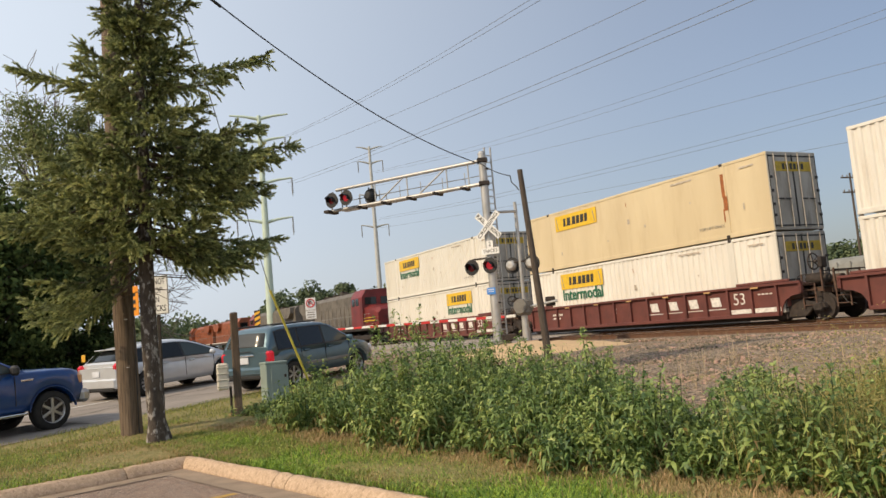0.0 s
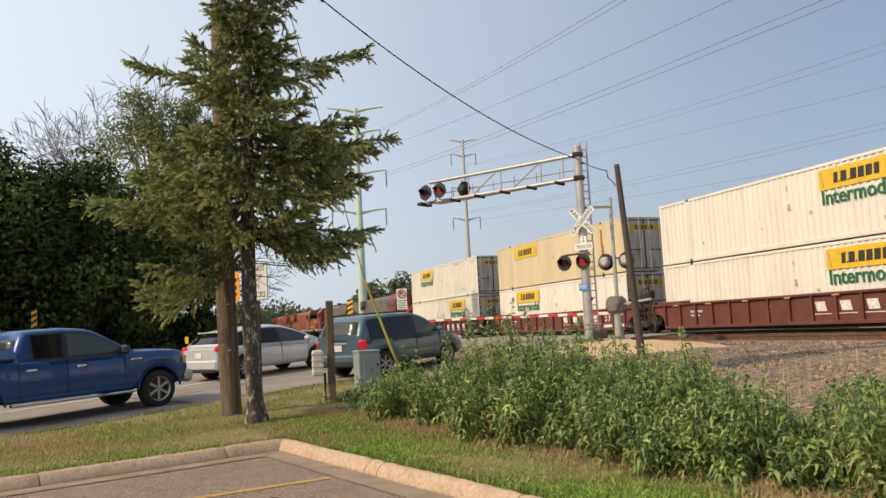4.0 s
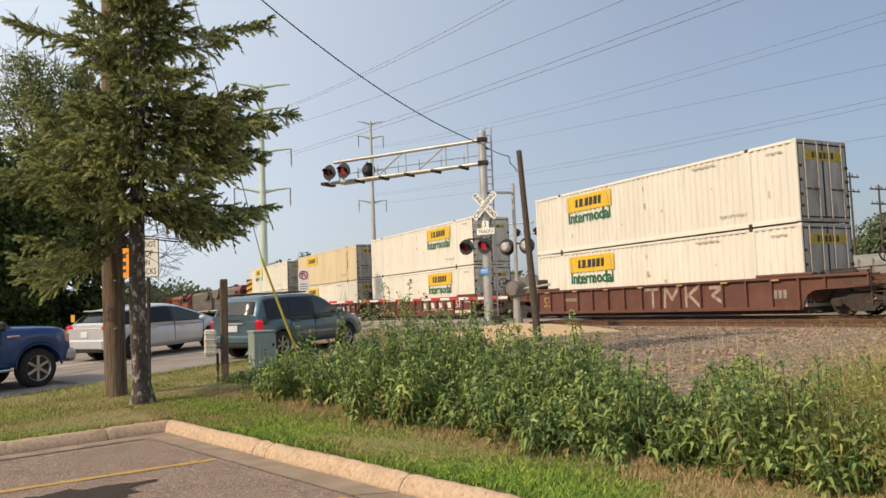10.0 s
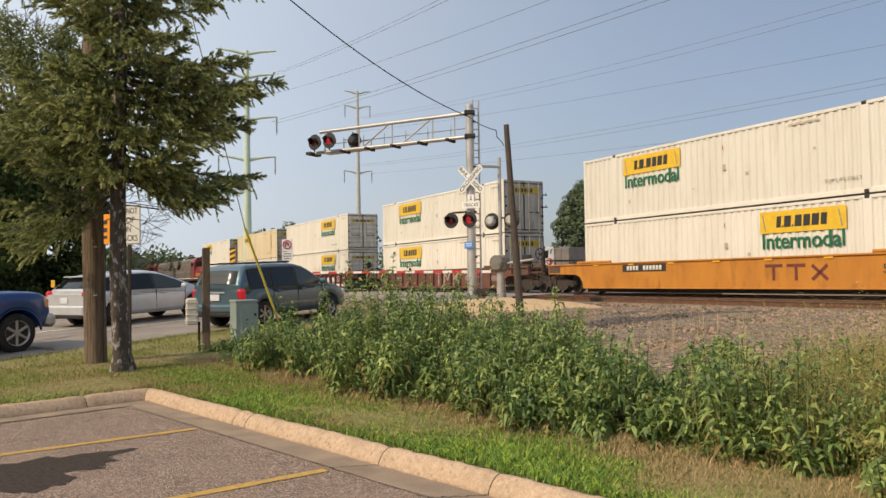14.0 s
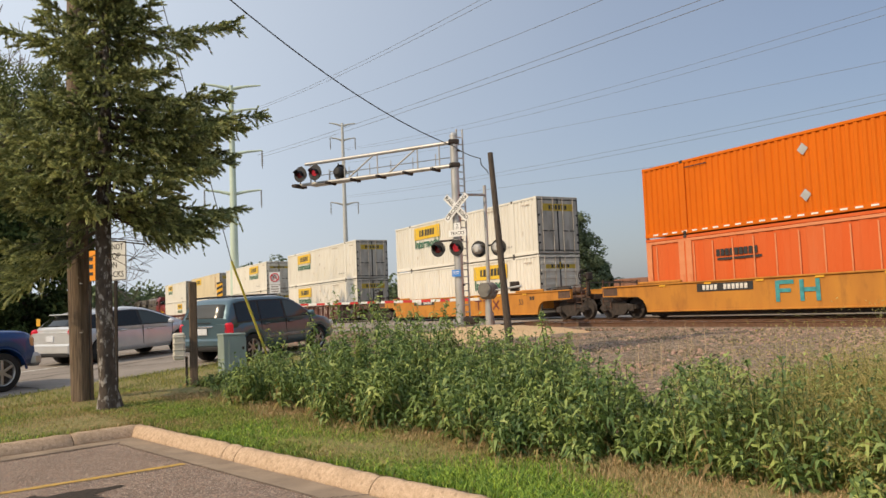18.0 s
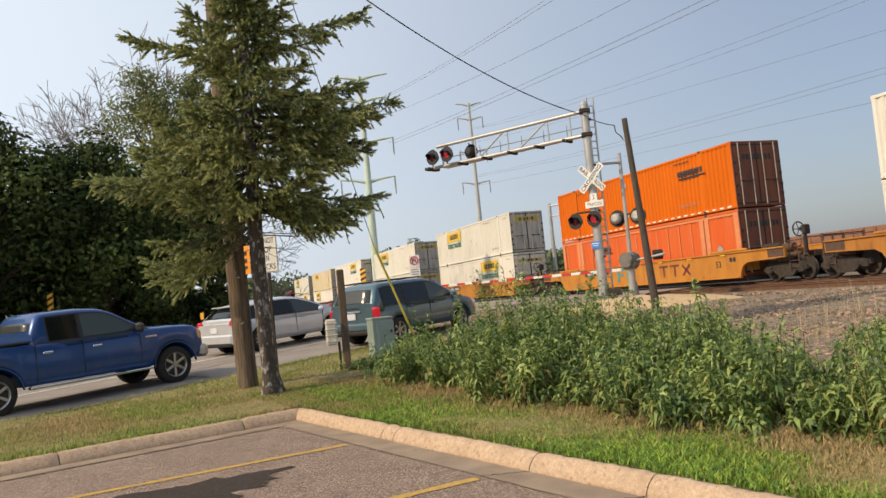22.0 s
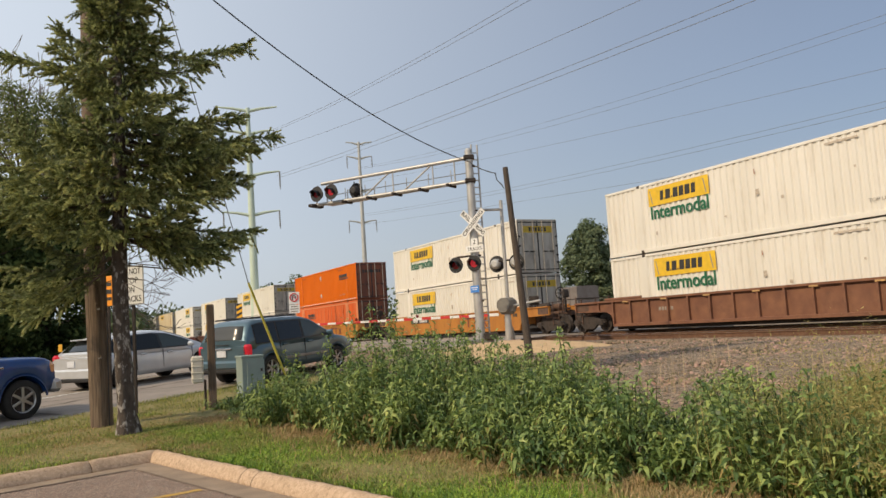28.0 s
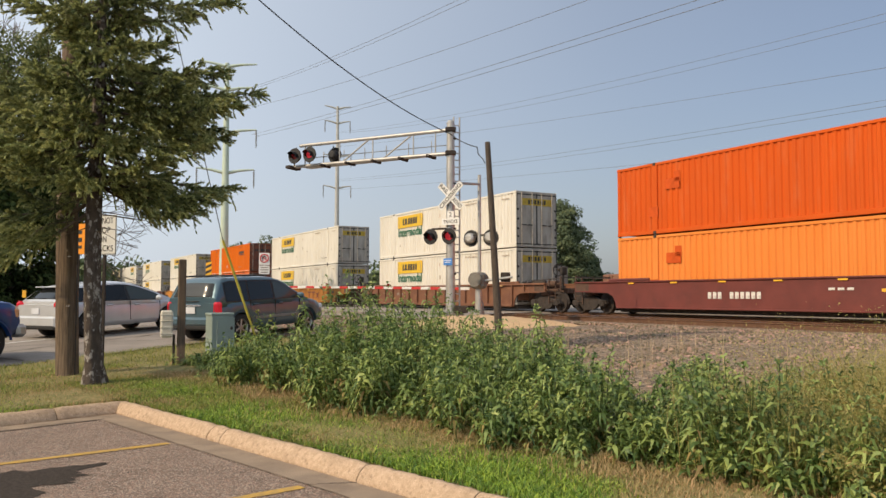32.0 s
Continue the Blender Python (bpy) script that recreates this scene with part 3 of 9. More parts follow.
        bm.from_mesh(me)
        bmesh.ops.recalc_face_normals(bm, faces=bm.faces)
        bm.to_mesh(me)
        bm.free()
        me.update()
        return me


def part(name, shape, material, parent=None, label="", at=None):
    """One mesh object under a thing or a part."""
    me = shape.mesh(name, material) if isinstance(shape, Shape) else shape
    ob = new(name, me)
    if parent is not None:
        ob.parent = parent
    if at is not None:
        ob.matrix_basis = at
    return tagged(ob, label)


def thing(name, label, category, m=None, group="", kind=""):
    ob = new(name)
    ob.empty_display_size = 0.1
    if m is not None:
        ob.matrix_basis = m
    return tagged(ob, label, category, group, kind)


def raw_mesh(name, verts, faces, material, smooth=False):
    me = bpy.data.meshes.new(name)
    verts = np.asarray(verts, np.float32)
    faces = np.asarray(faces, np.int32)
    k = faces.shape[1]
    me.vertices.add(len(verts))
    me.vertices.foreach_set("co", verts.ravel())
    me.loops.add(faces.size)
    me.loops.foreach_set("vertex_index", faces.ravel())
    me.polygons.add(len(faces))
    me.polygons.foreach_set("loop_start", np.arange(0, faces.size, k, dtype=np.int32))
    me.polygons.foreach_set("use_smooth", np.full(len(faces), smooth))
    me.update(calc_edges=True)
    me.validate()
    for m in (material if isinstance(material, (list, tuple)) else [material]):
        me.materials.append(m)
    return me


def lettering(text, size, material, width=0.0, bold=0.0):
    """Flat letters as a mesh in the x-z plane, readable from -y, centred on the origin."""
    cu = bpy.data.curves.new("lettering", "FONT")
    cu.body, cu.size, cu.align_x, cu.align_y, cu.extrude = text, size, "CENTER", "CENTER", 0.002
    cu.resolution_u, cu.offset = 3, bold * size
    tmp = bpy.data.objects.new("lettering", cu)
    scene.collection.objects.link(tmp)
    me = bpy.data.meshes.new_from_object(tmp.evaluated_get(bpy.context.evaluated_depsgraph_get()))
    scene.collection.objects.unlink(tmp)
    bpy.data.objects.remove(tmp)
    me.transform(pose(0, 0, 0, 90))
    if width:
        xs = [v.co.x for v in me.vertices]
        me.transform(Matrix.Diagonal((width / (max(xs) - min(xs)), 1, 1, 1)))
    me.materials.clear()
    me.materials.append(material)
    return me


rng = np.random.default_rng(7)

# ---- the plan ----
TRACK_YAW = radians(28.5)
AHEAD = Vector((-math.sin(TRACK_YAW), math.cos(TRACK_YAW), 0))      # the way the train goes
ACROSS = Vector((math.cos(TRACK_YAW), math.sin(TRACK_YAW), 0))      # away from the camera, over the tracks
TRACK_AT = Vector((8.33, 33.9, 0.0))                                 # on the near face of the containers
RAIL_Z = 0.84
KERB_AT = Vector((-4.15, 11.31, 0))
KERB_R, KERB_L = Vector((0.66, -0.751, 0)).normalized(), Vector((-0.68, -0.733, 0)).normalized()
KERB_N = Vector((0.751, 0.66, 0)).normalized()                       # out of the lot over the right-hand kerb
BED_AT = Vector((-4.15, 11.12, 0))                                   # the weed bed's own corner, line and depth
BED_R, BED_N = Vector((0.64, -0.768, 0)).normalized(), Vector((0.768, 0.64, 0)).normalized()
ROAD_AT = Vector((-8.75, 16.3, 0))
ROAD_DIR, ROAD_LEFT = Vector((0.5, 0.866, 0)), Vector((-0.866, 0.5, 0))


def smooth01(a):
    a = np.clip(a, 0, 1)
    return a * a * (3 - 2 * a)


def perp(x, y):
    return (x - TRACK_AT.x) * ACROSS.x + (y - TRACK_AT.y) * ACROSS.y


def gz(x, y):
    """Height of the land: up from the lot to the tracks."""
    x, y = np.asarray(x, float), np.asarray(y, float)
    q = np.clip(0.5 * (x + 4) + 0.98 * (y - 11), 0, 15)
    z = 0.15 + 0.036 * q
    w = smooth01((perp(x, y) + 11) / 5)
    return z * (1 - w) + 0.62 * w


def ground_at(x, y, up=0.0):
    return float(gz(x, y)) + up


def road_xy(s, left):
    p = ROAD_AT + ROAD_DIR * s + ROAD_LEFT * left
    return p.x, p.y


def track_pos(s, p, z):
    return TRACK_AT + AHEAD * s + ACROSS * p + Vector((0, 0, RAIL_Z + z))

# ---- ground, lot, road, tracks ----
def grid_sheet(name, xs, ys, height, material, label, category):
    X, Y = np.meshgrid(xs, ys)
    V = np.stack([X.ravel(), Y.ravel(), height(X, Y).ravel()], 1)
    nx, ny = len(xs), len(ys)
    i = (np.arange(ny - 1)[:, None] * nx + np.arange(nx - 1)[None]).ravel()
    ob = new(name, raw_mesh(name, V, np.stack([i, i + 1, i + nx + 1, i + nx], 1), material, True))
    return tagged(ob, label, category, kind="structure")


def in_lot(x, y):
    """Negative outside the kerbs, positive metres inside."""
    dr = -((x - KERB_AT.x) * KERB_N.x + (y - KERB_AT.y) * KERB_N.y)
    dl = -((x - KERB_AT.x) * KERB_L.y - (y - KERB_AT.y) * KERB_L.x)
    return np.minimum(dr, dl)


def land(X, Y):
    z = gz(X, Y)
    z = z + 0.025 * np.sin(X * 1.3 + 2 * np.sin(Y * 0.7)) * np.cos(Y * 1.1)
    d = in_lot(X, Y)
    z = np.where(d > -0.16, -0.12, z)
    s = (X - ROAD_AT.x) * ROAD_DIR.x + (Y - ROAD_AT.y) * ROAD_DIR.y
    le = (X - ROAD_AT.x) * ROAD_LEFT.x + (Y - ROAD_AT.y) * ROAD_LEFT.y
    z = np.where((le > -0.7) & (le < 17.1), z - 0.10, z)
    p = perp(X, Y)
    z = np.where(p > -6.5, np.minimum(z, 0.42), z)
    return z


def spread(lo, hi, fine_lo, fine_hi, step, coarse):
    a = list(np.arange(fine_lo, fine_hi, step))
    left = [lo + (fine_lo - lo) * (1 - (1 - k / coarse) ** 3) for k in range(coarse)]
    right = [fine_hi + (hi - fine_hi) * (k / coarse) ** 3 for k in range(coarse + 1)]
    return np.array(left + a + right)


grid_sheet("ground", spread(-1800, 1800, -24, 26, 0.3, 14), spread(-300, 3000, -2, 42, 0.3, 14), land, M["grass"],
           "patchy mown grass with dry straw-coloured spots", "grass")

# the lot's asphalt, its concrete gutter and kerbs
def lot_pt(a, b, z=0.0):
    """a along the right-hand kerb from its corner, b out of the lot."""
    p = KERB_AT + KERB_R * a + KERB_N * b
    return (p.x, p.y, z)


def left_pt(a, b, z=0.0):
    """a along the left-hand kerb from the corner, b out of the lot."""
    n = Vector((KERB_L.y, -KERB_L.x, 0))
    p = KERB_AT + KERB_L * a + n * b
    return (p.x, p.y, z)


def bed_pt(a, b):
    """a along the weed bed from its corner, b away from the lot."""
    p = BED_AT + BED_R * a + BED_N * b
    return p.x, p.y

lot = Shape()
lot.add([lot_pt(-0.1, 0.0, 0.0), left_pt(40, 0, 0), (-40, -30, 0), (40, -30, 0), lot_pt(40, 0, 0)], [(0, 1, 2, 3, 4)])
tagged(new("parking_lot", lot.mesh("parking_lot", M["asphalt"])), "worn aggregate asphalt of a parking lot", "parking lot", kind="structure")

GUT = 0.50
gutter = Shape()
gutter.add([lot_pt(-0.05, -0.15, 0.006), lot_pt(16, -0.15, 0.006), lot_pt(16, -GUT, 0.005), lot_pt(0.62, -GUT, 0.005)], [(0, 1, 2, 3)])
gutter.add([left_pt(0.0, -0.15, 0.006), left_pt(0.62, -GUT, 0.005), left_pt(16, -GUT, 0.005), left_pt(16, -0.15, 0.006)], [(0, 1, 2, 3)])
tagged(new("gutter", gutter.mesh("gutter", M["gutter"])), "pale concrete gutter along the kerb", "gutter", kind="structure")

# kerb stones with a rolled nose, cut at the joints
kerb = thing("kerb", "worn concrete kerb with cracked joints", "kerb", kind="structure")
PROFILE = [(0.0, -0.02), (-0.16, -0.02), (-0.152, 0.03), (-0.12, 0.085), (-0.085, 0.128), (-0.06, 0.145), (-0.03, 0.152), (0.0, 0.15)]


def kerb_stone(at, a0, a1):
    sh = Shape()
    rings = []
    n = max(2, int((a1 - a0) / 0.06))
    for i in range(n + 1):
        a = a0 + (a1 - a0) * i / n
        wob = 0.003 * math.sin(a * 3.1) + 0.003 * math.sin(a * 17.7) + 0.003 * math.sin(a * 41)
        chip = 0.012 if i in (0, n) else 0.0
        rings.append([at(a, b * 1.0 + wob + (chip if b < -0.02 else 0), z + wob * 0.7 - (chip if z > 0.1 else 0)) for b, z in PROFILE])
    sh.loft(rings)
    part("kerb_stone", sh, M["concrete"], kerb)


for at, cuts in ((lot_pt, (0.02, 2.78, 3.08, 5.57, 6.93, 8.6, 11.4, 14.2)), (left_pt, (0.02, 0.95, 3.3, 5.9, 8.6, 11.4, 14.2))):
    for a0, a1 in zip(cuts, cuts[1:]):
        kerb_stone(at, a0 + 0.006, a1 - 0.006)

# turf that has crept over the far end of the kerb
lip = Shape()
rings = []
for k in range(34):
    a = 8.4 + k * 0.24
    g = min(1.0, k / 5.0)
    w = 0.05 * math.sin(a * 5.1) + 0.03 * math.sin(a * 13.7)
    rings.append([lot_pt(a, b + w * (b < 0), z * g + (1 - g) * (z - 0.07)) for b, z in ((0.30, 0.10), (0.12, 0.185), (-0.05, 0.19), (-0.13, 0.165), (-0.19, 0.07), (-0.24, 0.0))])
lip.loft(rings, closed=False, caps=False)
tagged(new("turf_edge", lip.mesh("turf_edge", M["grass"])), "turf grown over the end of the kerb", "grass", kind="structure")

# cracks that run on from the joints over the gutter, and the dark joint along its edge
def crack(pts, width, z=0.009):
    sh = Shape()
    for k, (a, b) in enumerate(zip(pts, pts[1:])):
        p, q = Vector((*a, z)), Vector((*b, z))
        d = (q - p).normalized()
        w = Vector((-d.y, d.x, 0)) * width * (0.6 + 0.5 * abs(math.sin(k * 2.3 + p.x * 7)))
        sh.add([p - w, q - w, q + w, p + w], [(0, 1, 2, 3)])
    return tagged(new("crack", sh.mesh("crack", M["crack"])), "dark open crack in the pavement", "crack", "cracks in the pavement", kind="structure")


def jagged(at, a0, b0, a1, b1, seed, n=14):
    rc = random.Random(seed)
    return [at(a0 + (a1 - a0) * k / n + rc.uniform(-0.025, 0.025), b0 + (b1 - b0) * k / n + rc.uniform(-0.01, 0.01))[:2] for k in range(n + 1)]


for k, (a, sk) in enumerate(((5.57, 0.75), (6.93, 0.85))):
    crack(jagged(lot_pt, a, -0.15, a - sk * 0.3, -GUT - 0.02, k), 0.007)
crack(jagged(lot_pt, 0.62, -GUT, 16, -GUT, 20, 90), 0.0025)
crack(jagged(left_pt, 0.62, -GUT, 12, -GUT, 21, 70), 0.013)
for k, (s0, l0, s1, l1) in enumerate(((-3, 1.2, 9, 2.4), (2, 3.0, 6.5, -0.6), (7.5, 0.2, 11, 5.2), (-6, 5.2, 12, 5.6), (0.5, -0.5, 1.4, 7.4))):
    rc = random.Random(40 + k)
    pts = []
    for q in range(25):
        f = q / 24
        pts.append(road_xy(s0 + (s1 - s0) * f, l0 + (l1 - l0) * f + rc.uniform(-0.07, 0.07)))
    sh = Shape()
    for a, b in zip(pts, pts[1:]):
        za, zb = float(gz(*a)) + 0.0, float(gz(*b))
        p, q = Vector((*a, za + 0.026)), Vector((*b, zb + 0.026))
        d = (q - p).normalized()
        w = Vector((-d.y, d.x, 0)) * 0.03
        sh.add([p - w, q - w, q + w, p + w], [(0, 1, 2, 3)])
    tagged(new("road_crack", sh.mesh("road_crack", M["crack"])), "dark sealed crack across the road", "crack", "sealed cracks of the road", kind="structure")

# parking lines
def strip(name, pts, width, z, material, label, category):
    sh = Shape()
    (x0, y0), (x1, y1) = pts
    d = Vector((x1 - x0, y1 - y0, 0)).normalized()
    s = Vector((-d.y, d.x, 0)) * width / 2
    n = 24
    for i in range(n):
        a, b = Vector((x0, y0, z)).lerp(Vector((x1, y1, z)), i / n), Vector((x0, y0, z)).lerp(Vector((x1, y1, z)), (i + 1) / n)
        w = 1 + 0.12 * math.sin(i * 2.3)
        sh.add([a - s * w, b - s * w, b + s * w, a + s * w], [(0, 1, 2, 3)])
    return tagged(new(name, sh.mesh(name, material)), label, category, kind="structure")


line_dir = Vector((-0.768, -0.64, 0))
for k in range(4):
    a = Vector((-2.76, 8.89, 0)) + Vector((1.74, -2.01, 0)) * k
    strip("parking_line", ((a.x, a.y), (a.x + line_dir.x * 5.2, a.y + line_dir.y * 5.2)), 0.115, 0.006, M["yellow_line"], "worn yellow parking stall line", "parking line")

# damp patch in the first stall
pud = Shape()
ring = []
for i in range(160):
    a = 2 * math.pi * i / 160
    r = 0.86 + 0.18 * math.sin(3 * a + 1) + 0.11 * math.sin(7 * a) + 0.07 * math.sin(13 * a) + 0.04 * math.sin(29 * a + 1) + 0.03 * math.sin(53 * a)
    ring.append((-3.75 + 0.95 * r * math.cos(a) * 0.72 - 0.48 * r * math.sin(a) * (0.7 if a < math.pi else 1.3), 7.05 + 0.95 * r * math.cos(a) * 0.70 + 0.45 * r * math.sin(a) * (0.7 if a < math.pi else 1.3), 0.004))
pud.add(ring, [tuple(range(160))])
tagged(new("damp_patch", pud.mesh("damp_patch", M["wet"])), "dark damp patch on the asphalt", "puddle", kind="structure")


def road_z(x, y):
    z = gz(x, y) + 0.0
    w = smooth01((perp(np.asarray(x, float), np.asarray(y, float)) + 9) / 5)
    return z * (1 - w) + (RAIL_Z - 0.015) * w


def road_strip(name, l0, l1, s0, s1, up, material, label, category, step=0.8):
    ss = np.arange(s0, s1 + step, step)
    nl = max(2, int(abs(l1 - l0) / 1.2) + 1)
    ls = np.linspace(l0, l1, nl)
    S, L = np.meshgrid(ss, ls)
    X = ROAD_AT.x + S * ROAD_DIR.x + L * ROAD_LEFT.x
    Y = ROAD_AT.y + S * ROAD_DIR.y + L * ROAD_LEFT.y
    V = np.stack([X.ravel(), Y.ravel(), (road_z(X, Y) + up).ravel()], 1)
    nx = len(ss)
    i = (np.arange(nl - 1)[:, None] * nx + np.arange(nx - 1)[None]).ravel()
    return tagged(new(name, raw_mesh(name, V, np.stack([i, i + 1, i + nx + 1, i + nx], 1), material, True)), label, category, kind="structure")


road_strip("road", -1.0, 17.4, -60, 90, 0.014, M["road"], "pale grey worn asphalt road rising to the level crossing", "road")
road_strip("lane_line", 3.75, 3.87, -40, 14, 0.022, M["white_line"], "white lane line on the road", "lane line")
road_strip("stop_line", -0.6, 7.6, 13.2, 13.7, 0.022, M["white_line"], "white stop line before the crossing", "stop line", 0.25)
median = Shape()
for a0 in range(-40, 16, 4):
    rings = []
    for k in range(5):
        s = a0 + k * 0.995
        x, y = road_xy(s, 0)
        z = float(road_z(*road_xy(s, 8.6)))
        rings.append([(*road_xy(s, l), z + h) for l, h in ((7.9, -0.05), (7.93, 0.13), (8.0, 0.15), (9.3, 0.15), (9.37, 0.13), (9.4, -0.05))])
    median.loft(rings, smooth=False)
tagged(new("median", median.mesh("median", M["concrete"])), "low concrete median between the lanes", "median", kind="structure")

# tracks: ballast bed, ties, rails
bed = Shape()
rings = []
for k in range(0, 61):
    s = -90 + k * 6
    rings.append([tuple(track_pos(s, p, z) for p, z in ((-7.2, -0.55), (-4.9, -0.22), (-4.2, -0.17), (3.0, -0.17), (3.6, -0.22), (6.0, -0.39), (36.0, -0.405)))])
bed.loft([r[0] for r in rings], closed=False, caps=False, smooth=False)
tagged(new("ballast_bed", bed.mesh("ballast_bed", M["ballast"])), "grey-brown crushed stone ballast under the tracks", "ballast", kind="structure")

# stony apron between the tracks and the weeds
ss, pp = np.arange(-46, 9.1, 0.5), np.linspace(-19.5, -6.3, 34)
S_, P_ = np.meshgrid(ss, pp)
X_ = TRACK_AT.x + S_ * AHEAD.x + P_ * ACROSS.x
Y_ = TRACK_AT.y + S_ * AHEAD.y + P_ * ACROSS.y
B_ = (X_ - BED_AT.x) * BED_N.x + (Y_ - BED_AT.y) * BED_N.y
A_ = (X_ - BED_AT.x) * BED_R.x + (Y_ - BED_AT.y) * BED_R.y
fade = smooth01((B_ - 2.3 - np.clip(1.5 - A_, 0, 4) * 1.2 + 0.4 * np.sin(S_ * 0.9) + 0.3 * np.sin(S_ * 2.3)) / 0.8)
Z_ = np.where(B_ < 1.7, -0.4, gz(X_, Y_) - 0.06) + 0.10 * fade + 0.03 * np.sin(X_ * 2.1) * np.sin(Y_ * 1.7)
i_ = (np.arange(len(pp) - 1)[:, None] * len(ss) + np.arange(len(ss) - 1)[None]).ravel()
tagged(new("stony_apron", raw_mesh("stony_apron", np.stack([X_.ravel(), Y_.ravel(), Z_.ravel()], 1), np.stack([i_, i_ + 1, i_ + len(ss) + 1, i_ + len(ss)], 1), M["ballast"], True)),
       "pinkish grey gravel slope below the tracks", "gravel", kind="structure")

for centre in (-3.02, 1.30):
    for side in (-0.7175, 0.7175):
        p = centre + side
        prof = [(-0.068, -0.17), (0.068, -0.17), (0.068, -0.158), (0.012, -0.145), (0.010, -0.045), (0.036, -0.035), (0.036, -0.003), (-0.036, -0.003), (-0.036, -0.035), (-0.010, -0.045), (-0.012, -0.145), (-0.068, -0.158)]
        sh = Shape()
        sh.loft([[tuple(track_pos(s, p + a, z)) for a, z in prof] for s in (-90, 0, 90, 180, 270)], smooth=False)
        r = tagged(new("rail", sh.mesh("rail", M["rail"])), "rusty steel rail with a polished running surface", "rail", "rails of the two tracks", kind="structure")
        hd = Shape()
        hd.loft([[tuple(track_pos(s, p + a, z)) for a, z in ((-0.032, -0.002), (0.032, -0.002), (0.028, 0.0), (-0.028, 0.0))] for s in (-90, 0, 90, 180, 270)], smooth=False)
        part("rail_head", hd, M["rail_head"], r, "polished running surface")

tie = Shape().box((0, 0, -0.09), (0.23, 2.6, 0.16), 0.015).mesh("tie", M["tie"])
tracks_ties = thing("railway_ties", "weathered timber ties under the rails", "railway ties", kind="structure")
for centre in (-3.02, 1.30):
    for k in range(110):
        s = -34 + k * 0.55 + 0.04 * math.sin(k * 3.1)
        o = new("tie", tie)
        o.parent = tracks_ties
        q = track_pos(s, centre, -0.165)
        o.matrix_basis = pose(q.x, q.y, q.z, 0, 0, math.degrees(TRACK_YAW) + 90 + 0.8 * math.sin(k * 1.7))

# timber and asphalt panels where the road meets the rails
cross = Shape()
for c0, c1 in ((-7.4, -3.82), (-3.62, -2.42), (-2.22, 0.50), (0.70, 1.90), (2.10, 6.5)):
    q = []
    for s, p in ((5.6 - c0 * 0.62, c0), (27.0 - c0 * 0.62, c0), (27.0 - c1 * 0.62, c1), (5.6 - c1 * 0.62, c1)):
        q.append(track_pos(s, p, -0.004 if -4 < c0 < 2 else -0.012))
    lo = [v - Vector((0, 0, 0.25)) for v in q]
    cross.add(q + lo, [(0, 1, 2, 3), (0, 4, 5, 1), (1, 5, 6, 2), (2, 6, 7, 3), (3, 7, 4, 0)])
tagged(new("crossing_panels", cross.mesh("crossing_panels", M["road"])), "worn asphalt and timber panels between the rails", "crossing panels", kind="structure")

# sand mound round the mast and the old pole
mound = Shape()
NR, NA = 8, 40
pts = []
for i in range(NR + 1):
    for k in range(NA):
        a = 2 * math.pi * k / NA
        r = i / NR * (1 + 0.10 * math.sin(3 * a + 1) + 0.05 * math.sin(7 * a))
        x = 1.9 + (3.3 * math.cos(a) * 0.9 + 1.2 * math.sin(a)) * r
        y = 25.6 + (4.2 * math.sin(a) - 1.6 * math.cos(a)) * r
        h = 0.30 * (1 - (i / NR) ** 2) - 0.08 * (i / NR) ** 4 + 0.02 * math.sin(5 * x) * math.sin(4 * y)
        pts.append((x, y, ground_at(x, y, h)))
fs = [(i * NA + k, i * NA + (k + 1) % NA, (i + 1) * NA + (k + 1) % NA, (i + 1) * NA + k) for i in range(NR) for k in range(NA)]
mound.add(pts, fs, True)
tagged(new("sand_mound", mound.mesh("sand_mound", M["sand"])), "mound of pale sand round the signal mast", "sand", kind="structure")

# ---- the train ----
# a part of the train stands in its own space: x ahead, y towards the camera, z up from the rail, 0 at the container's front end
TRAIN_YAW = 90 + math.degrees(TRACK_YAW)
BOX_L, BOX_W, BOX_H = 16.15, 2.59, 2.90
FLOOR = 0.33


def run_of(t):
    return 3.921 * t + 0.01595 * t**2 + 5.265e-4 * t**3 - 8.722e-6 * t**4


def train_pose(offset, t, up=0.0):
    p = track_pos(offset + run_of(t), 1.30, up)
    return pose(p.x, p.y, p.z, 0, 0, TRAIN_YAW)


RIDERS = []


def corrugated(pitch, depth, x0, x1, y, z0, z1, face):
    """A wall of folded sheet from x0 to x1."""
    n = int((x1 - x0) / pitch)
    pitch = (x1 - x0) / n
    sh = Shape()
    xs = []
    for i in range(n):
        a = x0 + i * pitch
        xs += [(a, 0), (a + pitch * 0.36, 0), (a + pitch * 0.5, 1), (a + pitch * 0.86, 1)]
    xs.append((x1, 0))
    vs = []
    for x, d in xs:
        vs += [(x, y - face * d * depth, z0), (x, y - face * d * depth, z1)]
    sh.add(vs, [(2 * i, 2 * i + 2, 2 * i + 3, 2 * i + 1) for i in range(len(xs) - 1)])
    return sh


DECAL = {}


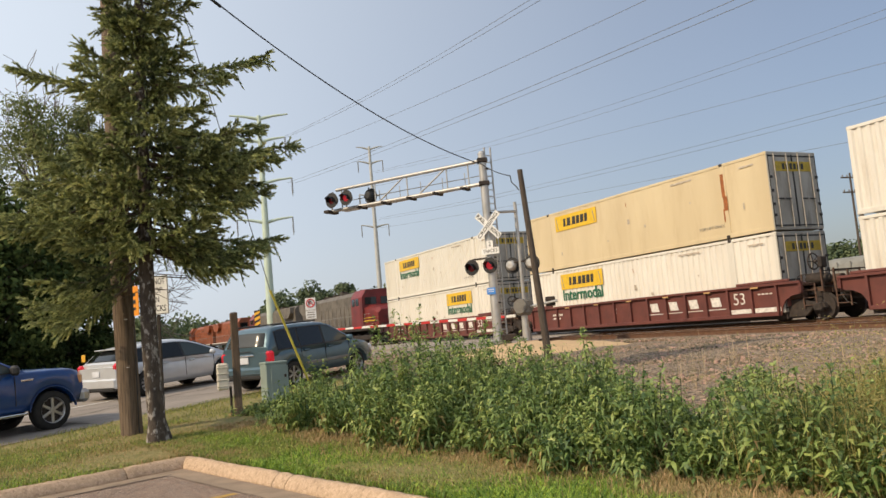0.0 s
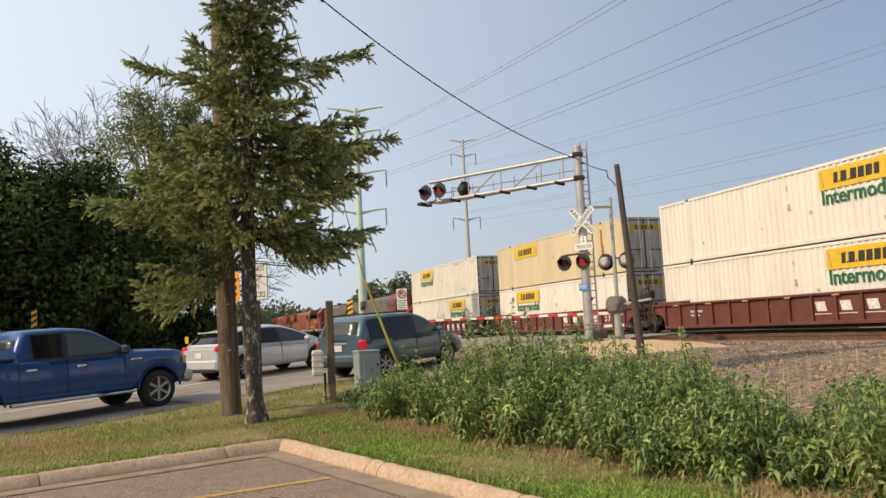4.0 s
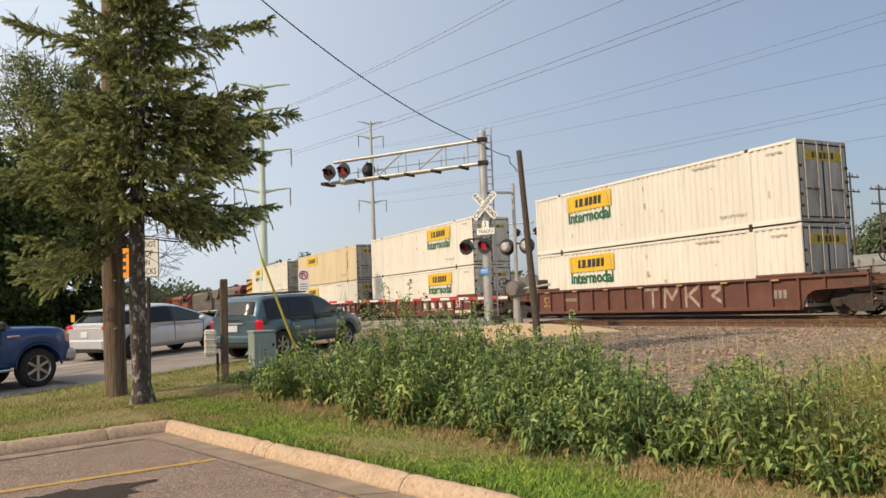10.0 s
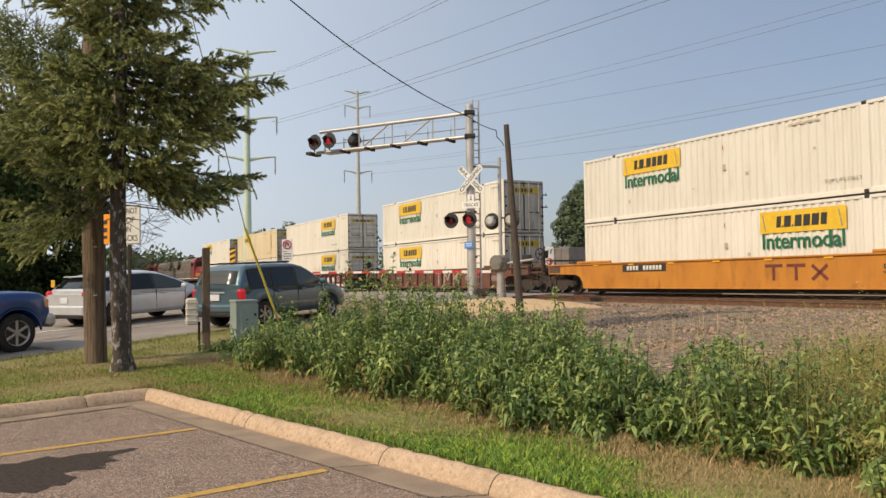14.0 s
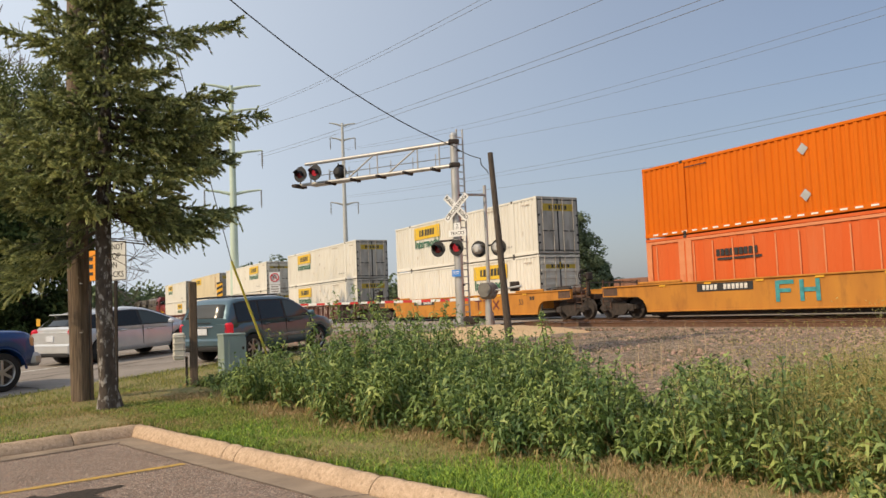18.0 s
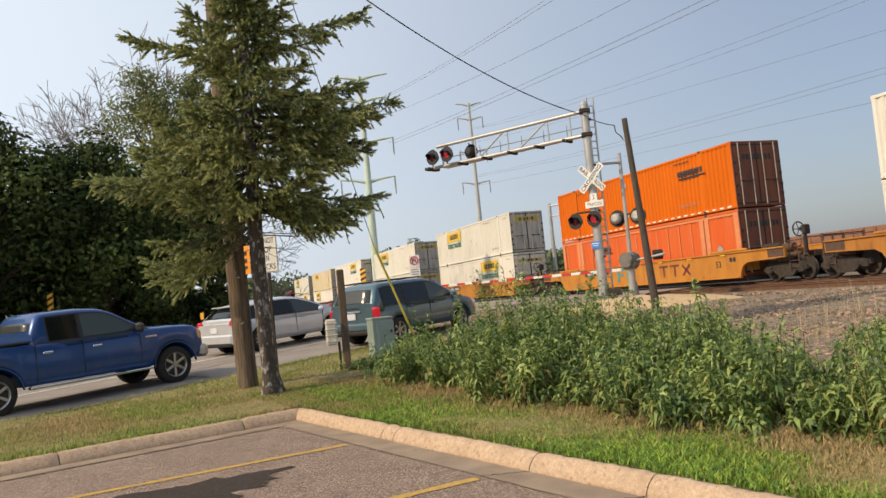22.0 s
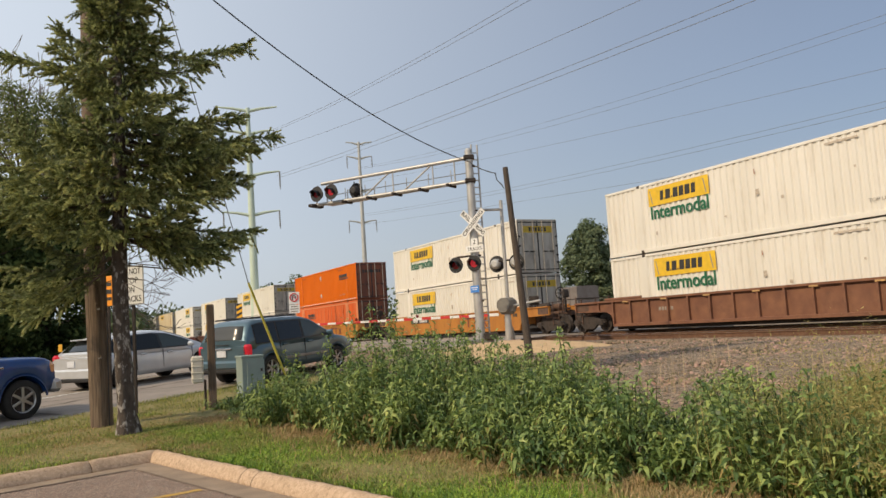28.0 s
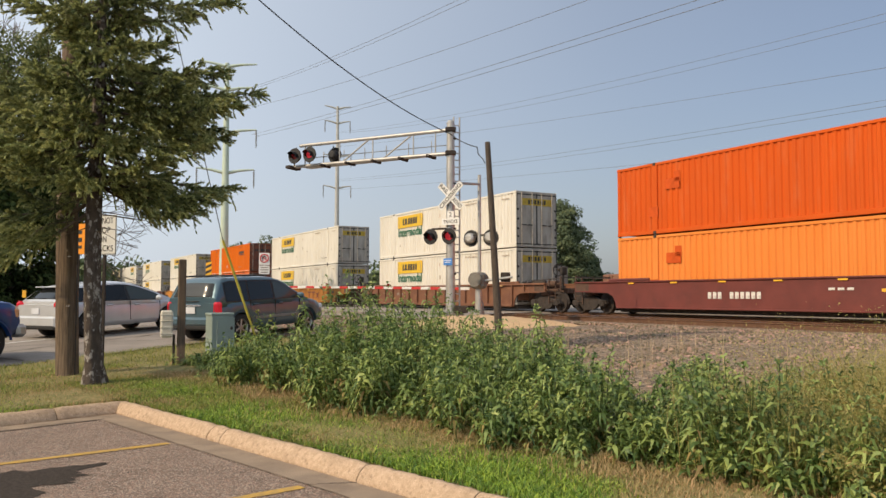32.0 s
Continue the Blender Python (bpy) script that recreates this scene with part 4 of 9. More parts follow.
def decal_yellow():
    if "y" not in DECAL:
        DECAL["y"] = Shape().box((0, 0, 0), (2.75, 0.008, 0.62)).mesh("logo_plate", M["box_yellow"])
        b = Shape()
        for x, w, h in ((0.74, 0.15, 0.32), (0.45, 0.22, 0.32), (0.10, 0.22, 0.32), (-0.17, 0.21, 0.32), (-0.44, 0.22, 0.32), (-0.70, 0.18, 0.32), (0.62, 0.05, 0.06), (0.29, 0.05, 0.06)):
            z0 = -0.16
            b.prism([(x + w / 2, z0), (x - w / 2, z0), (x - w / 2 - 0.03, z0 + h), (x + w / 2 - 0.03, z0 + h)], 0.003, 0.009)
        DECAL["b"] = b.mesh("logo_bars", M["ink"])
        for k, x in (("e0", -1.22), ("e1", 1.22)):
            DECAL[k] = Shape().prism([(x - 0.05, -0.24), (x - 0.01, -0.24), (x + 0.08, 0.22), (x + 0.04, 0.22)], 0.004, 0.008).mesh("logo_scroll", M["ink_grey"])
        for k in ("y", "b", "e0", "e1"):
            DECAL[k].transform(Matrix.Diagonal((1.22, 1, 1.22, 1)))
        t = lettering("Intermodal", 0.76, M["box_green"], 3.2, 0.022)
        t.transform(pose(0, 0, 0, 0, 0, 180))
        DECAL["t"] = t
        s = lettering("TOP LIFT ONLY", 0.17, M["ink_grey"], 1.35)
        s.transform(pose(0, 0, 0, 0, 0, 180))
        DECAL["s"] = s
    return DECAL


def container(paint, door, fold, label, logo=1, cat="container", logo_x=-4.45, louvre=False):
    """A 53-foot container: folded walls, rails, posts, doors with lock rods."""
    c = thing("container", label, cat, group="containers on the train")
    L, W, H = BOX_L, BOX_W, BOX_H
    for face in (1, -1):
        y = face * (W / 2 - 0.012)
        part("side_wall", corrugated(fold or 1.15, 0.045 if 0 < fold < 0.5 else 0.022 if 0 < fold < 0.9 else 0.008, -L + 0.16, -0.16, y, 0.17, H - 0.11, face), paint, c)
    part("front_wall", Shape().box((-0.05, 0, H / 2), (0.06, W - 0.1, H - 0.2)), paint, c)
    part("roof_panel", Shape().box((-L / 2, 0, H - 0.05), (L - 0.1, W - 0.06, 0.03)), paint, c)
    part("floor_panel", Shape().box((-L / 2, 0, 0.10), (L - 0.1, W - 0.1, 0.08)), paint, c)
    for face in (1, -1):
        y = face * (W / 2 - 0.03)
        part("top_rail", Shape().box((-L / 2, y, H - 0.06), (L - 0.2, 0.07, 0.11), 0.012), paint, c)
        part("bottom_rail", Shape().box((-L / 2, y, 0.09), (L - 0.2, 0.07, 0.17), 0.012), paint, c)
        for x in (-0.08, -2.16, -L + 2.16, -L + 0.08):
            inner = -3 < x < -0.5 or -L + 0.5 < x < -L + 3
            part("corner_post", Shape().box((x, y + face * 0.003, H / 2), (0.30 if inner else 0.16, 0.07, H - 0.1), 0.015), paint, c)
            for z in (0.07, H - 0.06):
                if z < 1:
                    part("stacking_cone", Shape().box((x, y - face * 0.02, -0.025), (0.13, 0.10, 0.06), 0.015), M["dark_iron"], c)
                part("corner_casting", Shape().box((x, y + face * 0.004, z), (0.19, 0.085, 0.13), 0.02), M["dark_iron"] if inner else paint, c)
    # doors on the rear end
    for y in (-0.635, 0.635):
        d = Shape()
        d.box((-L + 0.0, y, H / 2), (0.05, 1.22, H - 0.26), 0.012)
        if louvre:
            for k in range(7):
                d.box((-L - 0.03, y, 0.32 + k * 0.36), (0.05, 1.14, 0.16), 0.02)
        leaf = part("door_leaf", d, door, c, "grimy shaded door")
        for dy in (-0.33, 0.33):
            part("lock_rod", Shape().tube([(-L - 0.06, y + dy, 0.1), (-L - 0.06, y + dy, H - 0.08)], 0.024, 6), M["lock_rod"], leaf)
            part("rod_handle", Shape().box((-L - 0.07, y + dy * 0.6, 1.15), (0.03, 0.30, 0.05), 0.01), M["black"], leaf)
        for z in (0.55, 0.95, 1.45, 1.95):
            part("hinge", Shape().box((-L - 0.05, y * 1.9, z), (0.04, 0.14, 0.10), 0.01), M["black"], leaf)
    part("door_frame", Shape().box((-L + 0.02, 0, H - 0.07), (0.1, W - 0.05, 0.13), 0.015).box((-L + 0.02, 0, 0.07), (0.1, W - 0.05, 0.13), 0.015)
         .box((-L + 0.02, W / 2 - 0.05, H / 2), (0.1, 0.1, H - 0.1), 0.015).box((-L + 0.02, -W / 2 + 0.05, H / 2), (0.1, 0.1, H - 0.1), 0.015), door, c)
    # black gaskets round the leaves
    for y in (-1.25, -0.02, 0.02, 1.25):
        part("gasket", Shape().box((-L - 0.028, y, H / 2), (0.02, 0.035, H - 0.24)), M["black"], c)
    for z in (0.17, H - 0.17):
        part("gasket", Shape().box((-L - 0.028, 0, z), (0.02, 2.5, 0.05)), M["black"], c)
    if logo == 2:
        for x, z, w, h in ((-L + 2.16, 2.05, 0.16, 0.9), (-L + 2.10, 1.35, 0.20, 0.55), (-L + 2.22, 0.9, 0.07, 0.5)):
            part("rust_streak", Shape().box((x, W / 2 + 0.012, z), (w, 0.008, h), 0.003), M["rust"], c, "rust streak on the post")
    D = decal_yellow()
    y = W / 2 + 0.012
    if logo:
        pl = part("logo_plate", D["y"], None, c, "yellow plate with dark bars", pose(logo_x, y, 2.27))
        tagged(part("logo_mark", D["b"], None, pl), kind="stuff")
        for k in ("e0", "e1"):
            part("logo_scroll", D[k], None, pl)
        if logo == 1:
            part("lettering", D["t"], None, c, "green word on the wall", pose(logo_x, y, 1.58))
        part("lettering", D["s"], None, c, "small stencilled words", pose(-13.2, y - 0.006, 0.52))
        part("door_plate", Shape().box((-L - 0.034, 0, H - 0.55), (0.012, 1.9, 0.36)), M["shaded_grimy_yellow"], c, "yellow door plate with dark bars")
        bar = Shape().box((0, 0, 0), (0.006, 0.13, 0.22)).mesh("door_plate_bar", M["ink"])
        for k in range(6):
            part("door_plate_bar", bar, None, c, "", pose(-L - 0.044, -0.5 + k * 0.2, H - 0.55))
        tagged(part("code_mark", Shape().box((-15.2, y - 0.004, 2.55), (0.7, 0.006, 0.06)).box((-11.8, y - 0.004, 2.62), (1.2, 0.006, 0.07)), M["scuff"], c), kind="stuff")
        for k, (sx, sz, sw, sh) in enumerate(((-8.3, 2.3, 0.035, 0.18), (-8.35, 1.55, 0.16, 0.22), (-9.4, 1.2, 0.12, 0.12), (-6.8, 0.9, 0.10, 0.05), (-12.2, 1.7, 0.07, 0.07), (-3.1, 0.75, 0.09, 0.16), (-14.9, 1.1, 0.06, 0.25))):
            part("scuff", Shape().box((sx, y - 0.004, sz), (sw, 0.005, sh), 0.002), M["rust"] if k == 0 else M["scuff"], c, "scuffed spot on the wall")
    return c


def orange_container(paint, label, low, strip=True):
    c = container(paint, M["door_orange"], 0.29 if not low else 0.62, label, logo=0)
    y = BOX_W / 2 + 0.012
    x = -13.2 if not low else -4.6
    if not strip:
        for z, w in ((1.95, 0.75), (2.2, 0.35), (0.9, 0.5)):
            part("touch_up_patch", Shape().box((-1.2 - z, y - 0.004, z), (w, 0.005, 0.42), 0.002), M["touch_up"], c, "darker repainted patch")
        return c
    b = Shape()
    for k in range(9):
        b.box((x + 0.85 - k * 0.21, y, 2.08), (0.17, 0.006, 0.26))
    b.box((x - 0.1, y, 1.84), (2.0, 0.006, 0.09))
    tagged(part("logo_mark", b, M["ink"], c, "row of black bars"), kind="stuff")
    if not low:
        for z in (0.75, 2.3):
            part("placard", Shape().box((-7.6, y, z), (0.30, 0.008, 0.30), turn=Matrix.Rotation(radians(45), 3, "Y")), M["steel"], c, "small grey diamond placard")
        st = Shape()
        for k in range(30):
            st.box((-0.6 - k * 0.52, y, 0.10), (0.26, 0.006, 0.06))
        tagged(part("reflector_strip", st, M["white_sign"], c), kind="stuff")
        part("lettering", DECAL["s"], None, c, "small stencilled words", pose(-12.9, y, 0.55))
    else:
        # bleached ribs, corner posts and rails between the red panels
        seam = Shape().box((0, 0, 0), (0.055, 0.012, 2.30)).mesh("rib", M["bleached_rib"])
        for k in range(14):
            if abs(k - 0.9) > 0.6:
                part("rib", seam, None, c, "bleached rib", pose(-0.6 - 0.93 * k - 0.12 * (k > 1), y, 1.42))
        post = Shape().box((0, 0, 0), (0.30, 0.014, 2.56), 0.004).mesh("corner_post", M["bleached_rib"])
        for px in (-0.17, -1.95, -2.32, -13.62, -13.98, -BOX_L + 0.16):
            part("corner_post", post, None, c, "bleached lifting post", pose(px, y + 0.001, 1.40))
        for z in (0.16, 2.72):
            part("side_rail", Shape().box((-BOX_L / 2, y + 0.002, z), (BOX_L - 0.06, 0.014, 0.10), 0.004), M["bleached_rib"], c, "bleached rail")
        part("placard", Shape().box((-14.75, y + 0.004, 1.25), (0.30, 0.008, 0.30), turn=Matrix.Rotation(radians(45), 3, "Y")), M["steel"], c, "small grey diamond placard")
    plate = Shape().box((0, 0, 0), (0.006, 0.14, 0.24)).mesh("door_mark_bar", M["ink"])
    for k in range(8):
        part("door_mark_bar", plate, None, c, "", pose(-BOX_L - 0.040, -0.70 + k * 0.2, 2.2))
    if not low:
        tagged(part("code_bars", Shape().box((-2.9, y, 2.60), (1.1, 0.006, 0.035)).box((-12.6, y, 2.60), (1.2, 0.006, 0.035)), M["ink"], c), kind="stuff")
    return c


def wheel_truck():
    """A two-axle bogie, 0 at its centre."""
    side = Shape()
    for f in (1, -1):
        side.prism([(-1.18, 0.42), (-1.12, 0.58), (-0.55, 0.66), (-0.32, 0.76), (0.32, 0.76), (0.55, 0.66), (1.12, 0.58), (1.18, 0.42), (0.66, 0.42), (0.45, 0.24), (0.32, 0.16), (-0.32, 0.16), (-0.45, 0.24), (-0.66, 0.42)], f * 0.98, f * 1.12)
        for x in (-0.88, 0.88):
            side.box((x, f * 1.08, 0.46), (0.34, 0.22, 0.30), 0.04)
        for x in (-0.18, 0, 0.18):
            side.tube([(x, f * 1.05, 0.22), (x, f * 1.05, 0.62)], 0.075, 8)
    side.box((0, 0, 0.62), (0.4, 2.0, 0.28), 0.04)
    wheels = []
    for x in (-0.88, 0.88):
        w = Shape()
        for f in (1, -1):
            w.tube([(0, f * 0.68, 0), (0, f * 0.70, 0), (0, f * 0.71, 0), (0, f * 0.83, 0)], [0.49, 0.49, 0.46, 0.455], 20)
            w.tube([(0, f * 0.83, 0), (0, f * 0.86, 0)], [0.20, 0.17], 12)
        w.tube([(0, -0.7, 0), (0, 0.7, 0)], 0.09, 8)
        wheels.append((x, w))
    return side.mesh("truck_frame", M["dark_iron"]), [(x, w.mesh("wheelset", M["dark_iron"])) for x, w in wheels]


TRUCK_FRAME, WHEELSETS = wheel_truck()


def well_car(paint, label, ribs, front_gap, rear_gap, marks, shared=False):
    """A well car that holds the stack, 0 at the container's front end."""
    c = thing("well_car", label, "well car", group="well cars of the train")
    L = BOX_L
    for f in (1, -1):
        y = f * (BOX_W / 2 + 0.10)
        sill = Shape()
        # the sill is cut away in a curve over the bogies
        ef, er = min(2.7, front_gap - 0.45), min(2.7, rear_gap - 0.45)
        arch = lambda x0, sg, ext: [(x0 + sg * d, z) for d, z in ((0.0, 0.26), (0.06, 0.52), (0.22, 0.76), (0.50, 0.90), (ext, 0.96))]
        low = arch(-0.05, 1, ef) + [(ef - 0.05, 1.40), (-L - er + 0.05, 1.40)] + arch(-L + 0.05, -1, er)[::-1]
        if ribs:
            sill.prism(low, y - f * 0.015, y + f * 0.015)
            sill.box(((ef - L - er) / 2, y + f * 0.05, 1.36), (L + ef + er - 0.1, 0.16, 0.09), 0.01)
            sill.box((-L / 2, y + f * 0.05, 0.30), (L - 0.2, 0.18, 0.13), 0.01)
            n = 15
            for k in range(n):
                sill.box((-0.12 - (L - 0.24) * k / (n - 1), y + f * 0.055, 0.84), (0.085, 0.14, 0.98))
            for x in (0.9, ef - 0.1, -L - 0.9, -L - er + 0.1):
                if -L - er < x < ef:
                    sill.box((x, y + f * 0.045, 1.18), (0.075, 0.11, 0.36))
        else:
            sill.prism(low, y - f * 0.02, y + f * 0.10)
            sill.box(((ef - L - er) / 2, y + f * 0.06, 1.37), (L + ef + er - 0.1, 0.20, 0.06), 0.01)
            sill.box((-L / 2, y + f * 0.07, 0.29), (L - 0.2, 0.18, 0.06), 0.01)
        part("side_sill", sill, paint, c)
        for x, w in ((ef - 0.55, 0.9), (-L - er + 0.55, 0.9)):
            if ef > 1.5:
                part("grime_patch", Shape().box((x, y + f * (0.02 if ribs else 0.105), 1.17), (w, 0.006, 0.34), 0.002), M["grime"], c, "rusty grime on the sill's end")
        # raised end pieces of the sill
        for x in (-0.75, -L + 0.75):
            part("sill_cap", Shape().box((x, y + f * 0.03, 1.455), (2.4, 0.12, 0.11), 0.03), paint, c)
        for k in range(7):
            part("reflector", Shape().box((-1.0 - k * 2.35, y + f * 0.135, 1.30), (0.34, 0.006, 0.06)), M["ochre_ink"] if ribs else M["yellow_sign"], c)
    part("well_floor", Shape().box((-L / 2, 0, 0.21), (L, 2.4, 0.22)), M["dark_iron"], c)
    for sgn, x0, gap in ((1, 0.1, front_gap), (-1, -L - 0.1, rear_gap)):
        xe = x0 + sgn * gap
        out = lambda d: x0 + sgn * d
        e = Shape()
        e.prism([(x0, 1.24), (x0, 0.50), (out(0.45), 0.86), (xe, 0.90), (xe, 1.08), (out(0.8), 1.12)], -0.62, 0.62)
        e.box((out(0.42), 0, 1.26), (0.62, 2.5, 0.10), 0.015)
        part("end_deck", e, M["grime"], c, "grimy end platform")
        part("end_bulkhead", Shape().box((out(0.02), 0, 0.95), (0.06, 2.5, 0.80), 0.01), paint, c)
        part("bolster", Shape().box((out(gap - 1.15), 0, 0.90), (0.55, 2.3, 0.22), 0.03).box((out(gap - 1.15), 0, 1.06), (1.1, 1.5, 0.14), 0.03), M["grime"], c)
        part("draft_sill", Shape().box(((x0 + xe) / 2 + sgn * 0.3, 0, 0.80), (gap + 0.5, 0.5, 0.36), 0.03), M["dark_iron"], c)
        cp = Shape().box((xe + sgn * 0.40, 0, 0.80), (0.55, 0.22, 0.26), 0.05)
        cp.box((xe + sgn * 0.68, 0.07, 0.80), (0.26, 0.30, 0.32), 0.06)
        part("coupler", cp, M["dark_iron"], c)
        part("air_hose", Shape().tube([(xe + sgn * 0.1, 0.36, 0.85), (xe + sgn * 0.35, 0.40, 0.52), (xe + sgn * 0.62, 0.36, 0.46)], 0.03, 6), M["black"], c)
        # crossover step with low posts and one rail
        part("crossover_step", Shape().box((xe - sgn * 0.16, 0, 1.12), (0.30, 1.9, 0.035), 0.006), M["dark_iron"], c)
        for y in (-1.05, 0.98, 1.16):
            part("post", Shape().box((xe - sgn * (0.10 if y < 1.1 else 0.75), y, 1.36), (0.06, 0.06, 0.72 if y < 1.1 else 0.50), 0.008), M["grime"], c)
        part("grab_rail", Shape().tube([(xe - sgn * 0.10, -1.05, 1.66), (xe - sgn * 0.10, 0.98, 1.66)], 0.02, 6), M["dark_iron"], c)
        part("grab_rail", Shape().tube([(xe - sgn * 0.10, 1.0, 1.60), (xe - sgn * 0.75, 1.16, 1.58), (x0 + sgn * 0.5, 1.2, 1.52)], 0.018, 6), M["dark_iron"], c)
        for k in range(3):
            part("ladder_rung", Shape().tube([(xe - sgn * 0.75, 1.17, 0.52 + k * 0.26), (xe - sgn * 0.28, 1.17, 0.52 + k * 0.26)], 0.018, 6), M["grime"], c)
        for d in (0.77, 0.26):
            part("ladder_side", Shape().box((xe - sgn * d, 1.17, 0.84), (0.05, 0.03, 0.86), 0.006), M["grime"], c)
        if sgn < 0:
            bx = xe + 0.28
            part("brake_stand", Shape().box((bx, 0.70, 1.58), (0.09, 0.10, 1.05), 0.01).box((bx - 0.06, 0.70, 1.98), (0.16, 0.36, 0.40), 0.05), M["dark_iron"], c)
            wh = Shape()
            wh.tube([(bx + 0.16, 0.86 + 0.28 * math.cos(a), 2.02 + 0.28 * math.sin(a)) for a in np.linspace(0, 2 * math.pi, 25)], 0.028, 6, False)
            for k in range(5):
                a = k * 1.2566
                wh.tube([(bx + 0.14, 0.86, 2.02), (bx + 0.16, 0.86 + 0.28 * math.cos(a), 2.02 + 0.28 * math.sin(a))], 0.018, 5)
            wh.tube([(bx + 0.0, 0.86, 2.02), (bx + 0.17, 0.86, 2.02)], 0.05, 8)
            part("brake_wheel", wh, M["dark_iron"], c)
            part("brake_cylinder", Shape().tube([(out(0.5), -0.35, 1.38), (out(1.15), -0.35, 1.38)], 0.17, 12).tube([(out(1.15), -0.35, 1.38), (out(1.5), -0.35, 1.38)], 0.04, 6), M["grime"], c)
            part("air_tank", Shape().tube([(out(0.35), 0.55, 1.42), (out(0.45), 0.55, 1.42), (out(1.25), 0.55, 1.42), (out(1.35), 0.55, 1.42)], [0.08, 0.18, 0.18, 0.08], 12), M["dark_iron"], c)
        else:
            part("valve_box", Shape().box((out(0.75), 0.60, 1.34), (0.40, 0.34, 0.34), 0.04).tube([(out(0.9), 0.4, 1.3), (out(1.6), -0.2, 1.18)], 0.03, 6), M["grime"], c)
            part("air_pipe", Shape().tube([(out(0.2), 0.9, 1.32), (out(0.9), 0.95, 1.22), (xe - sgn * 0.2, 0.5, 1.0)], 0.028, 6), M["dark_iron"], c)
        tx = x0 + sgn * (gap - 1.15)
        if not (shared and sgn > 0):
            tr = part("truck", TRUCK_FRAME, None, c, "grimy two-axle bogie", pose(tx, 0, 0))
            for x, me in WHEELSETS:
                part("wheelset", me, None, tr, "", pose(x, 0, 0.46))
        # dark box added over the bogie in place of the shade there
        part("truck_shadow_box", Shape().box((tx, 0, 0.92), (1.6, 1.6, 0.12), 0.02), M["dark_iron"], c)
    y = BOX_W / 2 + 0.215 if not ribs else BOX_W / 2 + 0.122
    marks(c, y)
    return c


def bars(c, x, z, n, w, h, y, material, gap=1.45, name="marking_bar"):
    me = Shape().box((0, 0, 0), (w, 0.006, h)).mesh(name, material)
    for k in range(n):
        part(name, me, None, c, "", pose(x - k * w * gap, y, z))


def words(c, text, size, x, y, z, material, width=0.0, label=""):
    me = lettering(text, size, material, width)
    me.transform(pose(0, 0, 0, 0, 0, 180))
    return part("lettering", me, None, c, label, pose(x, y, z))


def marks_maroon(c, y):
    for k, x in enumerate((-9.6, -10.75, -11.9, -13.1)):
        part("logo_block", Shape().prism([(x - 0.25, 0.72), (x + 0.22, 0.72), (x + 0.30, 1.08), (x - 0.17, 1.08)], y, y + 0.006).box((x, y + 0.004, 0.62), (0.9, 0.006, 0.03)), M["white_ink"], c)
    words(c, "53", 0.62, -14.25, y, 0.92, M["white_ink"])
    bars(c, -2.0, 0.98, 6, 0.10, 0.10, y, M["white_ink"])
    bars(c, -2.0, 0.80, 5, 0.09, 0.08, y, M["white_ink"])
    words(c, "C", 0.36, -6.9, y, 0.90, M["white_ink"])
    bars(c, -15.2, 1.05, 4, 0.12, 0.05, y, M["white_ink"])
    part("white_label", Shape().box((-14.9, y, 0.47), (2.4, 0.006, 0.16)), M["white_ink"], c)


def marks_plain(c, y):
    words(c, "53", 0.7, -0.9, y, 0.80, M["ochre_ink"])
    bars(c, -2.4, 0.9, 6, 0.12, 0.16, y, M["ink_grey"])
    for k, (x, z) in enumerate(((-7.4, 0.85), (-8.3, 0.9), (-9.2, 0.8), (-9.8, 0.9), (-10.5, 0.85), (-11.3, 0.85))):
        if k < 4:
            sh = Shape()
            strokes = (((-0.45, 0.36, 0.45, 0.36), (0.0, 0.36, 0.0, -0.4)), ((0.45, -0.4, 0.38, 0.4), (0.38, 0.4, 0.0, -0.1), (0.0, -0.1, -0.38, 0.4), (-0.38, 0.4, -0.45, -0.4)),
                       ((0.36, -0.4, 0.36, 0.4), (0.36, -0.05, -0.36, 0.4), (0.2, 0.05, -0.36, -0.4)), ((0.2, 0.3, -0.4, 0.3), (-0.4, 0.3, 0.1, 0.0), (0.1, 0.0, -0.4, -0.3)))[k]
            for xa, za, xb, zb in strokes:
                sh.box((-8.7 - k * 1.15 + (xa + xb) / 2, y, 0.85 + (za + zb) / 2), (math.hypot(xb - xa, zb - za) + 0.10, 0.006, 0.13), turn=Matrix.Rotation(-math.atan2(zb - za, xb - xa), 3, "Y"))
            part("scrawl", sh, M["chalk"], c, "white spray-painted scrawl")
    bars(c, -15.0, 0.8, 3, 0.14, 0.3, y, M["ink_grey"])


def marks_yellow(c, y):
    part("number_panel", Shape().box((-4.1, y, 1.14), (2.6, 0.006, 0.30)), M["ink"], c, "black panel with white bars")
    bars(c, -3.15, 1.14, 4, 0.13, 0.19, y + 0.006, M["white_ink"])
    bars(c, -4.15, 1.14, 6, 0.13, 0.19, y + 0.006, M["white_ink"])
    sh = Shape()
    for x in (-10.6, -11.5):
        sh.box((x, y, 1.08), (0.72, 0.006, 0.10)).box((x, y, 0.80), (0.11, 0.006, 0.46))
    sh.box((-12.4, y, 0.83), (0.75, 0.006, 0.11), turn=Matrix.Rotation(radians(40), 3, "Y"))
    sh.box((-12.4, y, 0.83), (0.75, 0.006, 0.11), turn=Matrix.Rotation(radians(-40), 3, "Y"))
    part("logo_shape", sh, M["red_car"], c, "dark red block shapes")
    words(c, "53", 0.40, -14.75, y, 0.90, M["ink"])
    bars(c, -15.6, 1.08, 2, 0.16, 0.18, y, M["ink"])


